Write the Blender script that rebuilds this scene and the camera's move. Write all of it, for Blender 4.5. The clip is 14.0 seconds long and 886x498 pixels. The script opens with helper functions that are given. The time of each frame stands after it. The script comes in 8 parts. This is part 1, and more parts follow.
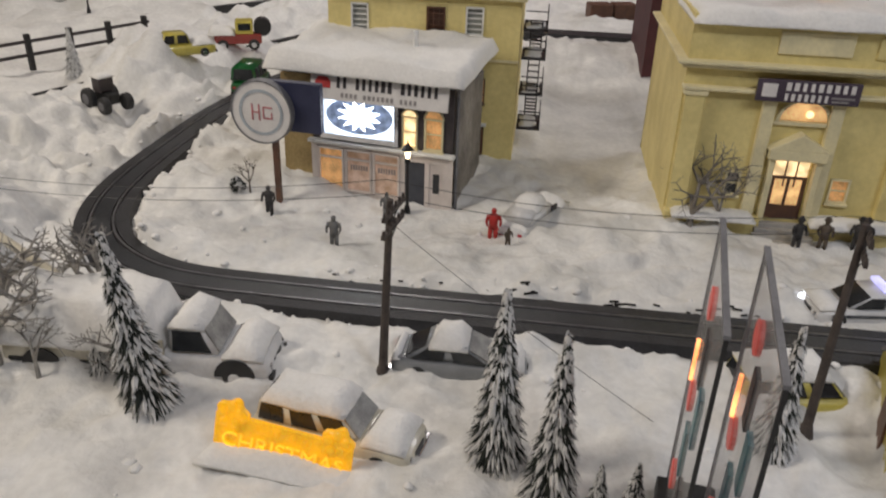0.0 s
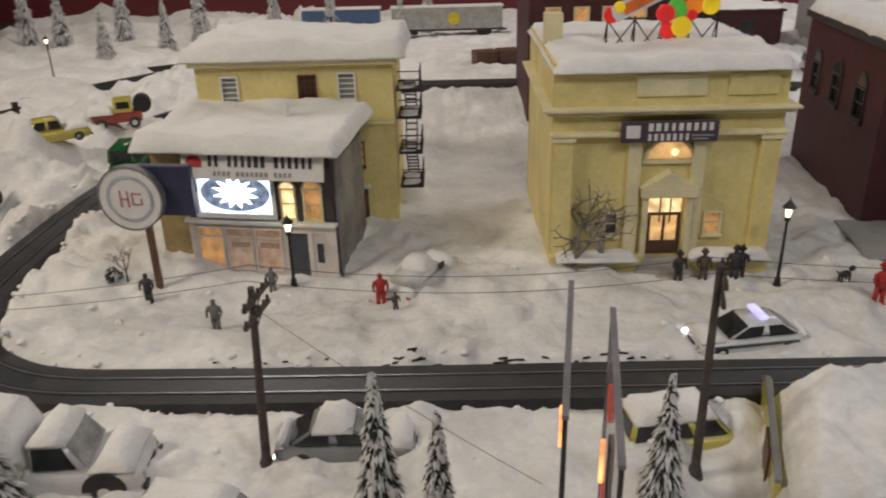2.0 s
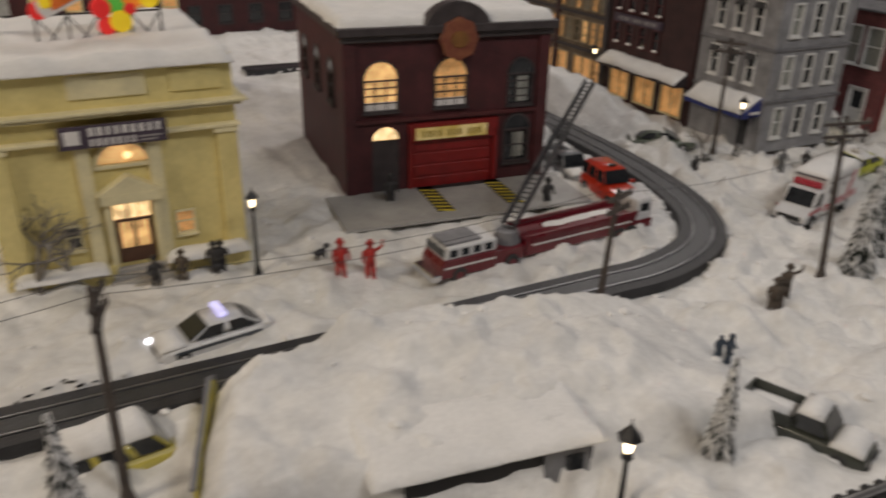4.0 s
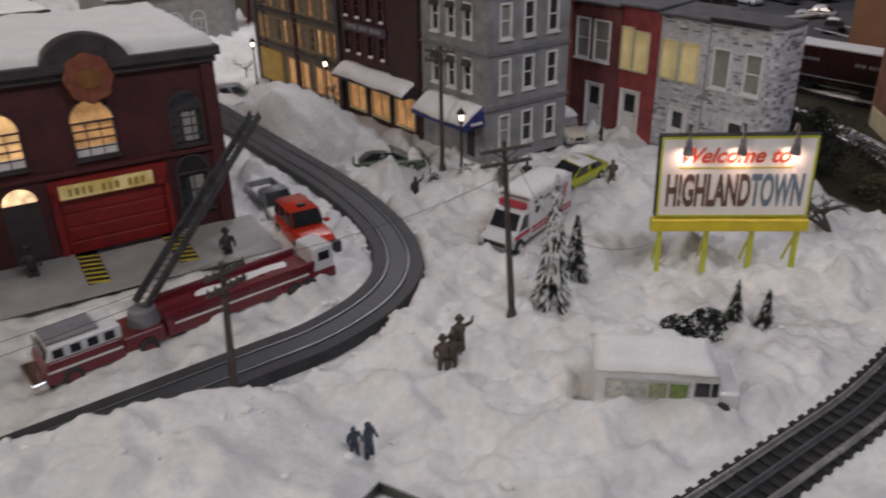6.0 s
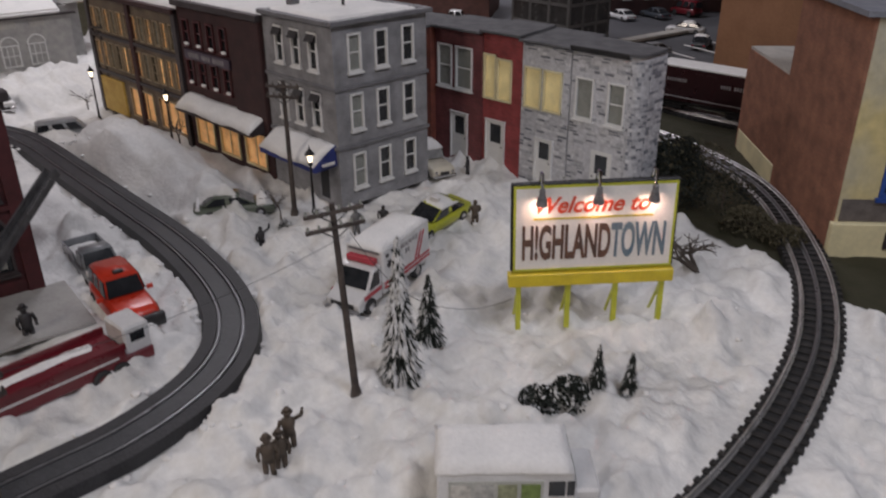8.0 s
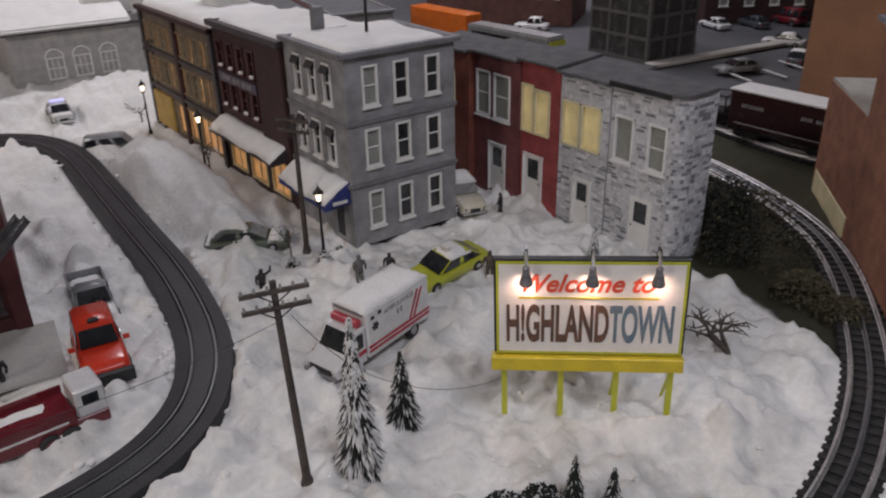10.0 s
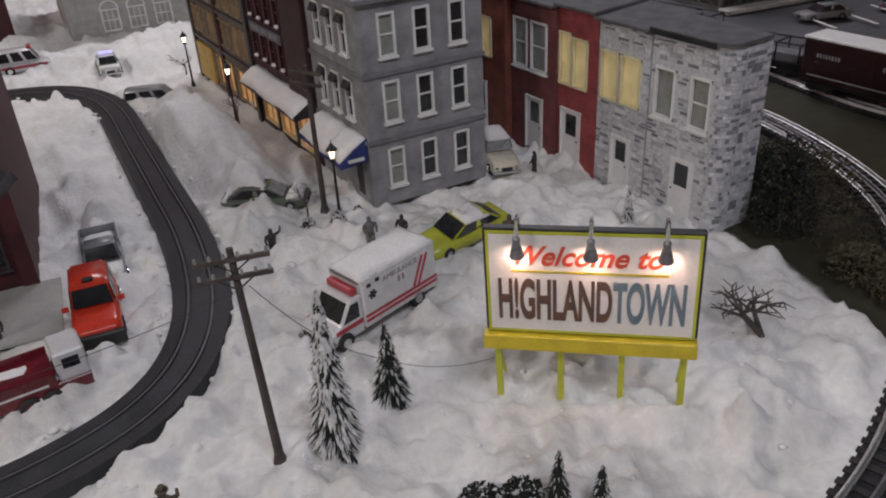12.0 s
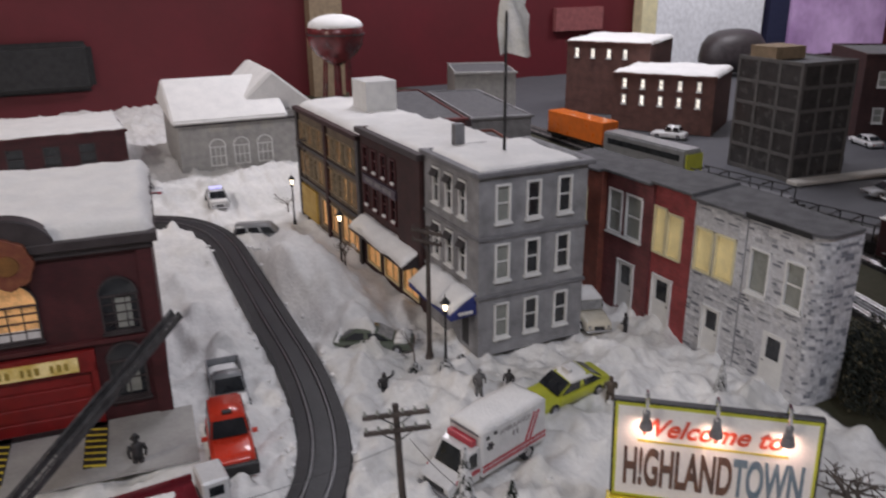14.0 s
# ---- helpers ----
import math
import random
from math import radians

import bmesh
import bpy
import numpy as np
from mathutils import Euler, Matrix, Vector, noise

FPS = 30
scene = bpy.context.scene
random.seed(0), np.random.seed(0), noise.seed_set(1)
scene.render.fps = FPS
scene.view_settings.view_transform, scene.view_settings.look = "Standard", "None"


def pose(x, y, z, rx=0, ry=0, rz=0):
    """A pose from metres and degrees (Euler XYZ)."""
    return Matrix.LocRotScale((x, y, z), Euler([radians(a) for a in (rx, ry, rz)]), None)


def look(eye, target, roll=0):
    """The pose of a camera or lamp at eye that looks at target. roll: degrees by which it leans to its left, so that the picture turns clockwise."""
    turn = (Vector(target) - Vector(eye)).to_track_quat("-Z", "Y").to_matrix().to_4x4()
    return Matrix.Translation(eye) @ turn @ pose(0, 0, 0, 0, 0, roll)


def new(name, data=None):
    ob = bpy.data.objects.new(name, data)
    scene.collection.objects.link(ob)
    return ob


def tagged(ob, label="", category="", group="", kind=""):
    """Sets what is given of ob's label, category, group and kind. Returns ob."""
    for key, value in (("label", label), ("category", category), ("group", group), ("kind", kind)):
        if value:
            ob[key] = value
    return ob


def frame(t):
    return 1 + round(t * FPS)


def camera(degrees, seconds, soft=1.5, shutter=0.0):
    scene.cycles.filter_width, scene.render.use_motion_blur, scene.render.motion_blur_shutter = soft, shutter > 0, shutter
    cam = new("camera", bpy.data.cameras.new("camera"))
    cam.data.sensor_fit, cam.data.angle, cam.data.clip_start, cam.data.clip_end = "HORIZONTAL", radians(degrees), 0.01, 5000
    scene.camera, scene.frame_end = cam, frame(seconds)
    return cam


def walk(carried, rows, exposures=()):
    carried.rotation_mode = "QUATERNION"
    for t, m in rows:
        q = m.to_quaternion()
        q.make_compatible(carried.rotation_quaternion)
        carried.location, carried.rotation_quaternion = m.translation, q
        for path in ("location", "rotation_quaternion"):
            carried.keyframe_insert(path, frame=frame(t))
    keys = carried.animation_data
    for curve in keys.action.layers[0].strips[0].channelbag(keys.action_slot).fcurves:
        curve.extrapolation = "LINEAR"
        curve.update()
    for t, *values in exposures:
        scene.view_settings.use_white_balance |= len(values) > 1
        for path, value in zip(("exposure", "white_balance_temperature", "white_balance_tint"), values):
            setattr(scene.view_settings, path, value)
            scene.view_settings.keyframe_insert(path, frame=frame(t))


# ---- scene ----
cam = camera(58.8, 14.0, soft=2.0, shutter=0.5)
PATH = [
    (0, (0.261, 0.128, 0.359), (0.057, 1.898, -0.549), 2.0),
    (0.5, (0.257, 0.132, 0.37), (0.038, 1.929, -0.481), 2.3),
    (1, (0.263, 0.142, 0.378), (0.045, 1.954, -0.441), 0.8),
    (1.5, (0.282, 0.148, 0.378), (0.181, 1.973, -0.435), -0.4),
    (2, (0.302, 0.15, 0.374), (0.278, 1.98, -0.433), -1.5),
    (2.2, (0.307, 0.157, 0.375), (0.33, 1.981, -0.445), -1.7),
    (2.5, (0.331, 0.153, 0.378), (0.448, 1.978, -0.433), -2.7),
    (3, (0.369, 0.152, 0.376), (0.701, 1.95, -0.434), -2.4),
    (3.5, (0.415, 0.144, 0.38), (0.967, 1.875, -0.458), -0.7),
    (4, (0.474, 0.137, 0.387), (1.302, 1.740, -0.472), 1.2),
    (4.2, (0.506, 0.138, 0.389), (1.391, 1.712, -0.468), 0.3),
    (6.3, (0.756, 0.142, 0.397), (1.924, 1.508, -0.479), -0.9),
    (6.5, (0.762, 0.154, 0.397), (2.008, 1.452, -0.476), -0.6),
    (7, (0.804, 0.162, 0.384), (2.199, 1.281, -0.51), 1.3),
    (7.5, (0.835, 0.164, 0.384), (2.159, 1.366, -0.512), 1.0),
    (8, (0.854, 0.179, 0.406), (2.13, 1.455, -0.456), -0.3),
    (8.5, (0.869, 0.182, 0.431), (2.103, 1.513, -0.409), -1.3),
    (9, (0.907, 0.18, 0.445), (2.137, 1.53, -0.37), -1.1),
    (11.3, (1.09, 0.181, 0.42), (1.928, 1.712, -0.557), -2.9),
    (11.5, (1.094, 0.181, 0.42), (1.946, 1.709, -0.549), -3.2),
    (12, (1.097, 0.185, 0.415), (1.958, 1.704, -0.56), -3.4),
    (12.5, (1.094, 0.184, 0.419), (2.022, 1.678, -0.533), -1.8),
    (13, (1.066, 0.177, 0.443), (2.011, 1.721, -0.407), -0.2),
    (13.3, (1.041, 0.184, 0.457), (1.966, 1.761, -0.353), 0.0),
    (13.5, (1.033, 0.179, 0.458), (1.939, 1.791, -0.304), -0.7),
    (14, (1.002, 0.18, 0.476), (1.854, 1.857, -0.203), -0.6),
]
walk(cam, [(t, look(eye, target, roll)) for t, eye, target, roll in PATH],
     exposures=[(0.0, -0.30, 6660, 10), (1.2, -0.38, 6850, 10), (2.5, -0.38, 7120, 10), (3.5, -0.47, 7300, 11), (4.2, -0.44, 7340, 11), (6.3, -0.50, 6540, 15), (9.0, -0.47, 6560, 15), (12.5, -0.42, 6540, 15), (14.0, -0.28, 6500, 15)])

# ---- light ----
world = bpy.data.worlds.new("room_air")
scene.world = world
world.use_nodes = True
world.node_tree.nodes["Background"].inputs[0].default_value = (0.52, 0.56, 0.66, 1)
world.node_tree.nodes["Background"].inputs[1].default_value = 0.006


def area(name, loc, target, sx, sy, power, col):
    d = bpy.data.lights.new(name, "AREA")
    d.shape, d.size, d.size_y, d.energy, d.color = "RECTANGLE", sx, sy, power, col
    o = new(name, d)
    o.matrix_world = look(loc, target)
    return o


# ceiling fittings of the hall, out of sight above the table
area("unseen_ceiling_light", (-1.20, 0.30, 1.32), (0.2, 0.95, 0), 0.5, 0.25, 20.0, (1.0, 0.90, 0.78))
area("unseen_ceiling_light", (0.55, -0.55, 1.55), (0.9, 0.8, 0), 0.5, 0.25, 6.0, (1.0, 0.95, 0.96))
area("unseen_ceiling_light", (1.30, -0.35, 1.5), (1.5, 0.9, 0), 0.5, 0.25, 11.0, (0.88, 0.94, 1.06))
area("unseen_ceiling_light", (-0.3, 2.5, 1.55), (0.1, 2.2, 0), 0.9, 0.3, 15.0, (1.0, 0.95, 0.92))
# extra lamp, added only to brighten the panels on the rear wall
area("unseen_ceiling_light", (4.1, 2.35, 1.55), (4.2, 3.2, 0.35), 0.9, 0.3, 24.0, (0.98, 0.98, 1.02))
area("unseen_ceiling_light", (2.3, 2.2, 1.55), (2.3, 2.2, 0), 1.2, 0.3, 27.0, (0.98, 0.98, 1.04))

# ---- geometry helpers ----


class G:
    """Collects vertices and faces of one mesh."""

    def __init__(self):
        self.v, self.f = [], []

    def add(self, vs, fs):
        n = len(self.v)
        self.v += [tuple(p) for p in vs]
        self.f += [tuple(n + i for i in f) for f in fs]
        return self

    def box(self, c, s, rz=0.0, m=None, taper=1.0):
        x, y, z = s[0] / 2, s[1] / 2, s[2] / 2
        pts = [Vector((a * x * (taper if k > 0 else 1), b * y * (taper if k > 0 else 1), k * z)) for k in (-1, 1) for a, b in ((-1, -1), (1, -1), (1, 1), (-1, 1))]
        mm = Matrix.Translation(c) @ Matrix.Rotation(radians(rz), 4, "Z")
        if m is not None:
            mm = mm @ m
        return self.add([mm @ p for p in pts], [(3, 2, 1, 0), (4, 5, 6, 7), (0, 1, 5, 4), (1, 2, 6, 5), (2, 3, 7, 6), (3, 0, 4, 7)])

    def tube(self, a, b, r0, r1=None, n=8, cap=True):
        a, b = Vector(a), Vector(b)
        r1 = r0 if r1 is None else r1
        q = (b - a).to_track_quat("Z", "Y")
        ring = [q @ Vector((math.cos(2 * math.pi * i / n), math.sin(2 * math.pi * i / n), 0)) for i in range(n)]
        vs = [a + r0 * p for p in ring] + [b + r1 * p for p in ring]
        fs = [(i, (i + 1) % n, n + (i + 1) % n, n + i) for i in range(n)]
        if cap:
            fs += [tuple(range(n - 1, -1, -1)), tuple(range(n, 2 * n))]
        return self.add(vs, fs)

    def ball(self, c, r, s=(1, 1, 1), n=10, k=6, m=None):
        vs, fs = [], []
        for j in range(k + 1):
            a = math.pi * j / k
            for i in range(n):
                b = 2 * math.pi * i / n
                p = Vector((r * s[0] * math.sin(a) * math.cos(b), r * s[1] * math.sin(a) * math.sin(b), r * s[2] * math.cos(a)))
                vs.append((m @ p if m is not None else p) + Vector(c))
        for j in range(k):
            for i in range(n):
                fs.append((j * n + i, (j + 1) * n + i, (j + 1) * n + (i + 1) % n, j * n + (i + 1) % n))
        return self.add(vs, fs)

    def prism(self, pts, y0, y1, m=None):
        """A profile in x and z, drawn out along y."""
        n = len(pts)
        vs = [Vector((x, y0, z)) for x, z in pts] + [Vector((x, y1, z)) for x, z in pts]
        if m is not None:
            vs = [m @ p for p in vs]
        return self.add(vs, [tuple(range(n)), tuple(range(2 * n - 1, n - 1, -1))] + [(i, n + i, n + (i + 1) % n, (i + 1) % n) for i in range(n)])

    def loft(self, rings, cap=True):
        n = len(rings[0])
        vs = [p for r in rings for p in r]
        fs = [(j * n + i, j * n + (i + 1) % n, (j + 1) * n + (i + 1) % n, (j + 1) * n + i) for j in range(len(rings) - 1) for i in range(n)]
        if cap:
            fs += [tuple(range(n - 1, -1, -1)), tuple(range((len(rings) - 1) * n, len(rings) * n))]
        return self.add(vs, fs)

    def wall(self, w, h, t, holes=(), m=None):
        """A wall from x 0 to w and z 0 to h, its face at y 0 and its back at y t, with holes (x0, z0, x1, z1) through it."""
        m = m or Matrix()
        xs = sorted({0, w, *[a for q in holes for a in (q[0], q[2])]})
        zs = sorted({0, h, *[a for q in holes for a in (q[1], q[3])]})

        def solid(i, j):
            if not (0 <= i < len(xs) - 1 and 0 <= j < len(zs) - 1):
                return False
            x, z = (xs[i] + xs[i + 1]) / 2, (zs[j] + zs[j + 1]) / 2
            return not any(q[0] < x < q[2] and q[1] < z < q[3] for q in holes)

        for i in range(len(xs) - 1):
            for j in range(len(zs) - 1):
                if not solid(i, j):
                    continue
                a, b, c, d = xs[i], xs[i + 1], zs[j], zs[j + 1]
                p = [m @ Vector(q) for q in ((a, 0, c), (b, 0, c), (b, 0, d), (a, 0, d), (a, t, c), (b, t, c), (b, t, d), (a, t, d))]
                fs = [(0, 1, 2, 3), (5, 4, 7, 6)]
                fs += [] if solid(i - 1, j) else [(4, 0, 3, 7)]
                fs += [] if solid(i + 1, j) else [(1, 5, 6, 2)]
                fs += [] if solid(i, j - 1) else [(4, 5, 1, 0)]
                fs += [] if solid(i, j + 1) else [(3, 2, 6, 7)]
                self.add(p, fs)
        return self

    def mesh(self, name, mat, bevel=0.0, smooth=False, seg=1):
        me = bpy.data.meshes.new(name)
        me.from_pydata(self.v, [], self.f)
        if bevel or smooth or len(self.v) < 4000:
            bm = bmesh.new()
            bm.from_mesh(me)
            bmesh.ops.remove_doubles(bm, verts=bm.verts, dist=1e-6)
            if bevel:
                es = [e for e in bm.edges if len(e.link_faces) == 2 and e.calc_face_angle(0) > 0.6]
                bmesh.ops.bevel(bm, geom=es, offset=bevel, segments=seg, affect="EDGES", clamp_overlap=True)
            bmesh.ops.recalc_face_normals(bm, faces=bm.faces)
            bm.to_mesh(me)
            bm.free()
            if smooth:
                me.polygons.foreach_set("use_smooth", [True] * len(me.polygons))
        me.materials.append(mat)
        return me


def part(name, g, mat, parent=None, label="", bevel=0.0, smooth=False, seg=1):
    """One mesh object, under a thing or a part."""
    ob = new(name, g.mesh(name, mat, bevel, smooth, seg))
    if parent is not None:
        ob.parent = parent
    if label:
        tagged(ob, label)
    return ob


def thing(name, m, label, category, group="", kind=""):
    e = new(name)
    e.empty_display_size = 0.01
    e.matrix_world = m
    return tagged(e, label, category, group, kind)


def rnd(a, b):
    return random.uniform(a, b)


# ---- materials ----


def mat(name, col, rough=0.6, metal=0.0, col2=None, scale=60.0, bump=0.0, bscale=300.0, fine=0.12, spec=0.5, coat=0.0, emit=None, power=0.0, random_tint=0.0):
    """Two scales of noise in the colour, a fine relief, and wear in the gloss."""
    m = bpy.data.materials.new(name)
    m.use_nodes = True
    nt = m.node_tree
    b = nt.nodes["Principled BSDF"]
    N, L = nt.nodes.new, nt.links.new
    tc = N("ShaderNodeTexCoord")
    n1, n2 = N("ShaderNodeTexNoise"), N("ShaderNodeTexNoise")
    n1.inputs["Scale"].default_value, n2.inputs["Scale"].default_value = scale, scale * 9
    n1.inputs["Detail"].default_value = 5
    L(tc.outputs["Object"], n1.inputs["Vector"])
    L(tc.outputs["Object"], n2.inputs["Vector"])
    ramp = N("ShaderNodeMapRange")
    ramp.inputs[1].default_value, ramp.inputs[2].default_value = 0.35, 0.65
    L(n1.outputs[0], ramp.inputs[0])
    mix = N("ShaderNodeMix")
    mix.data_type = "RGBA"
    mix.inputs["A"].default_value = (*col, 1)
    mix.inputs["B"].default_value = (*(col2 or [c * 0.75 for c in col]), 1)
    L(ramp.outputs[0], mix.inputs["Factor"])
    hsv = N("ShaderNodeHueSaturation")
    val = N("ShaderNodeMapRange")
    val.inputs[1].default_value, val.inputs[2].default_value = 0.3, 0.7
    val.inputs[3].default_value, val.inputs[4].default_value = 1 - fine, 1 + fine
    L(n2.outputs[0], val.inputs[0])
    last = val.outputs[0]
    if random_tint:
        oi, rr, mu = N("ShaderNodeObjectInfo"), N("ShaderNodeMapRange"), N("ShaderNodeMath")
        rr.inputs[3].default_value, rr.inputs[4].default_value = 1 - random_tint, 1 + random_tint
        mu.operation = "MULTIPLY"
        L(oi.outputs["Random"], rr.inputs[0])
        L(rr.outputs[0], mu.inputs[0])
        L(last, mu.inputs[1])
        last = mu.outputs[0]
    L(last, hsv.inputs["Value"])
    L(mix.outputs["Result"], hsv.inputs["Color"])
    L(hsv.outputs[0], b.inputs["Base Color"])
    rg = N("ShaderNodeMapRange")
    rg.inputs[3].default_value, rg.inputs[4].default_value = max(0.05, rough - 0.1), min(1, rough + 0.1)
    L(n1.outputs[0], rg.inputs[0])
    L(rg.outputs[0], b.inputs["Roughness"])
    b.inputs["Metallic"].default_value = metal
    b.inputs["Specular IOR Level"].default_value = spec
    b.inputs["Coat Weight"].default_value = coat
    if bump:
        n3, bp = N("ShaderNodeTexNoise"), N("ShaderNodeBump")
        n3.inputs["Scale"].default_value = bscale
        n3.inputs["Detail"].default_value = 4
        L(tc.outputs["Object"], n3.inputs["Vector"])
        L(n3.outputs[0], bp.inputs["Height"])
        bp.inputs["Strength"].default_value, bp.inputs["Distance"].default_value = bump, 0.002
        L(bp.outputs[0], b.inputs["Normal"])
    if emit:
        b.inputs["Emission Color"].default_value = (*emit, 1)
        es = N("ShaderNodeMapRange")
        es.inputs[1].default_value, es.inputs[2].default_value, es.inputs[3].default_value, es.inputs[4].default_value = 0.36, 0.66, power * 0.5, power * 1.7
        L(n1.outputs[0], es.inputs[0])
        L(es.outputs[0], b.inputs["Emission Strength"])
    return m


def brick_mat(name, c1, c2, mortar, sx, sy, m_size=0.06, rough=0.85, bump=0.35):
    """Courses of tiny printed bricks or stones; colour varies by piece and by stain."""
    m = bpy.data.materials.new(name)
    m.use_nodes = True
    nt = m.node_tree
    b = nt.nodes["Principled BSDF"]
    N, L = nt.nodes.new, nt.links.new
    tc, sep, add, com = N("ShaderNodeTexCoord"), N("ShaderNodeSeparateXYZ"), N("ShaderNodeMath"), N("ShaderNodeCombineXYZ")
    L(tc.outputs["Object"], sep.inputs[0])
    L(sep.outputs[0], add.inputs[0])
    L(sep.outputs[1], add.inputs[1])
    L(add.outputs[0], com.inputs[0])
    L(sep.outputs[2], com.inputs[1])
    br = N("ShaderNodeTexBrick")
    L(com.outputs[0], br.inputs["Vector"])
    br.inputs["Color1"].default_value, br.inputs["Color2"].default_value, br.inputs["Mortar"].default_value = (*c1, 1), (*c2, 1), (*mortar, 1)
    br.inputs["Scale"].default_value = 1.0
    br.inputs["Brick Width"].default_value, br.inputs["Row Height"].default_value = sx, sy
    br.inputs["Mortar Size"].default_value = m_size * sy
    ns, hs, mr = N("ShaderNodeTexNoise"), N("ShaderNodeHueSaturation"), N("ShaderNodeMapRange")
    ns.inputs["Scale"].default_value, ns.inputs["Detail"].default_value = 40, 6
    L(tc.outputs["Object"], ns.inputs["Vector"])
    L(ns.outputs[0], mr.inputs[0])
    mr.inputs[1].default_value, mr.inputs[2].default_value, mr.inputs[3].default_value, mr.inputs[4].default_value = 0.3, 0.7, 0.7, 1.25
    L(mr.outputs[0], hs.inputs["Value"])
    L(br.outputs["Color"], hs.inputs["Color"])
    L(hs.outputs[0], b.inputs["Base Color"])
    b.inputs["Roughness"].default_value = rough
    bp = N("ShaderNodeBump")
    bp.invert = True
    bp.inputs["Strength"].default_value, bp.inputs["Distance"].default_value = bump, 0.001
    L(br.outputs["Fac"], bp.inputs["Height"])
    L(bp.outputs[0], b.inputs["Normal"])
    return m


SNOW = mat("snow", (0.80, 0.79, 0.76), 0.75, 0, (0.72, 0.715, 0.70), 22, 0.55, 260, 0.05, spec=0.3)
ROOFSNOW = mat("roof_snow", (0.82, 0.81, 0.79), 0.8, 0, (0.75, 0.745, 0.73), 30, 0.6, 350, 0.04, spec=0.3)
ROAD = mat("road_grey", (0.017, 0.019, 0.022), 0.46, 0, (0.034, 0.036, 0.040), 28, 0.25, 420, 0.22)
ROADDARK = mat("road_shoulder", (0.013, 0.013, 0.015), 0.55, 0, (0.027, 0.027, 0.030), 50, 0.4, 400, 0.25)
STEEL = mat("rail_steel", (0.66, 0.65, 0.64), 0.30, 0.7, (0.42, 0.41, 0.40), 60, 0.0, 700, 0.1)
DULLSTEEL = mat("dull_steel", (0.22, 0.22, 0.23), 0.32, 0.6, None, 90, 0.05, 700, 0.1)
TIE = mat("tie_black", (0.013, 0.012, 0.012), 0.6, 0, (0.028, 0.026, 0.025), 90, 0.3, 600, 0.25, random_tint=0.35)
BALLAST = mat("roadbed_grey", (0.012, 0.012, 0.013), 0.85, 0, (0.030, 0.030, 0.031), 120, 0.9, 500, 0.35)
YELLOWWALL = mat("yellow_plaster", (0.74, 0.63, 0.28), 0.6, 0, (0.62, 0.52, 0.22), 18, 0.25, 400, 0.06)
CREAMTRIM = mat("cream_plaster", (0.76, 0.68, 0.42), 0.6, 0, (0.63, 0.57, 0.36), 30, 0.12, 400, 0.05)
WHITE = mat("white_paint", (0.74, 0.74, 0.72), 0.5, 0, (0.66, 0.66, 0.65), 60, 0.1, 500, 0.05)
PINKWHITE = mat("off_white_woodwork", (0.70, 0.64, 0.60), 0.55, 0, (0.62, 0.56, 0.52), 60, 0.1, 500, 0.06)
BLACK = mat("black_paint", (0.011, 0.011, 0.012), 0.5, 0, (0.024, 0.024, 0.025), 60, 0.1, 500, 0.15)
IRON = mat("wrought_iron", (0.014, 0.014, 0.015), 0.45, 0.3, (0.032, 0.032, 0.034), 120, 0.2, 700, 0.2)
POLE = mat("brown_pole", (0.040, 0.031, 0.028), 0.75, 0, (0.085, 0.068, 0.058), 70, 0.4, 400, 0.2)
MAROON = brick_mat("maroon_brick", (0.078, 0.014, 0.017), (0.060, 0.011, 0.014), (0.05, 0.014, 0.016), 0.0052, 0.0019, 0.12, 0.6, 0.3)
MAROONTRIM = mat("maroon_trim", (0.085, 0.018, 0.02), 0.5, 0, (0.06, 0.014, 0.016), 60, 0.1, 500, 0.1)
DARKTRIM = mat("dark_trim", (0.035, 0.028, 0.03), 0.5, 0, (0.055, 0.045, 0.047), 60, 0.1, 500, 0.1)
REDDOOR = mat("red_door", (0.24, 0.014, 0.014), 0.4, 0, (0.18, 0.011, 0.011), 60, 0.05, 500, 0.06)
GREYWALL = brick_mat("grey_brick_wall", (0.29, 0.29, 0.30), (0.25, 0.25, 0.26), (0.21, 0.21, 0.22), 0.0052, 0.0018, 0.12, 0.75, 0.25)
GREYTRIM = mat("grey_trim", (0.19, 0.19, 0.2), 0.6, 0, (0.14, 0.14, 0.15), 60, 0.15, 500, 0.1)
BROWNBRICK = brick_mat("dark_brown_brick", (0.055, 0.019, 0.018), (0.038, 0.014, 0.014), (0.034, 0.018, 0.018), 0.0052, 0.0019, 0.12, 0.7, 0.3)
TANWALL = brick_mat("tan_brick", (0.17, 0.13, 0.09), (0.14, 0.105, 0.072), (0.11, 0.088, 0.065), 0.0052, 0.0019, 0.12, 0.75, 0.3)
REDROW = brick_mat("red_row_brick", (0.33, 0.055, 0.055), (0.25, 0.04, 0.042), (0.24, 0.07, 0.07), 0.0075, 0.0026, 0.12, 0.75, 0.2)
DULLCREAM = mat("dull_cream_woodwork", (0.34, 0.27, 0.18), 0.6, 0, (0.24, 0.19, 0.12), 60, 0.1, 500, 0.1)
FROSTGLASS = mat("frosted_glass", (0.34, 0.34, 0.33), 0.5, 0, (0.20, 0.20, 0.20), 90, 0.2, 400, 0.15)
MAROONROW = brick_mat("faded_maroon_brick", (0.19, 0.050, 0.052), (0.125, 0.036, 0.038), (0.13, 0.05, 0.05), 0.0075, 0.0026, 0.12, 0.75, 0.2)
RUSTROW = brick_mat("rust_brick", (0.22, 0.06, 0.035), (0.17, 0.045, 0.03), (0.16, 0.06, 0.045), 0.0075, 0.0026, 0.12, 0.75, 0.2)
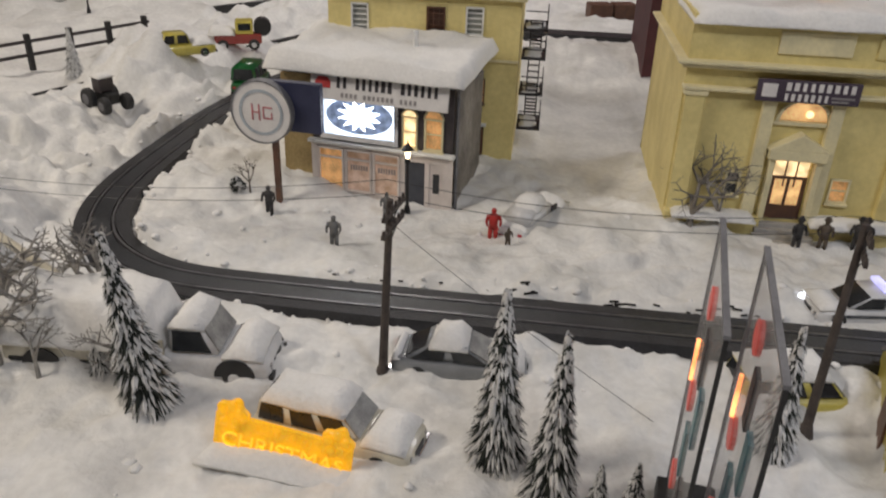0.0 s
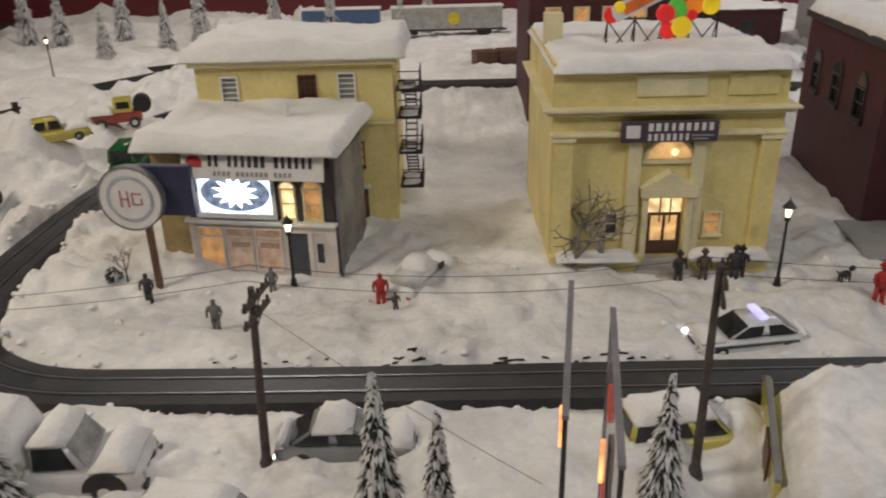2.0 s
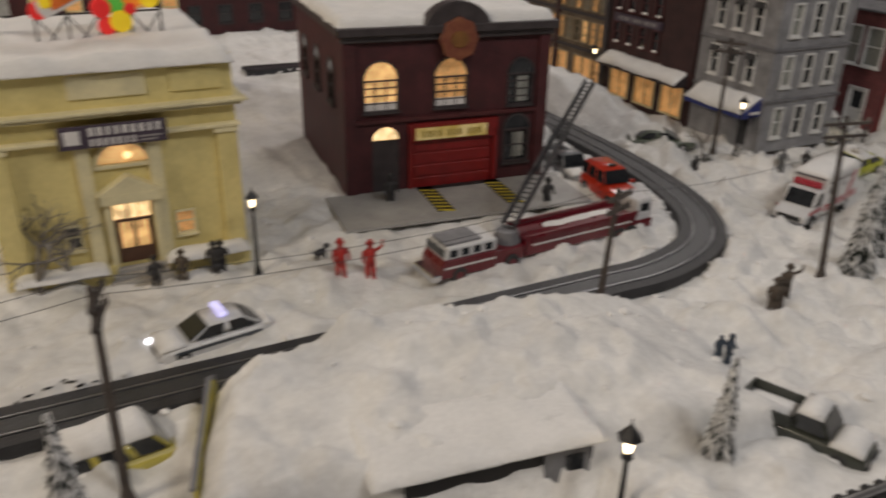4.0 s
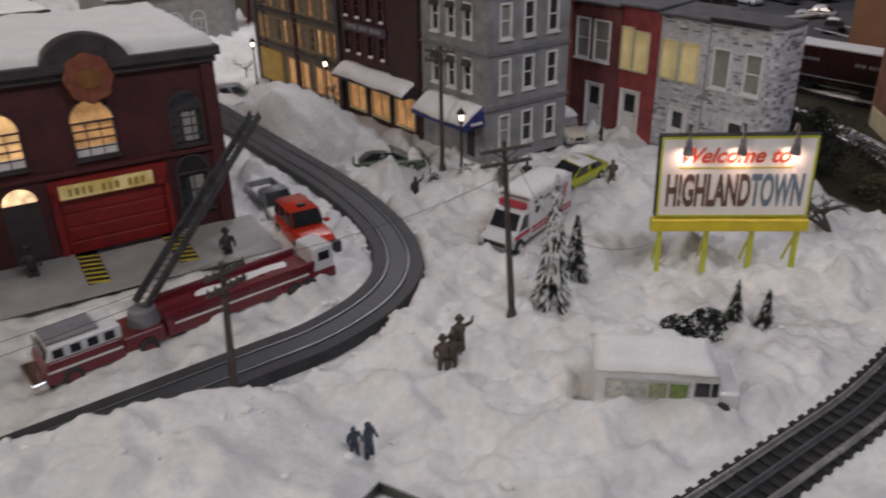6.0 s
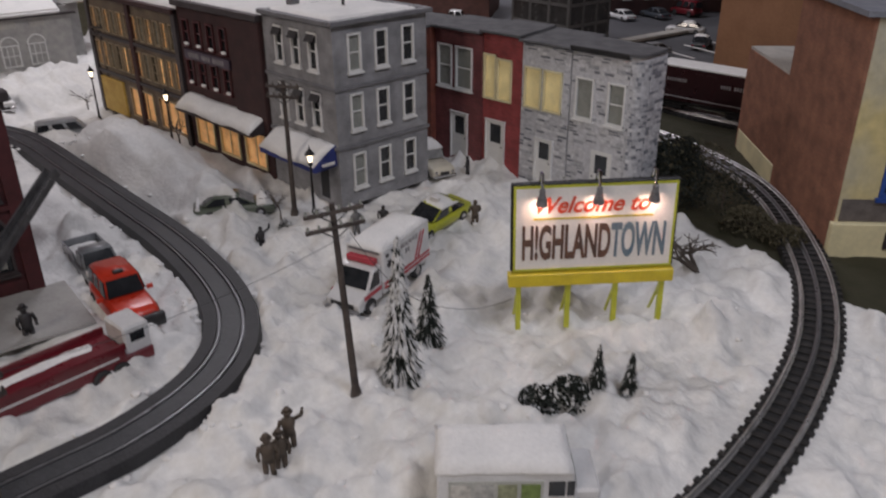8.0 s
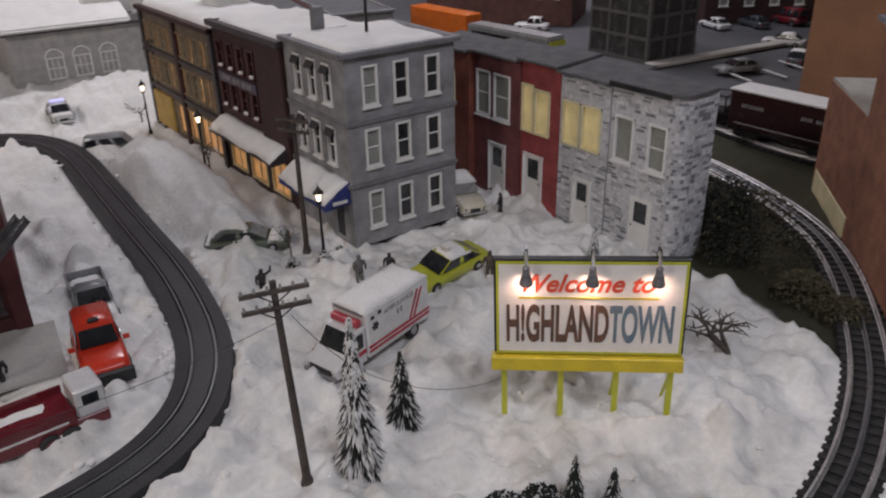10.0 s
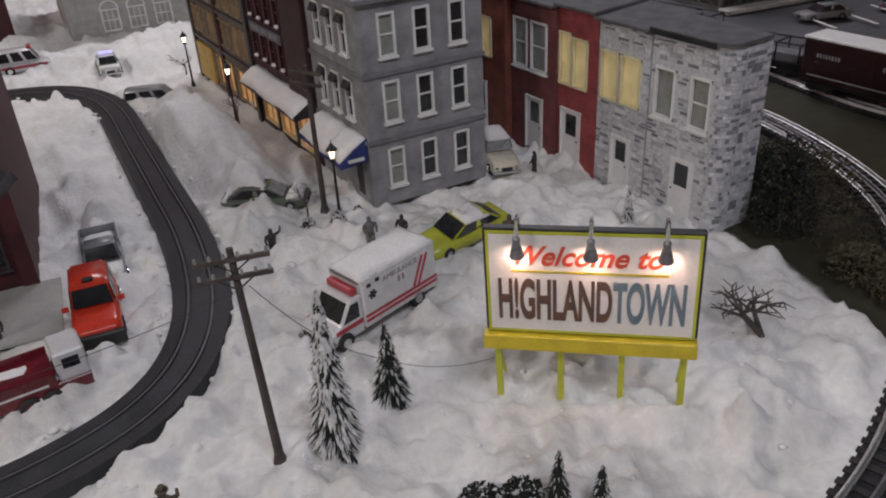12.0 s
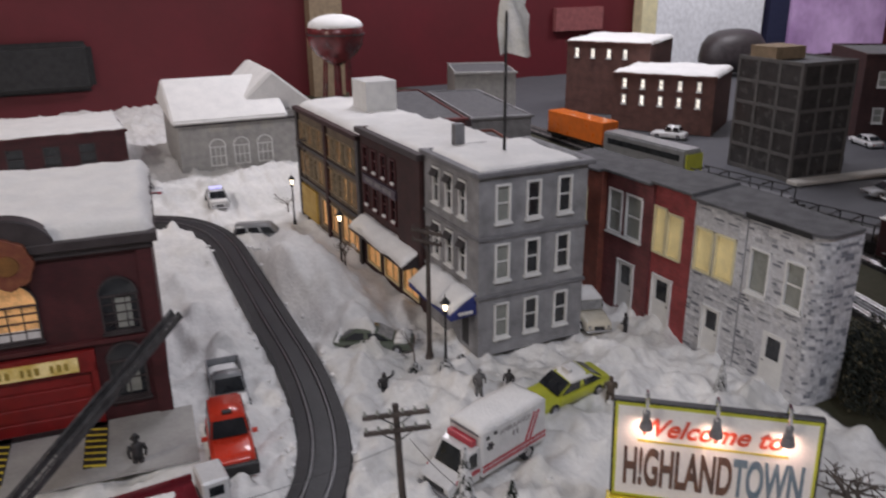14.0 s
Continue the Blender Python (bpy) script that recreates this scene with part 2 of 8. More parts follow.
ORANGEBRICK = brick_mat("orange_brown_brick", (0.29, 0.125, 0.075), (0.23, 0.10, 0.062), (0.22, 0.115, 0.075), 0.0065, 0.0023, 0.12, 0.8, 0.25)
TANORANGE = mat("tan_orange_wall", (0.30, 0.15, 0.08), 0.7, 0, (0.25, 0.125, 0.065), 20, 0.1, 400, 0.06)
ROOFING = mat("roofing_felt", (0.075, 0.075, 0.08), 0.85, 0, (0.12, 0.12, 0.125), 60, 0.5, 500, 0.15)
CONCRETE = mat("concrete", (0.45, 0.43, 0.39), 0.8, 0, (0.36, 0.345, 0.32), 30, 0.3, 350, 0.08)
GREYSTONE = mat("grey_stone", (0.40, 0.39, 0.37), 0.8, 0, (0.31, 0.305, 0.295), 60, 0.4, 300, 0.12)
GLASS = mat("dark_glass", (0.014, 0.016, 0.019), 0.12, 0, (0.028, 0.031, 0.035), 60, 0, 1, 0.1, spec=0.6)
GREYGLASS = mat("blind_behind_glass", (0.30, 0.31, 0.28), 0.25, 0, (0.24, 0.25, 0.23), 80, 0, 1, 0.08)
CREAMBLIND = mat("cream_blind", (0.72, 0.62, 0.32), 0.35, 0, (0.66, 0.56, 0.28), 60, 0, 1, 0.06, emit=(1.0, 0.80, 0.40), power=0.14)
LIT = mat("lit_pane", (0.85, 0.55, 0.22), 0.4, 0, (0.7, 0.42, 0.15), 90, 0, 1, 0.3, emit=(1.0, 0.60, 0.27), power=0.6)
LITHOT = mat("bright_lit_pane", (0.9, 0.75, 0.45), 0.4, 0, (0.9, 0.6, 0.3), 90, 0, 1, 0.3, emit=(1.0, 0.70, 0.38), power=1.3)
LITDIM = mat("dim_lit_pane", (0.6, 0.36, 0.16), 0.4, 0, (0.5, 0.28, 0.12), 70, 0, 1, 0.3, emit=(1.0, 0.52, 0.20), power=0.32)
BULB = mat("lamp_bulb", (1, 0.9, 0.7), 0.4, 0, None, 60, emit=(1.0, 0.80, 0.52), power=6.0)
PARKING = mat("parking_asphalt", (0.075, 0.078, 0.085), 0.8, 0, (0.10, 0.10, 0.108), 30, 0.4, 400, 0.15)
CHROME = mat("chrome", (0.7, 0.7, 0.72), 0.15, 1.0, (0.6, 0.6, 0.62), 60)
TYRE = mat("tyre_rubber", (0.02, 0.02, 0.021), 0.75, 0, (0.035, 0.035, 0.036), 60)
LAMPMETAL = mat("grey_lamp_metal", (0.30, 0.30, 0.31), 0.35, 0.7, (0.22, 0.22, 0.23), 90)
YELLOWPAINT = mat("yellow_paint", (0.70, 0.55, 0.03), 0.45, 0, (0.58, 0.45, 0.03), 70, 0.1, 500, 0.08)
LIME = mat("lime_paint", (0.55, 0.56, 0.05), 0.4, 0, (0.45, 0.47, 0.04), 60, 0.05, 500, 0.08)

# ---- terrain ----


def vnoise(x, y, seed=0):
    xi, yi = np.floor(x).astype(np.int64), np.floor(y).astype(np.int64)
    xf, yf = x - xi, y - yi
    u, w = xf * xf * (3 - 2 * xf), yf * yf * (3 - 2 * yf)

    def hsh(a, b):
        n = (a * 374761393 + b * 668265263 + seed * 982451653) & 0x7FFFFFFF
        n = ((n ^ (n >> 13)) * 1274126177) & 0x7FFFFFFF
        return ((n ^ (n >> 16)) & 0xFFFF) / 65535.0

    return (hsh(xi, yi) * (1 - u) + hsh(xi + 1, yi) * u) * (1 - w) + (hsh(xi, yi + 1) * (1 - u) + hsh(xi + 1, yi + 1) * u) * w


def fbm(x, y, seed=0, octs=4):
    s, a = 0, 0.5
    for o in range(octs):
        s = s + a * (vnoise(x * 2**o, y * 2**o, seed + o) - 0.5)
        a *= 0.5
    return s


def spline(pts, step=0.01):
    """Points every step along a smooth curve through pts."""
    p = [np.array(q, float) for q in pts]
    p = [2 * p[0] - p[1], *p, 2 * p[-1] - p[-2]]
    fine = []
    for i in range(1, len(p) - 2):
        for t in np.linspace(0, 1, 24, endpoint=False):
            a, b, c, d = p[i - 1], p[i], p[i + 1], p[i + 2]
            fine.append(0.5 * (2 * b + (c - a) * t + (2 * a - 5 * b + 4 * c - d) * t * t + (3 * b - a - 3 * c + d) * t**3))
    fine.append(p[-2])
    fine = np.array(fine)
    d = np.concatenate([[0], np.cumsum(np.linalg.norm(np.diff(fine, axis=0), axis=1))])
    s = np.linspace(0, d[-1], max(2, int(d[-1] / step) + 1))
    return np.stack([np.interp(s, d, fine[:, k]) for k in range(fine.shape[1])], 1)


ROADLINE = spline([(-0.10, 1.56), (-0.165, 1.40), (-0.198, 1.22), (-0.205, 1.06), (-0.203, 0.93), (-0.187, 0.845), (-0.155, 0.783), (-0.105, 0.740), (-0.045, 0.718), (0.05, 0.713), (0.25, 0.711), (0.5, 0.711), (0.75, 0.711), (0.95, 0.711), (1.03, 0.712), (1.10, 0.731), (1.148, 0.762), (1.182, 0.805), (1.207, 0.862), (1.226, 0.94), (1.240, 1.05), (1.247, 1.20), (1.256, 1.40), (1.262, 1.55), (1.252, 1.65), (1.215, 1.735), (1.14, 1.79), (1.0, 1.82), (0.86, 1.83)])
TRACKLINE = spline([(0.75, 0.37), (0.95, 0.358), (1.10, 0.349), (1.215, 0.344), (1.33, 0.342), (1.455, 0.355), (1.577, 0.385), (1.71, 0.447), (1.865, 0.56), (1.953, 0.67), (2.02, 0.83), (2.05, 1.0), (2.05, 1.2), (2.03, 1.4)])
TRACK2LINE = spline([(0.95, 0.20), (1.25, 0.222), (1.36, 0.207), (1.50, 0.196), (1.75, 0.19), (2.0, 0.19)])
BACKTRACK = spline([(2.35, 2.5), (2.335, 2.1), (2.305, 1.65), (2.275, 1.25), (2.225, 0.98), (2.20, 0.85), (2.205, 0.74), (2.26, 0.6)])


def dist_to(line, X, Y):
    best = np.full(X.shape, 9.0)
    for p in line[::2]:
        best = np.minimum(best, (X - p[0]) ** 2 + (Y - p[1]) ** 2)
    return np.sqrt(best)


def bump_at(X, Y, cx, cy, rx, ry, h, rot=0.0):
    a = radians(rot)
    u, w = (X - cx) * math.cos(a) + (Y - cy) * math.sin(a), -(X - cx) * math.sin(a) + (Y - cy) * math.cos(a)
    r = np.sqrt((u / rx) ** 2 + (w / ry) ** 2)
    return h * np.clip(1 - r * r, 0, 1) ** 1.3


MOUNDS = [
    (0.52, 0.66, 0.05, 0.04, 0.006, 0), (0.90, 0.60, 0.10, 0.06, 0.012, 0),
    (1.340, 1.30, 0.075, 0.27, 0.066, 3), (1.30, 1.05, 0.05, 0.10, 0.012, 0), (1.36, 0.93, 0.06, 0.05, 0.012, 0), (1.16, 1.30, 0.05, 0.22, 0.018, 0),
    (1.10, 0.93, 0.06, 0.05, 0.010, 0), (-0.40, 1.05, 0.10, 0.16, 0.045, -15), (-0.36, 1.30, 0.09, 0.12, 0.05, 0), (-0.42, 1.55, 0.14, 0.2, 0.05, 0),
    (-0.28, 0.75, 0.06, 0.10, 0.030, 20), (-0.20, 0.62, 0.10, 0.07, 0.02, 0), (0.05, 0.83, 0.12, 0.05, 0.006, 0), (0.66, 0.83, 0.12, 0.05, 0.014, 0),
    (0.95, 0.80, 0.20, 0.05, 0.010, 3), (1.30, 0.41, 0.10, 0.05, 0.014, 20), (1.12, 0.44, 0.12, 0.06, 0.012, 0), (1.55, 0.50, 0.10, 0.06, 0.012, 35),
    (1.42, 0.48, 0.10, 0.05, -0.006, -35), (1.55, 0.80, 0.12, 0.10, 0.010, 0), (1.45, 0.83, 0.07, 0.05, 0.012, 30), (1.25, 0.50, 0.05, 0.05, 0.012, 0), (1.345, 0.765, 0.10, 0.06, -0.010, 14),
    (0.33, 1.25, 0.10, 0.35, -0.02, 0), (0.36, 1.75, 0.2, 0.15, 0.02, 0), (1.45, 1.95, 0.2, 0.14, 0.03, 0), (0.10, 0.88, 0.22, 0.13, -0.013, 0), (1.12, 0.47, 0.09, 0.03, 0.012, -30),
    (0.70, 1.15, 0.07, 0.16, -0.012, 0), (0.18, 0.50, 0.14, 0.05, 0.008, 0), (0.72, 0.445, 0.10, 0.03, -0.022, 0), (0.500, 0.61, 0.035, 0.07, -0.016, 0), (-0.07, 0.60, 0.06, 0.04, 0.014, 0), (1.60, 0.25, 0.25, 0.06, 0.014, 0),
]


def terrain_height(X, Y):
    calm = np.clip((X + 0.16) / 0.08, 0, 1) * np.clip((1.02 - X) / 0.15, 0, 1)
    k = 0.78 - 0.42 * calm
    h = 0.001 + 0.026 * fbm(X * 5, Y * 5, 3) + (0.042 * np.abs(fbm(X * 15, Y * 15, 7)) - 0.006) * (1 - 0.3 * calm) + (0.072 * np.clip(fbm(X * 26, Y * 26, 19, 3), 0, 1) - 0.004 + 0.025 * fbm(X * 58, Y * 58, 11, 3)) * k
    heap = np.clip((-0.10 - X) / 0.08, 0, 1) * np.clip((Y - 0.66) / 0.06, 0, 1)
    h = h + (0.013 * np.abs(fbm(X * 33, Y * 33, 71, 3)) + 0.0050 * fbm(X * 95, Y * 95, 73, 2)) * (1 - 0.45 * calm)
    h = h + heap * (0.10 * np.clip(fbm(X * 9, Y * 9, 61, 3), -0.1, 1) + 0.04 * np.abs(fbm(X * 24, Y * 24, 62, 3)))
    for q in MOUNDS:
        h = h + bump_at(X, Y, *q)
    return h


def flatten(h, d, inner, outer, level, X, Y):
    jag = 0.013 * fbm(X * 55, Y * 55, 21, 3) + 0.010 * fbm(X * 14, Y * 14, 29, 2)
    w = np.clip((d + jag - inner) / (outer - inner), 0, 1)
    w = w * w * (3 - 2 * w)
    return level * (1 - w) + h * w


def ground_z(X, Y):
    h = terrain_height(X, Y)
    h = flatten(h, dist_to(ROADLINE, X, Y), 0.0272, 0.036, -0.006, X, Y)
    # the soft bank that buries the small house and slides over the near lane
    far = np.interp(X, [0.50, 0.56, 0.62, 0.72, 0.80, 0.86, 0.93, 0.97], [0.640, 0.672, 0.690, 0.701, 0.699, 0.680, 0.660, 0.640])
    far = far + 0.010 * fbm(X * 22, Y * 8, 51)
    bk = np.minimum(np.minimum((X - 0.514 - 0.30 * (Y - 0.57)) / 0.025, (0.975 - X) / 0.15), np.minimum((far - Y) / 0.020, (Y + 0.13 * (X - 0.715) - 0.486) / 0.02))
    bk = np.sqrt(np.clip(bk, 0, 1))
    h = np.maximum(h, -0.012 + (0.048 + 0.055 * fbm(X * 10, Y * 10, 52) + 0.05 * np.clip(fbm(X * 24, Y * 24, 53), 0, 1) + 0.008 * fbm(X * 60, Y * 60, 54)) * bk)
    h = flatten(h, dist_to(TRACKLINE, X, Y), 0.0245, 0.052, 0.0016, X, Y)
    h = flatten(h, dist_to(TRACK2LINE, X, Y), 0.0245, 0.048, 0.0016, X, Y)
    fc = np.maximum(np.abs(X - 0.935) - 0.165, np.abs(Y - 0.975) - 0.078)
    h = np.where(fc < 0, np.minimum(h, 0.001), h)
    # hollow before the buried house
    pit = np.maximum(np.abs(X - 0.715) - 0.072, np.abs(Y + 0.13 * (X - 0.715) - 0.452) - 0.034)
    h = np.where(pit < 0, np.minimum(h, -0.020), h)
    h = flatten(h, dist_to(BACKTRACK, X, Y), 0.03, 0.07, -0.008, X, Y)
    return h


def gz(x, y):
    return float(ground_z(np.array([float(x)]), np.array([float(y)]))[0])


def axis(lo, a, b, hi, fine, coarse):
    return np.unique(np.round(np.concatenate([np.arange(lo, a, coarse), np.arange(a, b, fine), np.arange(b, hi + coarse, coarse)]), 5))


xs, ys = axis(-2.6, -0.5, 1.8, 4.6, 0.0045, 0.05), axis(0.0, 0.18, 1.15, 3.3, 0.0045, 0.025)
GX, GY = np.meshgrid(xs, ys)
GZ = ground_z(GX, GY)
edge = fbm(GX * 14, GY * 14, 41, 4) * 0.16
grass_from = np.interp(GY, [0.0, 0.26, 0.33, 0.40, 0.50, 0.54, 0.62, 0.72], [1.72, 1.69, 1.665, 1.655, 1.69, 1.707, 1.728, 1.732])
grass = np.clip((GX - grass_from + edge * 0.25) / 0.012, 0, 1)
far_left = np.interp(GY, [1.6, 1.75, 1.9, 2.1, 2.35, 2.9], [-2.7, -1.15, -0.97, -0.94, -0.97, -1.2])
grass = np.maximum(grass, np.clip((far_left - GX + edge * 0.4) / 0.05, 0, 1))
asphalt = np.clip((GX - 2.38 + edge * 0.05) / 0.02, 0, 1)
GZ = GZ * (1 - 0.85 * np.clip(grass + asphalt, 0, 1)) - 0.006 * grass
me = bpy.data.meshes.new("ground")
nx, ny = len(xs), len(ys)
vv = np.stack([GX.ravel(), GY.ravel(), GZ.ravel()], 1)
idx = np.arange(nx * ny).reshape(ny, nx)
ff = np.stack([idx[:-1, :-1].ravel(), idx[:-1, 1:].ravel(), idx[1:, 1:].ravel(), idx[1:, :-1].ravel()], 1)
me.from_pydata(vv.tolist(), [], ff.tolist())
me.polygons.foreach_set("use_smooth", [True] * len(me.polygons))
for key, arr in (("grass", grass), ("asphalt", asphalt)):
    me.attributes.new(key, "FLOAT", "POINT").data.foreach_set("value", arr.ravel().astype(np.float32))
GROUND = mat("snowy_ground", (0.80, 0.79, 0.765), 0.75, 0, (0.66, 0.655, 0.64), 16, 0.7, 200, 0.06, spec=0.3)
nt = GROUND.node_tree
N, L = nt.nodes.new, nt.links.new
bs = nt.nodes["Principled BSDF"]
base = bs.inputs["Base Color"].links[0].from_socket
tcn = N("ShaderNodeTexCoord")
# faint grey patches mixed into the white by coarse noise
stn, smr, smx = N("ShaderNodeTexNoise"), N("ShaderNodeMapRange"), N("ShaderNodeMix")
stn.inputs["Scale"].default_value, stn.inputs["Detail"].default_value, stn.inputs["Roughness"].default_value = 7.0, 6, 0.6
L(tcn.outputs["Object"], stn.inputs["Vector"])
smr.inputs[1].default_value, smr.inputs[2].default_value, smr.inputs[4].default_value = 0.53, 0.72, 0.75
L(stn.outputs[0], smr.inputs[0])
smx.data_type = "RGBA"
L(smr.outputs[0], smx.inputs["Factor"])
L(base, smx.inputs["A"])
smx.inputs["B"].default_value = (0.50, 0.49, 0.45, 1)
base = smx.outputs["Result"]
for key, ca, cb, sc in (("grass", (0.024, 0.028, 0.012), (0.055, 0.047, 0.030), 60), ("asphalt", (0.075, 0.078, 0.085), (0.10, 0.10, 0.11), 30)):
    at, no, mc, mx = N("ShaderNodeAttribute"), N("ShaderNodeTexNoise"), N("ShaderNodeMix"), N("ShaderNodeMix")
    at.attribute_name = key
    no.inputs["Scale"].default_value, no.inputs["Detail"].default_value = sc, 8
    L(tcn.outputs["Object"], no.inputs["Vector"])
    mc.data_type = mx.data_type = "RGBA"
    mc.inputs["A"].default_value, mc.inputs["B"].default_value = (*ca, 1), (*cb, 1)
    L(no.outputs[0], mc.inputs["Factor"])
    L(at.outputs["Fac"], mx.inputs["Factor"])
    L(base, mx.inputs["A"])
    L(mc.outputs["Result"], mx.inputs["B"])
    base = mx.outputs["Result"]
L(base, bs.inputs["Base Color"])
me.materials.append(GROUND)
tagged(new("ground", me), "uneven white fibre snow with bare green and brown patches", "ground", kind="structure")


def ribbon(line, offs, zs, close=False):
    """A strip along a line: offs across it, zs above the ground plane."""
    g = G()
    d = np.gradient(line, axis=0)
    d /= np.linalg.norm(d, axis=1)[:, None]
    nrm = np.stack([d[:, 1], -d[:, 0]], 1)
    k = len(offs)
    for p, q in zip(line, nrm):
        for o, z in zip(offs, zs):
            g.v.append((p[0] + q[0] * o, p[1] + q[1] * o, z))
    for i in range(len(line) - 1):
        for j in range(k if close else k - 1):
            a, b = i * k + j, i * k + (j + 1) % k
            g.f.append((a, b, b + k, a + k))
    return g, nrm


def road():
    t = thing("road", pose(0, 0, 0), "grey model street with two sunken metal rails", "road", kind="structure")
    for o in (-0.0115, 0.0115):
        g, _ = ribbon(ROADLINE, [o - 0.0011, o - 0.0011, o + 0.0011, o + 0.0011], [0.001, 0.0052, 0.0052, 0.001])
        part("rail", g, DULLSTEEL, t)
        g, _ = ribbon(ROADLINE, [o - 0.003, o + 0.003], [0.0022, 0.0022])
        part("rail_slot", g, BLACK, t)
    g, _ = ribbon(ROADLINE, [-0.0085, -0.0085, 0.0085, 0.0085], [0.001, 0.0045, 0.0045, 0.001])
    part("centre_strip", g, ROAD, t, smooth=False)
    for s in (-1, 1):
        g, _ = ribbon(ROADLINE, [s * a for a in (0.0145, 0.0145, 0.0268, 0.0300)], [0.001, 0.0045, 0.0042, -0.006])
        part("shoulder", g, ROADDARK, t)


def track(name, line, label, every=0.0135, z=0.0, ties=True):
    t = thing(name, pose(0, 0, 0), label, "railway track", kind="structure")
    g, nrm = ribbon(line, [-0.0265, -0.0235, 0.0235, 0.0265], [z - 0.012, z + 0.0018, z + 0.0018, z - 0.012])
    part("roadbed", g, BALLAST, t)
    for o in (-0.0165, 0.0, 0.0165):
        r = 0.0012
        g, _ = ribbon(line, [o - 0.0025, o - 0.0007, o - r, o - r * 0.7, o, o + r * 0.7, o + r, o + 0.0007, o + 0.0025], [z + 0.0041, z + 0.0043, z + 0.0068, z + 0.0082, z + 0.0086, z + 0.0082, z + 0.0068, z + 0.0043, z + 0.0041])
        part("rail", g, STEEL if o else DULLSTEEL, t, smooth=True)
    if not ties:
        return t
    tie = G().box((0, 0, 0), (0.0060, 0.0505, 0.0046)).mesh("tie", TIE, 0.0005)
    fine = np.stack([np.interp(np.arange(0, len(line) - 1, every / 0.01), np.arange(len(line)), line[:, k]) for k in (0, 1)], 1)
    for i in range(len(fine)):
        d = fine[min(i + 1, len(fine) - 1)] - fine[max(i - 1, 0)]
        o = new("tie", tie)
        o.parent = t
        o.matrix_local = pose(fine[i][0], fine[i][1], z + 0.0015 + rnd(-0.0004, 0.0004), 0, 0, math.degrees(math.atan2(d[1], d[0])) + rnd(-2, 2))
    return t


road()
track("railway_track", TRACKLINE, "black three-rail model track on grey roadbed in snow")
track("railway_track", TRACK2LINE, "black three-rail model track at the table's rim")
track("railway_track", BACKTRACK, "dark model track behind the row houses", z=-0.004)

# ---- buildings ----


def T(x, y, z, rz=0.0):
    return pose(x, y, z, 0, 0, rz)


def window(parent, m, x, z, w, h, fmat=WHITE, pmat=GLASS, cols=1, rows=2, fr=0.0022, sill=True, arch=False, deep=0.003, name="window"):
    """Frame with bars and sill round a pane, set in a hole of a wall whose face is y 0."""
    g = G()
    for a in (x, x + w):
        g.box((a, -0.0003, z + h / 2), (fr, 0.0036, h + fr), m=None)
    for b in (z, z + h):
        g.box((x + w / 2, -0.0004, b), (w + fr, 0.0040, fr))
    if arch:
        n = 10
        arc = [(x + w / 2 + (w / 2 + fr) * math.cos(math.pi * i / n), z + h + (w / 2 + fr) * math.sin(math.pi * i / n)) for i in range(n + 1)]
        inn = [(x + w / 2 + (w / 2) * math.cos(math.pi * i / n), z + h + (w / 2) * math.sin(math.pi * i / n)) for i in range(n, -1, -1)]
        for i in range(n):
            g.prism([arc[i], arc[i + 1], inn[n - i - 1], inn[n - i]], -0.002, 0.001)
    g.v = [tuple(m @ Vector(p)) for p in g.v]
    o = part(name, g, fmat, parent)
    for i in range(1, cols):
        part("glazing_bar", at(G().box((x + w * i / cols, 0.0008, z + h / 2), (fr * 0.55, 0.0016, h)), m), fmat, o)
    for j in range(1, rows):
        part("glazing_bar", at(G().box((x + w / 2, 0.0010, z + h * j / rows), (w, 0.0016, fr * 0.7)), m), fmat, o)
    if sill:
        part("sill", at(G().box((x + w / 2, -0.0015, z - fr), (w + fr * 2.2, 0.006, fr)), m), fmat, o)
    q = G().box((x + w / 2, deep, z + h / 2), (w, 0.0012, h))
    q.v = [tuple(m @ Vector(p)) for p in q.v]
    part("pane", q, pmat, o)
    if arch:
        n = 12
        q = G().prism([(x + w / 2 + (w / 2) * math.cos(math.pi * i / n), z + h + (w / 2) * math.sin(math.pi * i / n)) for i in range(n + 1)], -0.0012, 0.0008)
        q.v = [tuple(m @ Vector(p)) for p in q.v]
        part("pane", q, pmat, o)
    return o


def at(g, m):
    g.v = [tuple(m @ Vector(p)) for p in g.v]
    return g


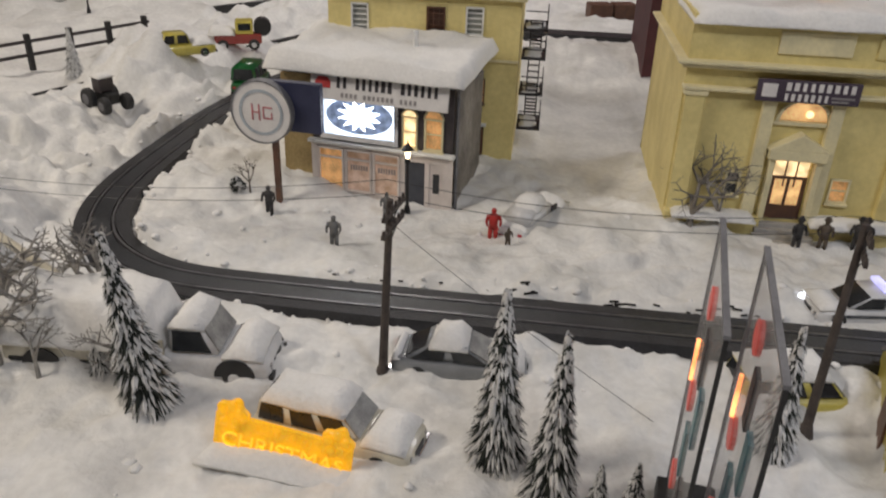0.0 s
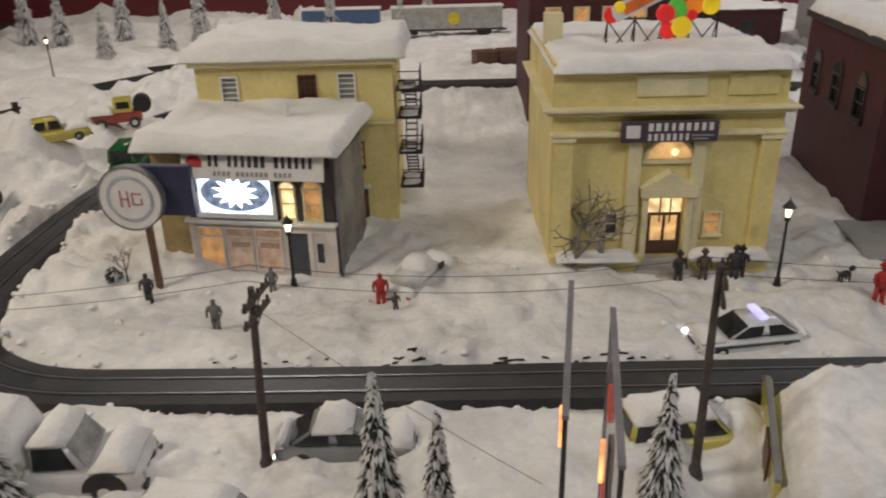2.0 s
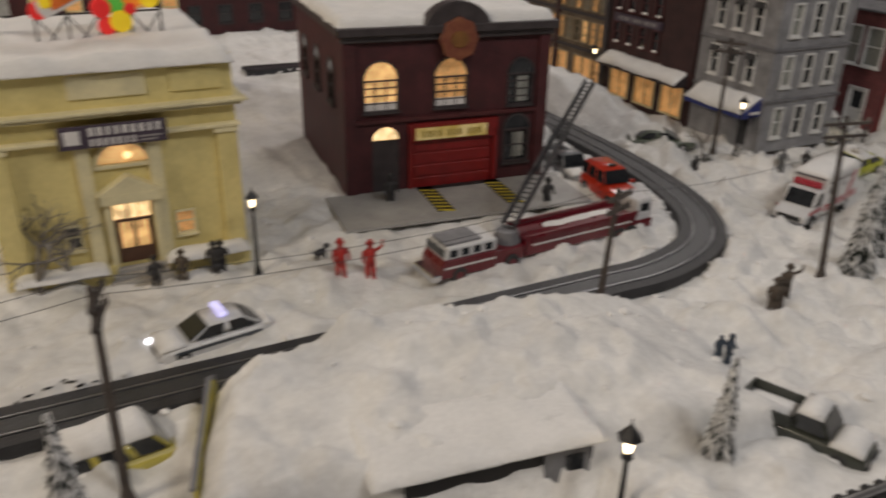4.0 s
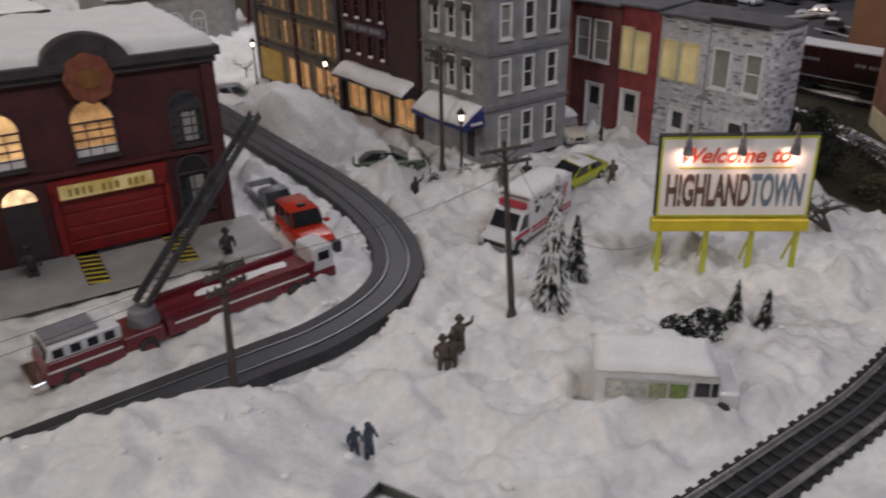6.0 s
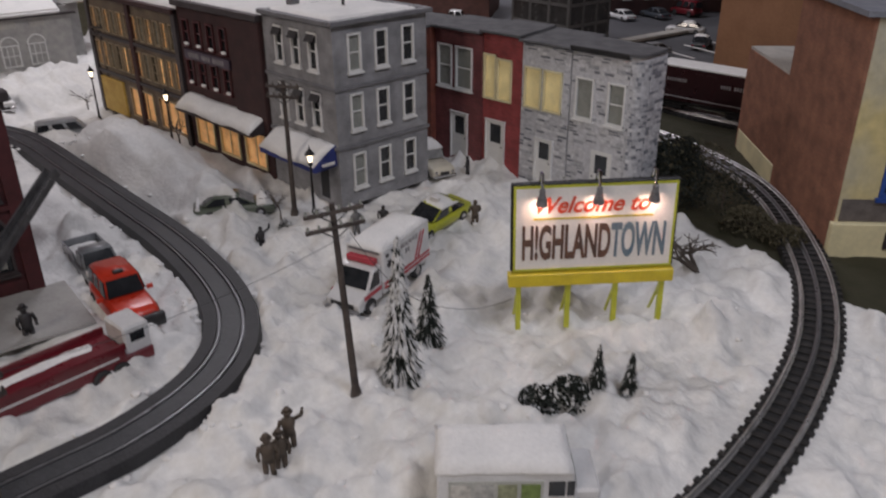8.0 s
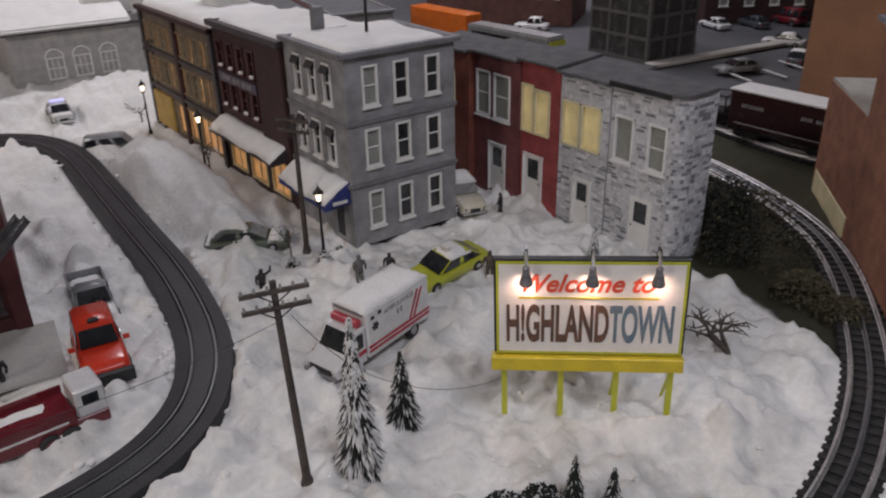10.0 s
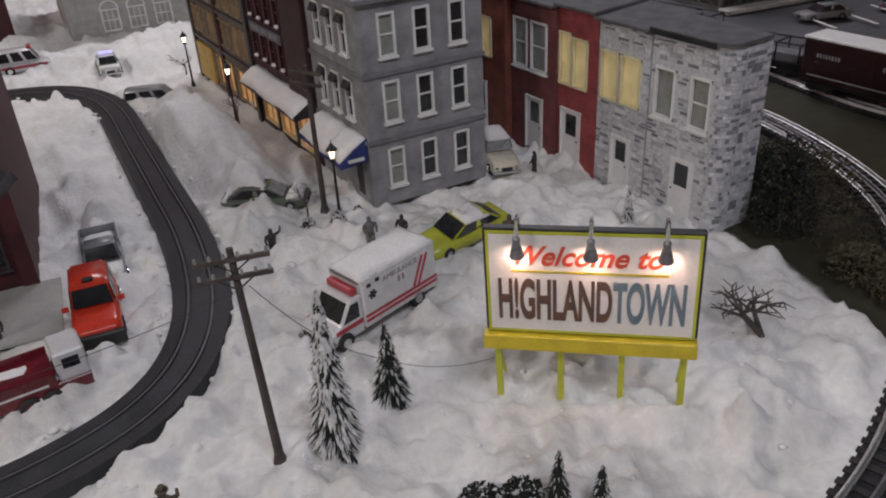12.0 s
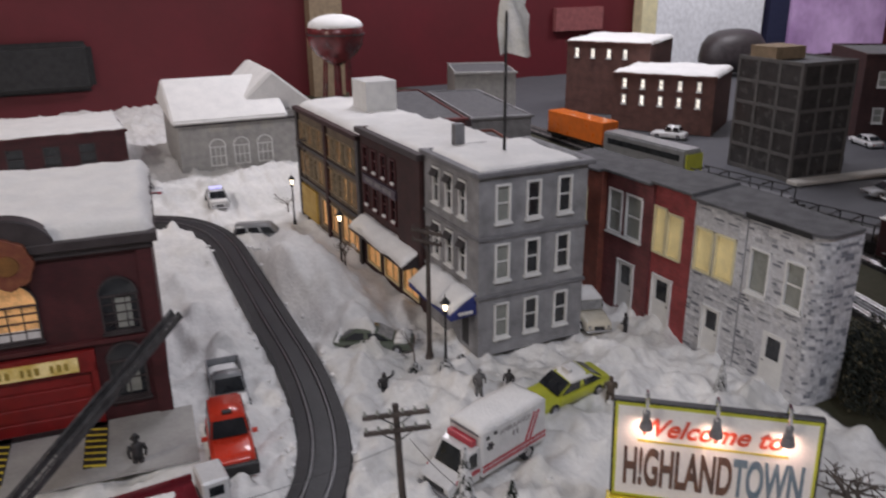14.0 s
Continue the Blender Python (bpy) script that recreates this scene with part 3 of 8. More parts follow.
def snow_slab(x0, x1, y0, y1, z, h=0.006, step=0.006, over=0.004, seed=0, slope=0.0):
    """A soft uneven sheet of snow with a drooping rim."""
    nx_, ny_ = max(3, int((x1 - x0) / step)), max(3, int((y1 - y0) / step))
    X, Y = np.meshgrid(np.linspace(x0 - over, x1 + over, nx_), np.linspace(y0 - over, y1 + over, ny_))
    e = np.minimum.reduce([X - x0 + over, x1 + over - X, Y - y0 + over, y1 + over - Y])
    rim = np.clip(e / 0.010, 0, 1)
    rim = np.sqrt(np.clip(1 - (1 - rim) ** 2, 0, 1))
    Z = z + slope * (Y - y0) + h * rim * (0.85 + 0.9 * fbm(X * 25 + seed, Y * 25, 5 + seed)) + 0.004 * fbm(X * 70, Y * 70 + seed, 9, 3)
    jx, jy = 0.005 * fbm(X * 40 + 3 * seed, Y * 40, 13, 3), 0.005 * fbm(X * 40, Y * 40 + 5, 17 + seed, 3)
    top = np.stack([X + jx * (e < 0.012), Y + jy * (e < 0.012), Z], -1).reshape(-1, 3)
    low = top.copy()
    low[:, 2] = z - 0.002 + slope * (Y.ravel() - y0)
    g = G()
    n = nx_ * ny_
    g.v = [tuple(p) for p in top] + [tuple(p) for p in low]
    k = np.arange(n).reshape(ny_, nx_)
    for j in range(ny_ - 1):
        for i in range(nx_ - 1):
            a, b, c, d = int(k[j, i]), int(k[j, i + 1]), int(k[j + 1, i + 1]), int(k[j + 1, i])
            g.f += [(a, b, c, d), (d + n, c + n, b + n, a + n)]
    ring = [int(q) for q in [*k[0, :], *k[1:, -1], *k[-1, -2::-1], *k[-2:0:-1, 0]]]
    for a, b in zip(ring, ring[1:] + ring[:1]):
        g.f.append((a, a + n, b + n, b))
    return g


def shell(t, w, d, h, wmat, holes_front=(), holes_left=(), holes_right=(), th=0.004, h_back=None, roof=True, roof_mat=ROOFING, roof_drop=0.006):
    """Four walls round a floor of w by d, front face at y 0, and a roof between them."""
    part("wall", G().wall(w, h, th, holes_front), wmat, t)
    part("wall", at(G().wall(d - th, h, th, holes_left), Matrix.Translation((0, d, 0)) @ Matrix.Rotation(radians(-90), 4, "Z")), wmat, t)
    part("wall", at(G().wall(d - th, h, th, holes_right), Matrix.Translation((w, th, 0)) @ Matrix.Rotation(radians(90), 4, "Z")), wmat, t)
    part("wall", G().box((w / 2, d - th / 2, h / 2), (w - 2 * th, th, h)), wmat, t)
    if roof:
        part("roof", G().box((w / 2, d / 2, h - roof_drop), (w - 2 * th, d - 2 * th, 0.003)), roof_mat, t)


LEFT = lambda d: Matrix.Translation((0, d, 0)) @ Matrix.Rotation(radians(-90), 4, "Z")
RIGHT = lambda w: Matrix.Translation((w, 0.004, 0)) @ Matrix.Rotation(radians(90), 4, "Z")


def letter_bars(x0, x1, z0, z1, n, y, gaps=(), seed=1):
    """A row of plain upright bars in the place of unreadable or withheld lettering."""
    r = random.Random(seed)
    g = G()
    p = (x1 - x0) / n
    for i in range(n):
        if i in gaps:
            continue
        a = x0 + p * i
        g.box((a + p * 0.45, y, (z0 + z1) / 2), (p * r.uniform(0.42, 0.62), 0.0008, z1 - z0))
    return g


NAVY = mat("navy_panel", (0.02, 0.024, 0.06), 0.5, 0, (0.03, 0.034, 0.075), 50)
SIGNWHITE = mat("sign_white", (0.72, 0.70, 0.68), 0.5, 0, (0.64, 0.62, 0.61), 60, 0, 1, 0.05)
PRINTDARK = mat("dark_print", (0.035, 0.03, 0.035), 0.6)
PRINTGREY = mat("grey_print", (0.32, 0.30, 0.30), 0.6)
PRINTRED = mat("red_print", (0.5, 0.05, 0.05), 0.6)
PURPLESIGN = mat("dark_purple_sign", (0.07, 0.05, 0.075), 0.45, 0, (0.055, 0.04, 0.06), 60)
SCREEN = mat("lit_screen", (0.7, 0.8, 0.95), 0.3, 0, None, 50, emit=(0.72, 0.84, 1.0), power=2.6)
SCREENHOT = mat("screen_glow", (0.9, 0.95, 1), 0.3, 0, None, 50, emit=(0.85, 0.92, 1.0), power=9.0)
SCREENBLUE = mat("screen_blue", (0.1, 0.13, 0.2), 0.3, 0, (0.2, 0.24, 0.32), 120, emit=(0.25, 0.34, 0.55), power=0.6)
BROWNFRAME = mat("brown_frame", (0.13, 0.06, 0.035), 0.5, 0, (0.09, 0.045, 0.03), 60)
POSTER = mat("faded_poster", (0.48, 0.33, 0.23), 0.6, 0, (0.62, 0.54, 0.50), 70, 0, 1, 0.1, emit=(1.0, 0.55, 0.3), power=0.12)
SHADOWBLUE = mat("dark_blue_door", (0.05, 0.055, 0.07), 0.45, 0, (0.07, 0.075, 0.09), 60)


def restaurant():
    w, d, h = 0.168, 0.125, 0.158
    t = thing("restaurant_building", T(0.0075, 0.974, -0.025, -9), "two-storey model restaurant with white shopfront, lit screen and snowy roof", "building")
    shop = [(0.008 + 0.034 * i, 0.022, 0.038 + 0.034 * i, 0.072) for i in range(3)]
    ups = [(0.110, 0.084, 0.126, 0.125), (0.136, 0.084, 0.156, 0.125)]
    door, door2 = (0.113, 0.008, 0.137, 0.068), (0.142, 0.008, 0.158, 0.068)
    shell(t, w, d, h, DARKTRIM, shop + ups + [door, door2], holes_right=[])
    front = part("shopfront", G().wall(w + 0.003, 0.080, 0.0028, [(q[0] + 0.0015, q[1], q[2] + 0.0015, q[3]) for q in shop] + [(door[0] + 0.0015, 0.008, door[2] + 0.0015, 0.068), (door2[0] + 0.0015, 0.008, door2[2] + 0.0015, 0.068)]), PINKWHITE, t)
    front.location = (-0.0015, -0.0028, 0)
    for i, q in enumerate(shop):
        o = window(t, T(0, -0.0028, 0), q[0], q[1], q[2] - q[0], q[3] - q[1], PINKWHITE, (LITDIM, POSTER, POSTER)[i], 1, 1, 0.002, False, name="shop_window")
        g = G().box((q[0] + 0.015, -0.003, q[3] - 0.011), (0.030, 0.0022, 0.0022))
        part("transom", g, PINKWHITE, o)
        if i:
            part("notice", letter_bars(q[0] + 0.004, q[2] - 0.004, q[3] - 0.024, q[3] - 0.018, 7, -0.0012, seed=i), PRINTGREY, o)
    part("door", G().box((0.125, 0.001, 0.038), (0.024, 0.002, 0.060)), SHADOWBLUE, t)
    d2 = part("door", G().wall(0.016, 0.060, 0.002, [(0.004, 0.024, 0.012, 0.048)]), PINKWHITE, t)
    d2.location = (0.142, -0.001, 0.008)
    part("pane", G().box((0.008, 0.0014, 0.036), (0.008, 0.001, 0.024)), GLASS, d2)
    part("cornice", G().box((w / 2, -0.004, 0.0795), (w + 0.008, 0.008, 0.004)), WHITE, t, bevel=0.0006)
    for i, q in enumerate(ups):
        window(t, Matrix(), q[0], q[1], q[2] - q[0], q[3] - q[1] - 0.006, CREAMTRIM, (LITHOT, LITDIM)[i], 1, 2, 0.002, True, arch=True)
    # screen on the upper storey
    s = part("screen_frame", G().wall(0.094, 0.058, 0.006, [(0.005, 0.006, 0.089, 0.052)]), CHROME, t)
    s.location = (0.012, -0.006, 0.084)
    part("screen", G().box((0.047, 0.004, 0.029), (0.084, 0.001, 0.046)), SCREEN, s)
    n = 28
    part("dial_print", G().prism([(0.047 + 0.040 * math.cos(2 * math.pi * i / n), 0.029 + 0.021 * math.sin(2 * math.pi * i / n)) for i in range(n)], 0.0022, 0.003), SCREENBLUE, s)
    star = [(0.047 + (0.026 if i % 2 else 0.013) * math.cos(2 * math.pi * i / 24), 0.030 + (0.018 if i % 2 else 0.010) * math.sin(2 * math.pi * i / 24)) for i in range(24)]
    part("starburst", G().prism(star, 0.001, 0.002), SCREENHOT, s)
    # sign board under the eave, leaning forward
    b = part("sign_board", G().box((0, 0, 0), (0.160, 0.003, 0.032)), SIGNWHITE, t, bevel=0.0005)
    b.matrix_local = pose(0.084, -0.008, 0.147, -10, 0, 0)
    part("lettering", letter_bars(-0.050, 0.070, -0.002, 0.011, 16, -0.0018, gaps=(2, 9), seed=4), PRINTDARK, b)
    part("small_lettering", letter_bars(-0.044, 0.046, -0.012, -0.007, 17, -0.0018, gaps=(4, 12), seed=5), PRINTGREY, b)
    part("sign_emblem", G().prism([(-0.074, -0.003), (-0.056, -0.003), (-0.056, 0.004), (-0.060, 0.009), (-0.070, 0.009), (-0.074, 0.004)], -0.0022, -0.001), PRINTRED, b)
    part("wall_sign_arch", G().prism([(0.10, 0.160), (0.126, 0.160), (0.122, 0.165), (0.113, 0.168), (0.104, 0.165)], -0.012, -0.009), GREYTRIM, t)
    part("roof_snow", snow_slab(-0.045, w + 0.008, -0.010, d + 0.01, h + 0.004, 0.020, 0.006, 0.006, 2, 0.05), ROOFSNOW, t, "thick soft snow on the roof", smooth=True)
    part("roof_pipe", G().tube((0.10, 0.07, h), (0.10, 0.07, h + 0.040), 0.004, 0.003), WHITE, t)
    part("side_shed", G().box((-0.022, 0.055, 0.075), (0.044, 0.085, 0.150)), mat("old_yellow_boards", (0.36, 0.27, 0.12), 0.7, 0, (0.28, 0.20, 0.09), 40, 0.3, 300, 0.15), t)
    part("side_panel", G().box((w + 0.0006, d / 2 + 0.004, 0.074), (0.0024, d - 0.010, 0.146)), mat("dirty_grey_boards", (0.34, 0.32, 0.30), 0.75, 0, (0.16, 0.15, 0.145), 22, 0.35, 250, 0.15), t, "dirty grey boarded side wall")
    part("drainpipe", G().tube((w + 0.004, 0.004, 0), (w + 0.004, 0.004, h), 0.002), GREYTRIM, t)


def round_sign():
    t = thing("round_sign", T(-0.034, 0.922, 0.098, -6), "round white sign with grey rings on a dark blue bracket", "sign")
    n = 36
    ring = lambda r: [(r * math.cos(2 * math.pi * i / n), r * math.sin(2 * math.pi * i / n)) for i in range(n)]
    part("disc", G().prism(ring(0.0345), 0.0, 0.010), SIGNWHITE, t, bevel=0.0008)
    part("rim", G().loft([[Vector((x, -0.001, z)) for x, z in ring(0.0355)], [Vector((x, 0.0105, z)) for x, z in ring(0.0355)], [Vector((x, 0.0105, z)) for x, z in ring(0.0340)], [Vector((x, -0.001, z)) for x, z in ring(0.0340)], [Vector((x, -0.001, z)) for x, z in ring(0.0355)]], False), GREYTRIM, t)
    for a, b in ((0.0255, 0.0225),):
        o, i_ = ring(a), ring(b)
        part("printed_ring", G().loft([[Vector((x, -0.0002, z)) for x, z in o], [Vector((x, -0.0008, z)) for x, z in o], [Vector((x, -0.0008, z)) for x, z in i_], [Vector((x, -0.0002, z)) for x, z in i_]], False), mat("blue_grey_print", (0.42, 0.47, 0.52), 0.5), t)
    g = G().box((-0.010, -0.0005, 0), (0.0016, 0.0008, 0.018)).box((-0.002, -0.0005, 0), (0.0014, 0.0008, 0.018)).box((-0.006, -0.0005, 0.0), (0.008, 0.0008, 0.0012)).box((0.008, -0.0005, 0.006), (0.010, 0.0008, 0.0014)).box((0.003, -0.0005, 0), (0.0014, 0.0008, 0.013)).box((0.008, -0.0005, -0.006), (0.010, 0.0008, 0.0014)).box((0.0125, -0.0005, -0.003), (0.0014, 0.0008, 0.007))
    part("printed_mark", g, mat("dusty_red_print", (0.55, 0.20, 0.22), 0.6), t)
    part("bracket_panel", G().box((0.034, 0.014, 0.006), (0.062, 0.010, 0.055)), NAVY, t, bevel=0.0008)
    part("post", G().box((0.012, 0.006, -0.078), (0.006, 0.006, 0.096)), BROWNFRAME, t)


def yellow_house():
    w, d, h = 0.238, 0.16, 0.222
    t = thing("yellow_house", T(-0.004, 1.10, -0.015, 0), "tall pale yellow model house with shuttered windows and snowy roof", "building")
    ups = [(0.030, 0.170, 0.050, 0.202), (0.124, 0.166, 0.145, 0.202), (0.172, 0.172, 0.192, 0.204)]
    low = [(0.186, 0.088, 0.198, 0.118), (0.186, 0.010, 0.200, 0.056)]
    shell(t, w, d, h, YELLOWWALL, ups + low)
    for i, q in enumerate(ups):
        window(t, Matrix(), q[0], q[1], q[2] - q[0], q[3] - q[1], BROWNFRAME if i == 1 else WHITE, BROWNFRAME if i == 1 else GREYGLASS, 3 if i == 1 else 1, 5, 0.002)
    window(t, Matrix(), *low[0][:2], 0.012, 0.030, BROWNFRAME, LITDIM, 2, 3, 0.0018)
    part("door", G().box((0.193, 0.002, 0.033), (0.014, 0.002, 0.046)), BROWNFRAME, t)
    part("door_hood", G().box((0.193, -0.003, 0.060), (0.020, 0.008, 0.003)), WHITE, t)
    part("string_course", G().box((w / 2, -0.001, 0.142), (w + 0.002, 0.003, 0.003)), CREAMTRIM, t)
    part("cornice", G().box((w / 2, -0.003, h - 0.004), (w + 0.012, 0.010, 0.006)), CREAMTRIM, t)
    part("roof_snow", snow_slab(-0.008, w + 0.010, -0.008, d + 0.005, h + 0.002, 0.022, 0.007, 0.006, 5), ROOFSNOW, t, "thick soft snow on the roof", smooth=True)
    f = thing("fire_escape", T(0.236, 1.108, -0.01), "black iron fire escape on the yellow house's side", "fire escape")
    for k, z in enumerate((0.050, 0.095, 0.140, 0.175)):
        part("landing", G().box((0.016, 0.03, z), (0.030, 0.060, 0.0025)), IRON, f)
        g = G()
        for j in range(5):
            g.tube((0.030, 0.002 + 0.014 * j, z), (0.030, 0.002 + 0.014 * j, z + 0.022), 0.0007, n=5)
        for zz in (0.011, 0.022):
            g.tube((0.030, 0.002, z + zz), (0.030, 0.058, z + zz), 0.0008, n=5).tube((0.003, 0.002, z + zz), (0.030, 0.002, z + zz), 0.0008, n=5)
        part("railing", g, IRON, f)
        if k < 3:
            g = G()
            for s in (0.010, 0.024):
                g.tube((s, 0.006 if k % 2 else 0.054, z), (s, 0.054 if k % 2 else 0.006, z + 0.045), 0.0009, n=5)
            for j in range(7):
                y = 0.006 + 0.048 * (j + 0.5) / 7
                g.box((0.017, y if k % 2 else 0.06 - y, z + 0.045 * (j + 0.5) / 7), (0.014, 0.005, 0.001))
            part("stair", g, IRON, f)
        part("snow_on_landing", snow_slab(0.004, 0.028, 0.004, 0.056, z + 0.001, 0.004, 0.006, 0.0, k), ROOFSNOW, f, smooth=True)


def bank():
    x0, w, d, h = 0.407, 0.236, 0.26, 0.226
    t = thing("bank_building", T(x0, 0.938, -0.002, -0.5), "pale yellow classical model bank with lit doorway and snow-covered roof", "building")
    win = [(0.059, 0.042, 0.073, 0.067), (0.165, 0.042, 0.183, 0.067)]
    door = (0.104, 0.018, 0.142, 0.086)
    lun = (0.100, 0.124, 0.137, 0.130)
    shell(t, w, d, h, YELLOWWALL, win + [door], roof_drop=0.012)
    for q in win:
        window(t, Matrix(), q[0], q[1], q[2] - q[0], q[3] - q[1], CREAMTRIM, LITDIM if q[0] > 0.1 else GLASS, 1, 2, 0.0022)
    for x in (0.012, 0.086, 0.152, 0.224):
        wd = 0.020 if x in (0.012, 0.224) else 0.013
        part("pilaster", G().box((x, -0.003, 0.082), (wd, 0.008, 0.132)), CREAMTRIM if x in (0.086, 0.152) else YELLOWWALL, t, bevel=0.0008)
        part("capital", G().box((x, -0.004, 0.150), (wd + 0.004, 0.010, 0.005)), CREAMTRIM, t, bevel=0.0006)
    part("base_course", G().box((0.050, -0.006, 0.010), (0.100, 0.012, 0.024)), YELLOWWALL, t, bevel=0.001)
    part("base_course", G().box((0.193, -0.006, 0.010), (0.086, 0.012, 0.024)), YELLOWWALL, t, bevel=0.001)
    for x in (0.052, 0.193):
        part("ledge_snow", snow_slab(x - 0.044, x + 0.04, -0.026, 0.0, 0.022, 0.006, 0.005, 0.001, int(x * 100)), ROOFSNOW, t, smooth=True)
    part("architrave", G().box((w / 2, -0.004, 0.155), (w + 0.004, 0.012, 0.004)), CREAMTRIM, t, bevel=0.0008)
    g = G().box((w / 2, -0.006, 0.181), (w + 0.022, 0.016, 0.003)).box((w / 2, -0.004, 0.1775), (w + 0.012, 0.012, 0.004)).box((w + 0.004, d / 2, 0.181), (0.012, d, 0.003)).box((-0.004, d / 2, 0.181), (0.012, d, 0.003))
    part("cornice", g, CREAMTRIM, t, bevel=0.0006)
    part("attic_panel", G().box((w / 2, -0.001, 0.203), (0.070, 0.003, 0.022)), CREAMTRIM, t, bevel=0.0008)
    part("attic_panel", G().box((0.200, -0.001, 0.203), (0.050, 0.003, 0.022)), YELLOWWALL, t, bevel=0.0008)
    # doorway
    for x in (0.100, 0.146):
        part("door_post", G().box((x, -0.005, 0.052), (0.006, 0.010, 0.070)), CREAMTRIM, t, bevel=0.0006)
    part("pediment", G().prism([(0.092, 0.098), (0.154, 0.098), (0.123, 0.116)], -0.014, 0.001), CREAMTRIM, t, bevel=0.0006)
    part("entablature", G().box((0.123, -0.007, 0.093), (0.058, 0.014, 0.011)), CREAMTRIM, t, bevel=0.0006)
    part("transom_light", G().box((0.123, 0.003, 0.070), (0.036, 0.001, 0.030)), LITHOT, t)
    dr = part("door", G().wall(0.036, 0.048, 0.002, [(0.004, 0.016, 0.0165, 0.045), (0.0195, 0.016, 0.032, 0.045)]), BROWNFRAME, t)
    dr.location = (0.105, 0.0005, 0.018)
    for x in (0.010, 0.026):
        part("pane", G().box((x, 0.0012, 0.030), (0.013, 0.0008, 0.030)), LIT, dr)
    part("mullion", G().box((0.118, 0.001, 0.070), (0.0015, 0.0015, 0.03)).box((0.129, 0.001, 0.070), (0.0015, 0.0015, 0.03)), BROWNFRAME, t)
    n = 14
    lz = [(0.122 + 0.023 * math.cos(math.pi * i / n), 0.127 + 0.020 * math.sin(math.pi * i / n)) for i in range(n + 1)]
    part("lunette", G().prism(lz, -0.0015, 0.001), LIT, t)
    part("lunette_lamp", G().ball((0.127, -0.002, 0.134), 0.004), LITHOT, t)
    arc = [(0.122 + 0.027 * math.cos(math.pi * i / n), 0.126 + 0.024 * math.sin(math.pi * i / n)) for i in range(n + 1)]
    g = G()
    for i in range(n):
        g.prism([arc[i], arc[i + 1], lz[i + 1], lz[i]], -0.0035, 0.001)
    part("lunette_arch", g.box((0.122, -0.001, 0.124), (0.056, 0.005, 0.004)), CREAMTRIM, t)
    for k in range(4):
        part("step", G().box((0.123, -0.008 - 0.006 * k, 0.014 - 0.0045 * k), (0.050 + 0.006 * k, 0.007, 0.005)), CONCRETE, t, bevel=0.0004)
    s = part("sign_board", G().box((0.117, -0.012, 0.159), (0.098, 0.004, 0.022)), PURPLESIGN, t, bevel=0.0006)
    part("lettering", letter_bars(0.094, 0.162, 0.160, 0.168, 9, -0.0145, seed=2), SIGNWHITE, s)
    part("lettering", letter_bars(0.094, 0.138, 0.150, 0.157, 7, -0.0145, seed=3), SIGNWHITE, s)
    part("small_lettering", G().box((0.150, -0.0145, 0.155), (0.022, 0.0008, 0.0016)).box((0.148, -0.0145, 0.1515), (0.016, 0.0008, 0.0016)), PRINTGREY, s)
    part("sign_emblem", G().box((0.080, -0.0145, 0.1595), (0.014, 0.001, 0.013)), SIGNWHITE, s)
    part("roof_snow", snow_slab(0.006, w - 0.006, -0.003, d, h - 0.006, 0.014, 0.007, 0.008, 7), ROOFSNOW, t, "heaped snow spilling over the parapet", smooth=True)
    part("chimney", G().box((0.012, 0.12, h + 0.012), (0.02, 0.02, 0.045)), CREAMTRIM, t)


def candy_sign():
    t = thing("rooftop_sign", T(0.476, 1.035, 0.238), "colourful candy-shaped sign on a black lattice on the bank roof", "sign")
    g = G()
    for i in range(5):
        g.tube((0.03 * i, 0, -0.032), (0.03 * i, 0, 0.018), 0.0011, n=5)
    for i in range(4):
        a, b = 0.03 * i, 0.03 * (i + 1)
        g.tube((a, 0, -0.026), (b, 0, 0.014), 0.0008, n=5).tube((b, 0, -0.026), (a, 0, 0.014), 0.0008, n=5)
    for z in (-0.017, 0.015):
        g.tube((0, 0, z), (0.12, 0, z), 0.0011, n=5)
    for i in range(5):
        g.tube((0.03 * i, 0, 0.012), (0.03 * i, 0.025, -0.030), 0.0008, n=5)
    part("lattice", g, IRON, t)
    m = pose(0.035, -0.002, 0.034, 0, -26, 0)
    part("roll", at(G().prism([(-0.032, -0.009), (0.032, -0.009), (0.034, 0.0), (0.032, 0.009), (-0.032, 0.009), (-0.034, 0)], -0.003, 0.001), m), SIGNWHITE, t)
    part("roll_print", at(G().box((-0.004, -0.0035, 0), (0.034, 0.001, 0.011)), m), mat("orange_print", (0.8, 0.18, 0.03), 0.5), t)
    cols = {"red": (0.75, 0.03, 0.03), "yellow": (0.85, 0.62, 0.03), "green": (0.08, 0.42, 0.06), "orange": (0.85, 0.24, 0.03)}
    mats = {k: mat(k + "_candy", v, 0.4, 0, None, 60, 0, 1, 0.05, emit=v, power=0.35) for k, v in cols.items()}
    for x, z, r, c in ((0.004, 0.020, 0.009, "red"), (0.012, 0.028, 0.006, "yellow"), (0.066, 0.045, 0.009, "red"), (0.084, 0.042, 0.010, "red"), (0.062, 0.020, 0.010, "red"), (0.076, 0.026, 0.012, "green"), (0.080, 0.006, 0.011, "yellow"), (0.066, 0.002, 0.009, "red"), (0.094, 0.030, 0.011, "orange"), (0.110, 0.028, 0.010, "yellow"), (0.104, 0.042, 0.008, "orange"), (0.090, 0.018, 0.006, "red")):
        part("candy", G().prism([(x + r * math.cos(2 * math.pi * i / 16), z + r * math.sin(2 * math.pi * i / 16)) for i in range(16)], -0.004 - rnd(0, 0.003), 0.0), mats[c], t, "%s round candy" % c, bevel=0.0008)


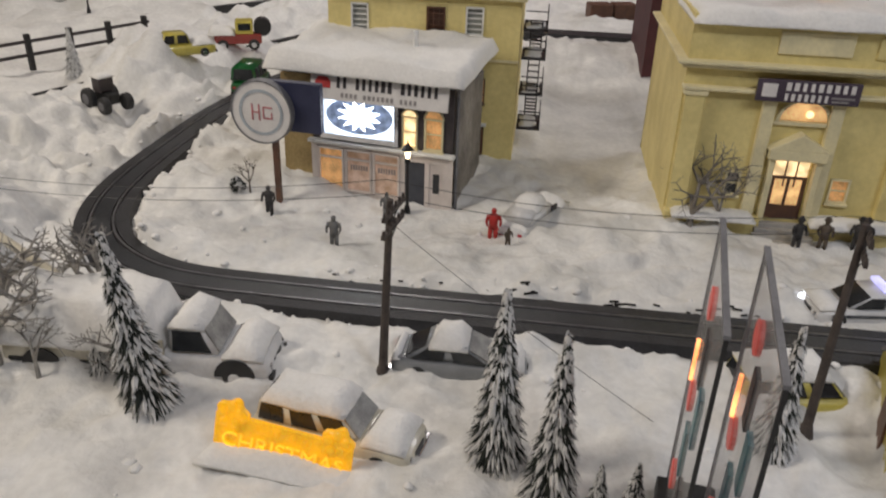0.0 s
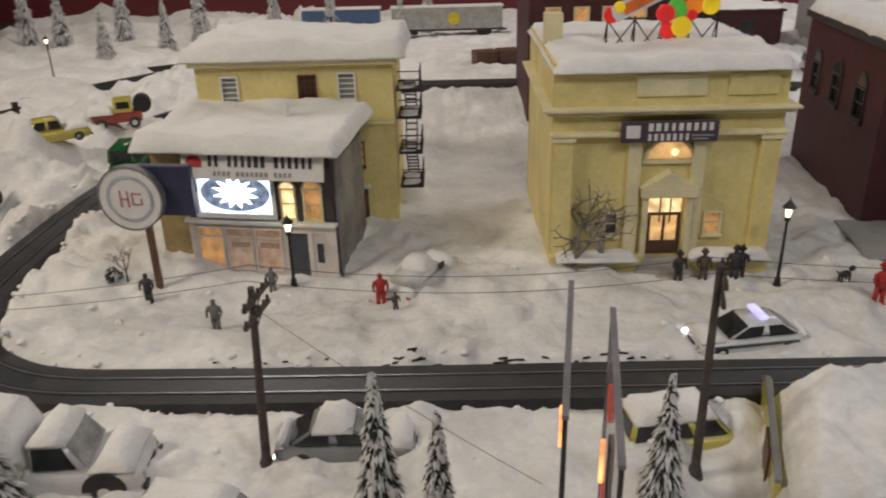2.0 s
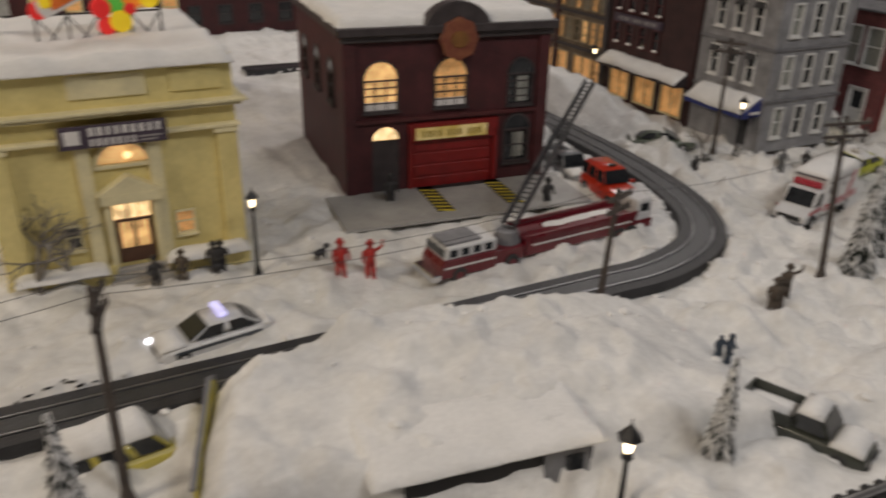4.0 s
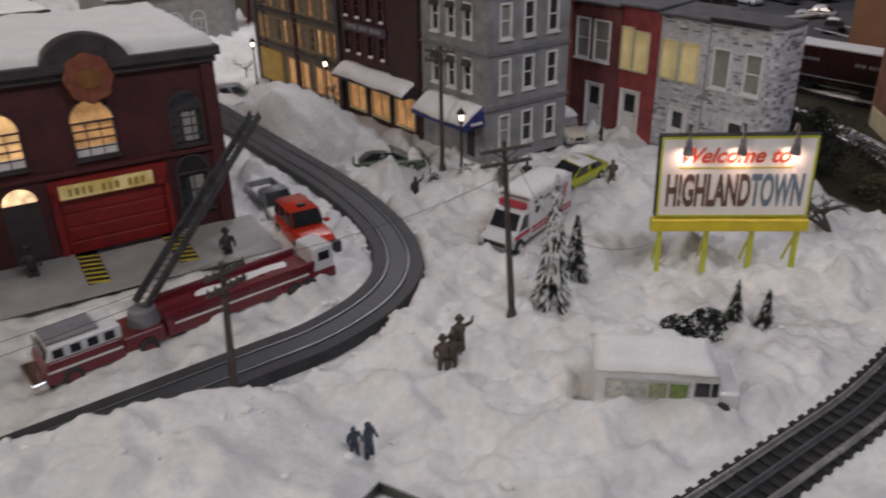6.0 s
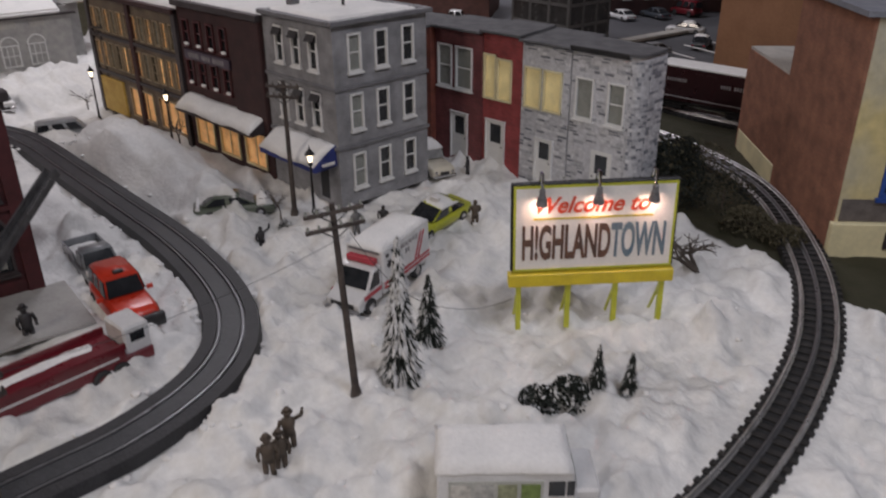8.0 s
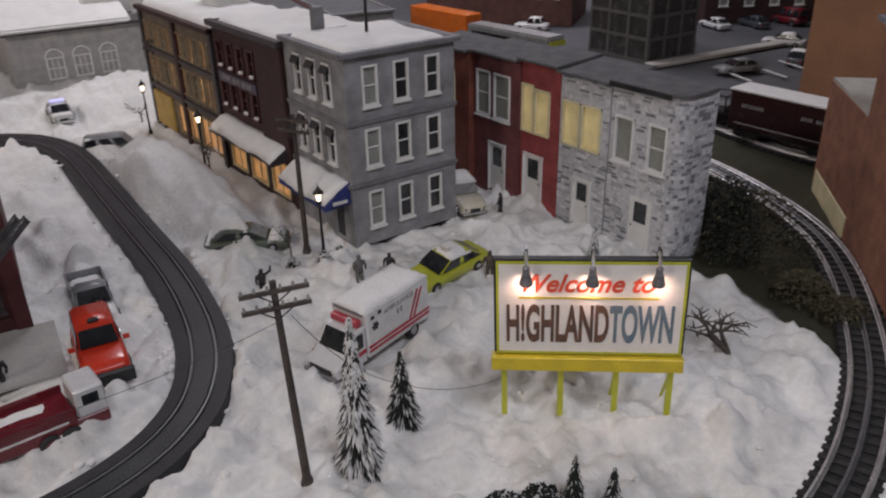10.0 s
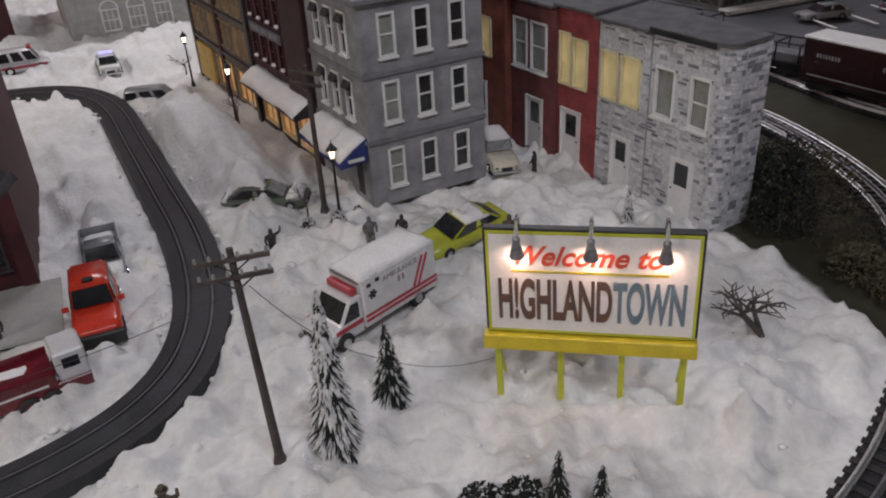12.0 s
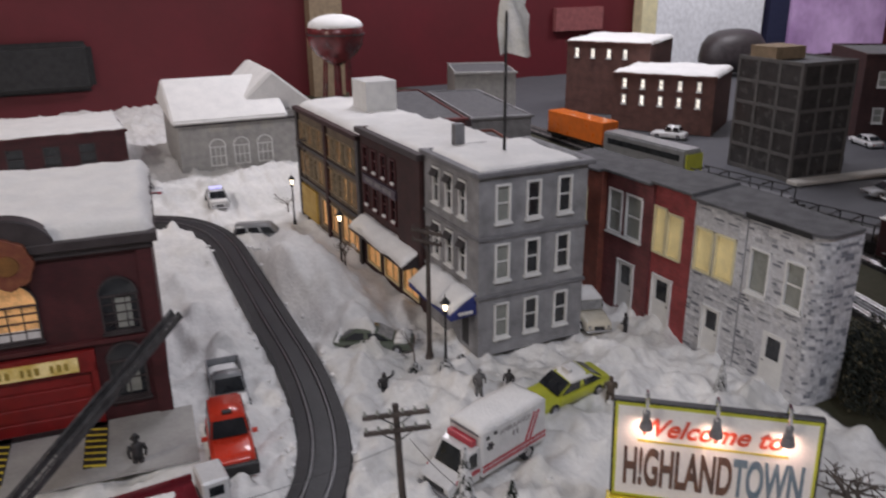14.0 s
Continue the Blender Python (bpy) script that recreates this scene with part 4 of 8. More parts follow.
def firehouse():
    w, d, h = 0.290, 0.295, 0.214
    t = thing("fire_station", T(0.803, 1.050, -0.002, -6.5) @ Matrix.Diagonal((0.96, 1, 1.03, 1)), "dark maroon brick model fire station with red door and snowy roof", "building")
    up = [(0.026, 0.112, 0.072, 0.150), (0.124, 0.112, 0.170, 0.150), (0.232, 0.108, 0.270, 0.148)]
    door, gar, low = (0.036, 0.004, 0.074, 0.074), (0.092, 0.004, 0.212, 0.070), (0.230, 0.030, 0.268, 0.074)
    shell(t, w, d, h, MAROON, up + [door, gar, low], holes_left=[(0.04 + 0.085 * i, 0.112, 0.072 + 0.085 * i, 0.150) for i in range(3)], roof_drop=0.004)
    for i, q in enumerate(up):
        window(t, Matrix(), q[0], q[1], q[2] - q[0], q[3] - q[1], DARKTRIM, (LIT, LITDIM, GLASS)[i], 3, 4, 0.0022, True, arch=True)
        if i < 2:
            part("half_curtain", G().box(((q[0] + q[2]) / 2, 0.001, q[1] + 0.006), (q[2] - q[0], 0.001, 0.010)), SIGNWHITE, t)
    for q in (up[2], low):
        part("curtain", G().box(((q[0] + q[2]) / 2 + 0.004, 0.0012, (q[1] + q[3]) / 2), (0.016, 0.001, 0.034)), GREYGLASS, t, "pale curtain behind the glass")
    for i in range(3):
        window(t, LEFT(d), 0.04 + 0.085 * i, 0.112, 0.032, 0.038, DARKTRIM, GLASS, 2, 2, 0.003, True, arch=True)
    window(t, Matrix(), low[0], low[1], 0.038, 0.044, DARKTRIM, GLASS, 2, 2, 0.003, True, arch=True)
    part("door", G().box((0.055, 0.002, 0.039), (0.038, 0.002, 0.07)), DARKTRIM, t)
    n = 12
    part("fanlight", G().prism([(0.055 + 0.018 * math.cos(math.pi * i / n), 0.075 + 0.016 * math.sin(math.pi * i / n)) for i in range(n + 1)], -0.001, 0.001), LITHOT, t)
    g = part("garage_door", G().box((0.152, 0.002, 0.037), (0.120, 0.002, 0.066)), REDDOOR, t)
    for k in range(4):
        part("panel", G().box((0.152, 0.0005, 0.012 + 0.0165 * k), (0.114, 0.0016, 0.014)), REDDOOR, g, bevel=0.0005)
    part("garage_surround", G().box((0.089, -0.002, 0.040), (0.006, 0.006, 0.080)).box((0.215, -0.002, 0.040), (0.006, 0.006, 0.080)).box((0.152, -0.002, 0.081), (0.132, 0.006, 0.024)), REDDOOR, t)
    s = part("name_board", G().box((0.148, -0.007, 0.080), (0.104, 0.003, 0.015)), mat("gold_sign", (0.55, 0.40, 0.09), 0.5, 0, (0.62, 0.55, 0.35), 50, emit=(1, 0.7, 0.15), power=0.12), t)
    part("lettering", letter_bars(0.104, 0.192, 0.076, 0.084, 12, -0.009, gaps=(4, 8), seed=8), mat("worn_gold", (0.36, 0.26, 0.05), 0.6), s)
    part("string_course", G().box((w / 2, -0.002, 0.100), (w + 0.002, 0.005, 0.005)), MAROONTRIM, t)
    part("corner_pier", G().box((0.006, -0.002, 0.1), (0.016, 0.006, 0.200)), MAROON, t)
    part("corner_pier", G().box((w - 0.006, -0.002, 0.1), (0.016, 0.006, 0.200)), MAROON, t)
    part("cornice", G().box((w / 2, -0.006, h - 0.004), (w + 0.020, 0.016, 0.010)).box((w / 2, -0.003, h - 0.013), (w + 0.010, 0.010, 0.008)).box((-0.003, d / 2, h - 0.004), (0.012, d, 0.010)).box((w + 0.003, d / 2, h - 0.004), (0.012, d, 0.010)), DARKTRIM, t, bevel=0.001)
    n = 24
    hood = [(0.152 + 0.048 * math.cos(math.pi * i / n), h - 0.008 + 0.036 * math.sin(math.pi * i / n)) for i in range(n + 1)]
    part("hood", G().prism(hood, -0.012, 0.010), DARKTRIM, t, bevel=0.0015)
    medal = [(0.152 + (0.0255 + 0.0013 * math.cos(8 * 2 * math.pi * i / 32)) * math.cos(2 * math.pi * i / 32), h - 0.016 + (0.0255 + 0.0013 * math.cos(8 * 2 * math.pi * i / 32)) * math.sin(2 * math.pi * i / 32)) for i in range(32)]
    m_ = part("medallion", G().prism(medal, -0.017, -0.011), mat("orange_red_medallion", (0.17, 0.042, 0.026), 0.5, 0, (0.24, 0.085, 0.04), 120), t, "orange-red fire badge", bevel=0.001)
    part("badge_centre", G().prism([(0.152 + 0.012 * math.cos(2 * math.pi * i / 16), h - 0.016 + 0.010 * math.sin(2 * math.pi * i / 16)) for i in range(16)], -0.0185, -0.016), mat("gold_badge", (0.26, 0.12, 0.035), 0.5, 0.2), m_)
    part("roof_snow", snow_slab(-0.004, w + 0.004, -0.002, d, h + 0.0005, 0.013, 0.008, 0.004, 11), ROOFSNOW, t, "smooth snow covering the roof", smooth=True)
    FORECOURT = mat("grey_forecourt", (0.24, 0.235, 0.22), 0.8, 0, (0.32, 0.315, 0.30), 26, 0.3, 350, 0.1)
    y = mat("yellow_hatching", (0.60, 0.48, 0.05), 0.7)
    a = thing("forecourt", T(0.803, 1.050, 0.002, -6.5), "grey concrete forecourt with yellow and black hatching", "paving", kind="structure")
    part("slab", G().box((0.135, -0.058, 0.0015), (0.33, 0.112, 0.003)), mat("wet_grey_concrete", (0.36, 0.355, 0.34), 0.6, 0, (0.29, 0.285, 0.275), 25, 0.2, 300, 0.06), a)
    for xx in (0.105, 0.200):
        q = part("hatched_strip", G().box((xx, -0.048, 0.0035), (0.022, 0.086, 0.001)), BLACK, a)
        for k in range(7):
            part("stripe", G().prism([(-0.0105, -0.003), (0.0105, 0.003), (0.0105, 0.007), (-0.0105, 0.001)], 0, 0.0007, Matrix.Translation((xx, -0.088 + 0.0118 * k, 0.0042)) @ Matrix.Rotation(radians(-90), 4, "X") @ Matrix.Scale(-1, 4, (0, 0, 1))), y, q)
    part("hatched_lintel_strip", G().box((0.152, -0.009, 0.0035), (0.118, 0.010, 0.001)), BLACK, a)


def sash(t, m, x, z, w, h, pm):
    return window(t, m, x, z, w, h, WHITE, pm, 1, 2, 0.0026, True)


def grey_corner():
    w, d, h = 0.158, 0.155, 0.244
    t = thing("grey_corner_building", T(1.450, 0.966, 0.0, -1), "three-storey grey brick model corner building with white sash windows", "building")
    cols = (0.024, 0.068, 0.114)
    front = [(x, z, x + 0.019, z + 0.046) for z in (0.024, 0.104, 0.180) for x in cols]
    left = [(x, z, x + 0.017, z + 0.046) for z in (0.104, 0.180) for x in (0.030, 0.068, 0.106)]
    lowdoor = (0.110, 0.006, 0.130, 0.060)
    shell(t, w, d, h, GREYWALL, front, left + [lowdoor])
    for i, q in enumerate(front):
        sash(t, Matrix(), q[0], q[1], 0.019, 0.046, GREYGLASS if (i * 7) % 3 == 0 else GLASS)
    for q in left:
        o = sash(t, LEFT(d), q[0], q[1], 0.017, 0.046, GLASS)
        part("shade_awning", at(G().prism([(0, 0), (0.0, 0.012), (-0.008, 0.0)], q[0] - 0.001, q[0] + 0.018, Matrix(((0, 1, 0, 0), (1, 0, 0, 0), (0, 0, 1, q[3] - 0.010), (0, 0, 0, 1)))), LEFT(d)), BLACK, o)
    part("door", at(G().box((0.120, 0.002, 0.033), (0.020, 0.002, 0.054)), LEFT(d)), BLACK, t)
    for z in (0.082, 0.160):
        part("string_course", G().box((w / 2, -0.001, z), (w + 0.004, 0.004, 0.005)).box((-0.001, d / 2, z), (0.004, d, 0.005)), GREYTRIM, t, bevel=0.0006)
    part("cornice", G().box((w / 2, -0.003, h - 0.002), (w + 0.012, 0.010, 0.006)).box((-0.003, d / 2, h - 0.002), (0.010, d, 0.006)).box((w + 0.003, d / 2, h - 0.002), (0.010, d, 0.006)), GREYTRIM, t, bevel=0.0008)
    part("roof_snow", snow_slab(0.004, w - 0.004, 0.004, d - 0.002, h - 0.004, 0.008, 0.007, 0.0, 13), ROOFSNOW, t, "thin even snow on the flat roof", smooth=True)
    # blue awning with snow along the street side
    aw = part("awning", at(G().prism([(0.004, 0.0), (0.004, 0.030), (-0.036, 0.004), (-0.036, -0.003)], 0.020, 0.150, Matrix(((0, 1, 0, 0), (1, 0, 0, 0), (0, 0, 1, 0.060), (0, 0, 0, 1)))), LEFT(d)), mat("blue_awning", (0.03, 0.045, 0.20), 0.6, 0, (0.025, 0.035, 0.16), 60, 0.1, 500, 0.08), t, "blue fabric awning")
    sn = snow_slab(0.022, 0.146, 0.0, 0.040, 0.0, 0.006, 0.006, 0.002, 3)
    part("awning_snow", at(sn, LEFT(d) @ Matrix.Translation((0, -0.036, 0.066)) @ Matrix.Rotation(radians(33), 4, "X")), ROOFSNOW, aw, smooth=True)
    part("awning_print", G().box((-0.018, -0.0005, 0.067), (0.020, 0.0012, 0.004), rz=0), SIGNWHITE, aw)
    fp = thing("flagpole", T(1.533, 1.045, 0.24), "dark flagpole with a white flag on the grey roof", "flag")
    part("pole", G().tube((0, 0, 0), (0, 0, 0.20), 0.0022, 0.0016), BLACK, fp)
    part("foot", G().tube((0, 0, 0), (0, 0, 0.008), 0.007, 0.003), BLACK, fp)
    g = G()
    for j in range(9):
        for i in range(7):
            g.v.append((0.004 + 0.0085 * i * (0.9 if j < 5 else 0.7) - 0.012, 0.008 * math.sin(i * 1.1 + j * 0.5), 0.128 + 0.012 * j + 0.003 * math.sin(i)))
    for j in range(8):
        for i in range(6):
            a = j * 7 + i
            g.f.append((a, a + 1, a + 8, a + 7))
    part("flag", g, mat("white_cloth", (0.72, 0.71, 0.68), 0.8, 0, (0.62, 0.60, 0.52), 40, 0.1, 300), fp, smooth=True)
    part("chimney", G().box((0.052, 0.155, 0.258), (0.014, 0.012, 0.030)), GREYTRIM, t)


def street_row():
    t = thing("brown_shop_building", T(1.452, 1.122, -0.002), "dark brown brick model shops with arched dark windows and sign", "building")
    w, d, h = 0.15, 0.236, 0.236
    left = [(0.014 + 0.036 * i, z, 0.032 + 0.036 * i, z + 0.036) for z in (0.112, 0.172) for i in range(4)]
    shops = [(0.018 + 0.072 * i, 0.012, 0.072 + 0.072 * i, 0.066) for i in range(3)]
    shell(t, w, d, h, BROWNBRICK, (), left + shops)
    for q in left:
        o = window(t, LEFT(d), q[0], q[1], q[2] - q[0], q[3] - q[1], MAROONTRIM, GLASS, 1, 2, 0.0026, True)
        part("sill_snow", at(G().ball(((q[0] + q[2]) / 2 + 0.002, -0.003, q[1] + 0.0005), 0.006, (1.1, 0.5, 0.45)), LEFT(d)), ROOFSNOW, o, smooth=True)
    for i, q in enumerate(shops):
        window(t, LEFT(d), q[0], q[1], q[2] - q[0], q[3] - q[1], CREAMTRIM, LITDIM, 2, 1, 0.003, False, name="shop_window")
    part("shop_awning", at(G().prism([(0.0, 0.0), (0.0, 0.022), (-0.030, 0.004), (-0.030, -0.002)], 0.010, 0.226, Matrix(((0, 1, 0, 0), (1, 0, 0, 0), (0, 0, 1, 0.072), (0, 0, 0, 1)))), LEFT(d)), DARKTRIM, t)
    part("awning_snow", at(snow_slab(0.012, 0.222, 0.0, 0.032, 0.0, 0.006, 0.006, 0.002, 6), LEFT(d) @ Matrix.Translation((0, -0.030, 0.077)) @ Matrix.Rotation(radians(31), 4, "X")), ROOFSNOW, t, smooth=True)
    part("blank_bay", at(G().box((0.196, -0.003, 0.150), (0.078, 0.006, 0.168)), LEFT(d)), BROWNBRICK, t, "windowless dark brick bay", bevel=0.001)
    b = part("sign_board", at(G().box((0.082, -0.003, 0.157), (0.130, 0.004, 0.014)), LEFT(d)), PURPLESIGN, t)
    part("lettering", at(letter_bars(0.030, 0.134, 0.1535, 0.1605, 16, -0.0055, gaps=(5, 10), seed=9), LEFT(d)), PRINTGREY, b)
    part("cornice", G().box((-0.004, d / 2, h - 0.003), (0.012, d, 0.009)).box((w / 2, 0.0, h - 0.003), (w, 0.008, 0.009)), DARKTRIM, t, bevel=0.001)
    part("roof_snow", snow_slab(0.006, w, 0.004, d, h - 0.004, 0.008, 0.008, 0.0, 15), ROOFSNOW, t, smooth=True)
    t = thing("lit_shop_building", T(1.452, 1.360, -0.004), "tan brick model shops with rows of warmly lit tall windows", "building")
    w, d, h = 0.15, 0.34, 0.222
    left = [(0.016 + 0.0268 * i, z, 0.034 + 0.0268 * i, z + hh) for z, hh in ((0.092, 0.044), (0.156, 0.040)) for i in range(12)]
    shops = [(0.020 + 0.108 * i, 0.014, 0.108 + 0.108 * i, 0.066) for i in range(3)]
    shell(t, w, d, h, TANWALL, (), left + shops)
    for i, q in enumerate(left):
        window(t, LEFT(d), q[0], q[1], q[2] - q[0], q[3] - q[1], DULLCREAM, (LITDIM, GLASS, LITDIM, LIT, GREYGLASS)[(i * 7) % 5 if i < 12 else (i * 3) % 2 * 4], 2, 3, 0.002, False)
    for q in shops:
        window(t, LEFT(d), q[0], q[1], q[2] - q[0], q[3] - q[1], DULLCREAM, LITDIM, 3, 1, 0.003, False, name="shop_window")
    for z in (0.080, 0.148):
        part("string_course", at(G().box((d / 2, -0.002, z), (d, 0.005, 0.006)), LEFT(d)), DARKTRIM, t, bevel=0.0006)
    for x in (0.006, 0.334):
        part("pier", at(G().box((x, -0.002, h / 2), (0.012, 0.006, h)), LEFT(d)), DARKTRIM, t)
    part("yellow_boarding", at(G().box((0.062, -0.003, 0.038), (0.092, 0.005, 0.064)), LEFT(d)), mat("mustard_boards", (0.50, 0.33, 0.07), 0.6, 0, (0.40, 0.25, 0.05), 50, 0.2, 300), t, "mustard yellow boarded shopfront", bevel=0.001)
    part("pier", at(G().box((0.172, -0.002, h / 2), (0.012, 0.006, h)), LEFT(d)), BROWNBRICK, t)
    part("cornice", G().box((-0.004, d / 2, h - 0.003), (0.012, d, 0.008)), BROWNBRICK, t, bevel=0.001)
    part("roof_snow", snow_slab(0.004, w, 0.004, d, h - 0.003, 0.014, 0.009, 0.003, 16), ROOFSNOW, t, "deep soft snow on the roof", smooth=True)
    part("roof_hut", G().box((0.11, 0.20, h + 0.03), (0.06, 0.07, 0.06)), WHITE, t)


STONECOLS = [(0.63, 0.635, 0.66), (0.47, 0.48, 0.51), (0.70, 0.705, 0.72), (0.23, 0.24, 0.27), (0.57, 0.575, 0.60)]
STONES = [mat("printed_stone", c, 0.75, 0, [q * 0.72 for q in c], 160, 0.2, 300, 0.10, random_tint=0.08) for c in STONECOLS]
STONEBASE = mat("printed_stone_joint", (0.60, 0.605, 0.63), 0.8, 0, (0.46, 0.465, 0.49), 150, 0.2, 400, 0.1)


def house(name, y0, y1, x, h, d, wmat, label, doors, wins, roofslope=0.0, group="row of town houses"):
    """A row house whose front looks to -x, from y1 back to y0."""
    w = y1 - y0
    t = thing(name, pose(x, y1, -0.008, 0, 0, -90), label, "house", group)
    holes = [q[:4] for q in doors + wins]
    part("wall", G().wall(w, h, 0.004, holes), wmat, t)
    part("wall", G().box((0.002, d / 2 + 0.002, h / 2), (0.004, d - 0.004, h)), wmat, t)
    part("wall", G().box((w - 0.002, d / 2 + 0.002, h / 2), (0.004, d - 0.004, h)), wmat, t)
    part("wall", G().box((w / 2, d - 0.002, h / 2), (w - 0.008, 0.004, h)), wmat, t)
    for a, z0, b, z1, pm in doors:
        dw, dh = b - a, z1 - z0
        o = part("door", G().wall(dw, dh, 0.002, [(dw * 0.2, dh * 0.52, dw * 0.8, dh * 0.92)]), WHITE, t, "white door with dark glass")
        o.location = (a, -0.0005, z0)
        part("pane", G().box((dw / 2, 0.0014, dh * 0.72), (dw * 0.6, 0.001, dh * 0.4)), GLASS, o)
        part("knob", G().ball((dw * 0.86, -0.001, dh * 0.45), 0.0012, n=6, k=4), BLACK, o)
        part("door_frame", G().box((a, -0.001, z0 + dh / 2), (0.002, 0.004, dh + 0.003)).box((b, -0.001, z0 + dh / 2), (0.002, 0.004, dh + 0.003)).box(((a + b) / 2, -0.001, z1), (dw + 0.004, 0.004, 0.002)), WHITE, t)
    for a, z0, b, z1, pm in wins:
        window(t, Matrix(), a, z0, b - a, z1 - z0, CREAMTRIM if pm is CREAMBLIND else WHITE, pm, 1, 1 if pm is CREAMBLIND else 2, 0.0026, pm is not CREAMBLIND)
    m = Matrix.Translation((w / 2, d / 2 - 0.004, h + 0.002)) @ Matrix.Rotation(radians(roofslope), 4, "X")
    part("roof", at(G().box((0, 0, 0), (w + 0.004, d + 0.012, 0.004)), m), ROOFING, t, bevel=0.0008)
    return t


def row_houses():
    H = 0.205
    # openings run from the front's northern end
    house("rust_row_house", 1.055, 1.16, 1.705, 0.205, 0.072, RUSTROW, "rust-coloured brick model row house with a lit yellow window", [(0.030, 0.006, 0.058, 0.080, 0)], [(0.048, 0.118, 0.072, 0.172, CREAMBLIND)], 2)
    house("maroon_row_house", 0.958, 1.055, 1.715, 0.207, 0.072, MAROONROW, "faded maroon brick model row house with a white door", [(0.036, 0.008, 0.070, 0.080, 0)], [(0.008, 0.118, 0.036, 0.180, GREYGLASS), (0.046, 0.118, 0.078, 0.180, GREYGLASS)], 3)
    house("red_row_house", 0.886, 0.958, 1.720, 0.210, 0.072, REDROW, "bright red brick model row house with cream-lit window", [(0.008, 0.008, 0.044, 0.080, 0)], [(0.002, 0.112, 0.024, 0.176, CREAMBLIND), (0.028, 0.112, 0.054, 0.172, CREAMBLIND)], 3)
    t = house("stone_row_house", 0.802, 0.886, 1.722, 0.206, 0.072, STONEBASE, "grey-blue printed stone model row house with yellow-lit windows", [(0.030, 0.008, 0.060, 0.070, 0)], [(0.006, 0.112, 0.034, 0.168, CREAMBLIND), (0.040, 0.112, 0.070, 0.168, CREAMBLIND)], 4)
    stones_on(t, 0.084, 0.206, [(0.030, 0, 0.060, 0.074), (0.004, 0.110, 0.036, 0.170), (0.038, 0.110, 0.072, 0.170)], 5)
    # the end house bows round its corner
    t = thing("stone_end_house", pose(1.722, 0.800, -0.008, 0, 0, -90), "grey-blue printed stone model end house with a rounded corner", "house", "row of town houses")
    w, d, h = 0.090, 0.058, 0.205
    door, wins = (0.040, 0.006, 0.073, 0.074), [(0.009, 0.114, 0.036, 0.168), (0.060, 0.114, 0.085, 0.168)]
    part("wall", G().wall(w, h, 0.004, [door] + wins), STONEBASE, t)
    bow = []
    n = 9
    for i in range(n + 1):
        a = math.pi / 2 * i / n
        bow.append((w + 0.016 * math.sin(a), 0.022 - 0.022 * math.cos(a)))
    bow.append((w + 0.016, d))
    g = G()
    for (xa, ya), (xb, yb) in zip(bow, bow[1:]):
        k = len(g.v)
        g.v += [(xa, ya, 0), (xb, yb, 0), (xb, yb, h), (xa, ya, h)]
        g.f.append((k, k + 1, k + 2, k + 3))
    part("curved_wall", g, STONEBASE, t, smooth=True)
    part("wall", G().box((0.002, d / 2 + 0.002, h / 2), (0.004, d - 0.004, h)).box((w / 2, d - 0.002, h / 2), (w, 0.004, h)), STONEBASE, t)
    for q in wins:
        window(t, Matrix(), q[0], q[1], q[2] - q[0], q[3] - q[1], WHITE, GREYGLASS, 1, 2 if q[0] > 0.05 else 1, 0.0028, True)
    dw, dh = 0.033, 0.068
    o = part("door", G().wall(dw, dh, 0.002, [(dw * 0.2, dh * 0.52, dw * 0.8, dh * 0.92)]), WHITE, t, "white door with dark glass")
    o.location = (door[0], -0.0005, door[1])
    part("pane", G().box((dw / 2, 0.0014, dh * 0.72), (dw * 0.6, 0.001, dh * 0.4)), GLASS, o)
    part("knob", G().ball((dw * 0.14, -0.001, dh * 0.45), 0.0012, n=6, k=4), BLACK, o)
    roof = [(-0.002, -0.006), (w, -0.006)] + [(x + 0.003, y - 0.004) for x, y in bow[1:]] + [(-0.002, d + 0.004)]
    g = G()
    k = len(roof)
    g.v = [(x, y, h + 0.001 + 0.03 * max(0, y)) for x, y in roof] + [(x, y, h + 0.005 + 0.03 * max(0, y)) for x, y in roof]
    g.f = [tuple(range(k - 1, -1, -1)), tuple(range(k, 2 * k))] + [(i, (i + 1) % k, k + (i + 1) % k, k + i) for i in range(k)]
    part("roof", g, ROOFING, t)
    part("roof_edge", G().box((w / 2, -0.006, h + 0.001), (w, 0.002, 0.006)), BLACK, t)
    stones_on(t, w, h, [(0.038, 0, 0.075, 0.078), (0.007, 0.110, 0.038, 0.172), (0.058, 0.110, 0.087, 0.172)], 6)
    # stones of the bowed corner
    r = random.Random(21)
    z = 0.002
    many = [G() for _ in STONES]
    while z < h - 0.006:
        hh = r.uniform(0.0034, 0.0060)
        a = r.uniform(-0.2, 0.0)
        while a < math.pi / 2 - 0.05:
            e = min(a + r.uniform(0.16, 0.42), math.pi / 2)
            g = many[r.choice([0, 0, 1, 1, 2, 2, 4, 4, 3, 3])]
            k = len(g.v)
            out = r.uniform(0.0004, 0.0010)
            for zz in (z, z + hh - 0.0007):
                for q in (max(a, 0) + 0.012, (max(a, 0) * 2 + e) / 3, (max(a, 0) + e * 2) / 3, e - 0.012):
                    g.v.append((w + (0.016 + out) * math.sin(q), 0.022 - (0.022 + out) * math.cos(q), zz))
            g.f += [(k + i, k + i + 1, k + i + 5, k + i + 4) for i in range(3)]
            a = e
        z += hh
    z = 0.002
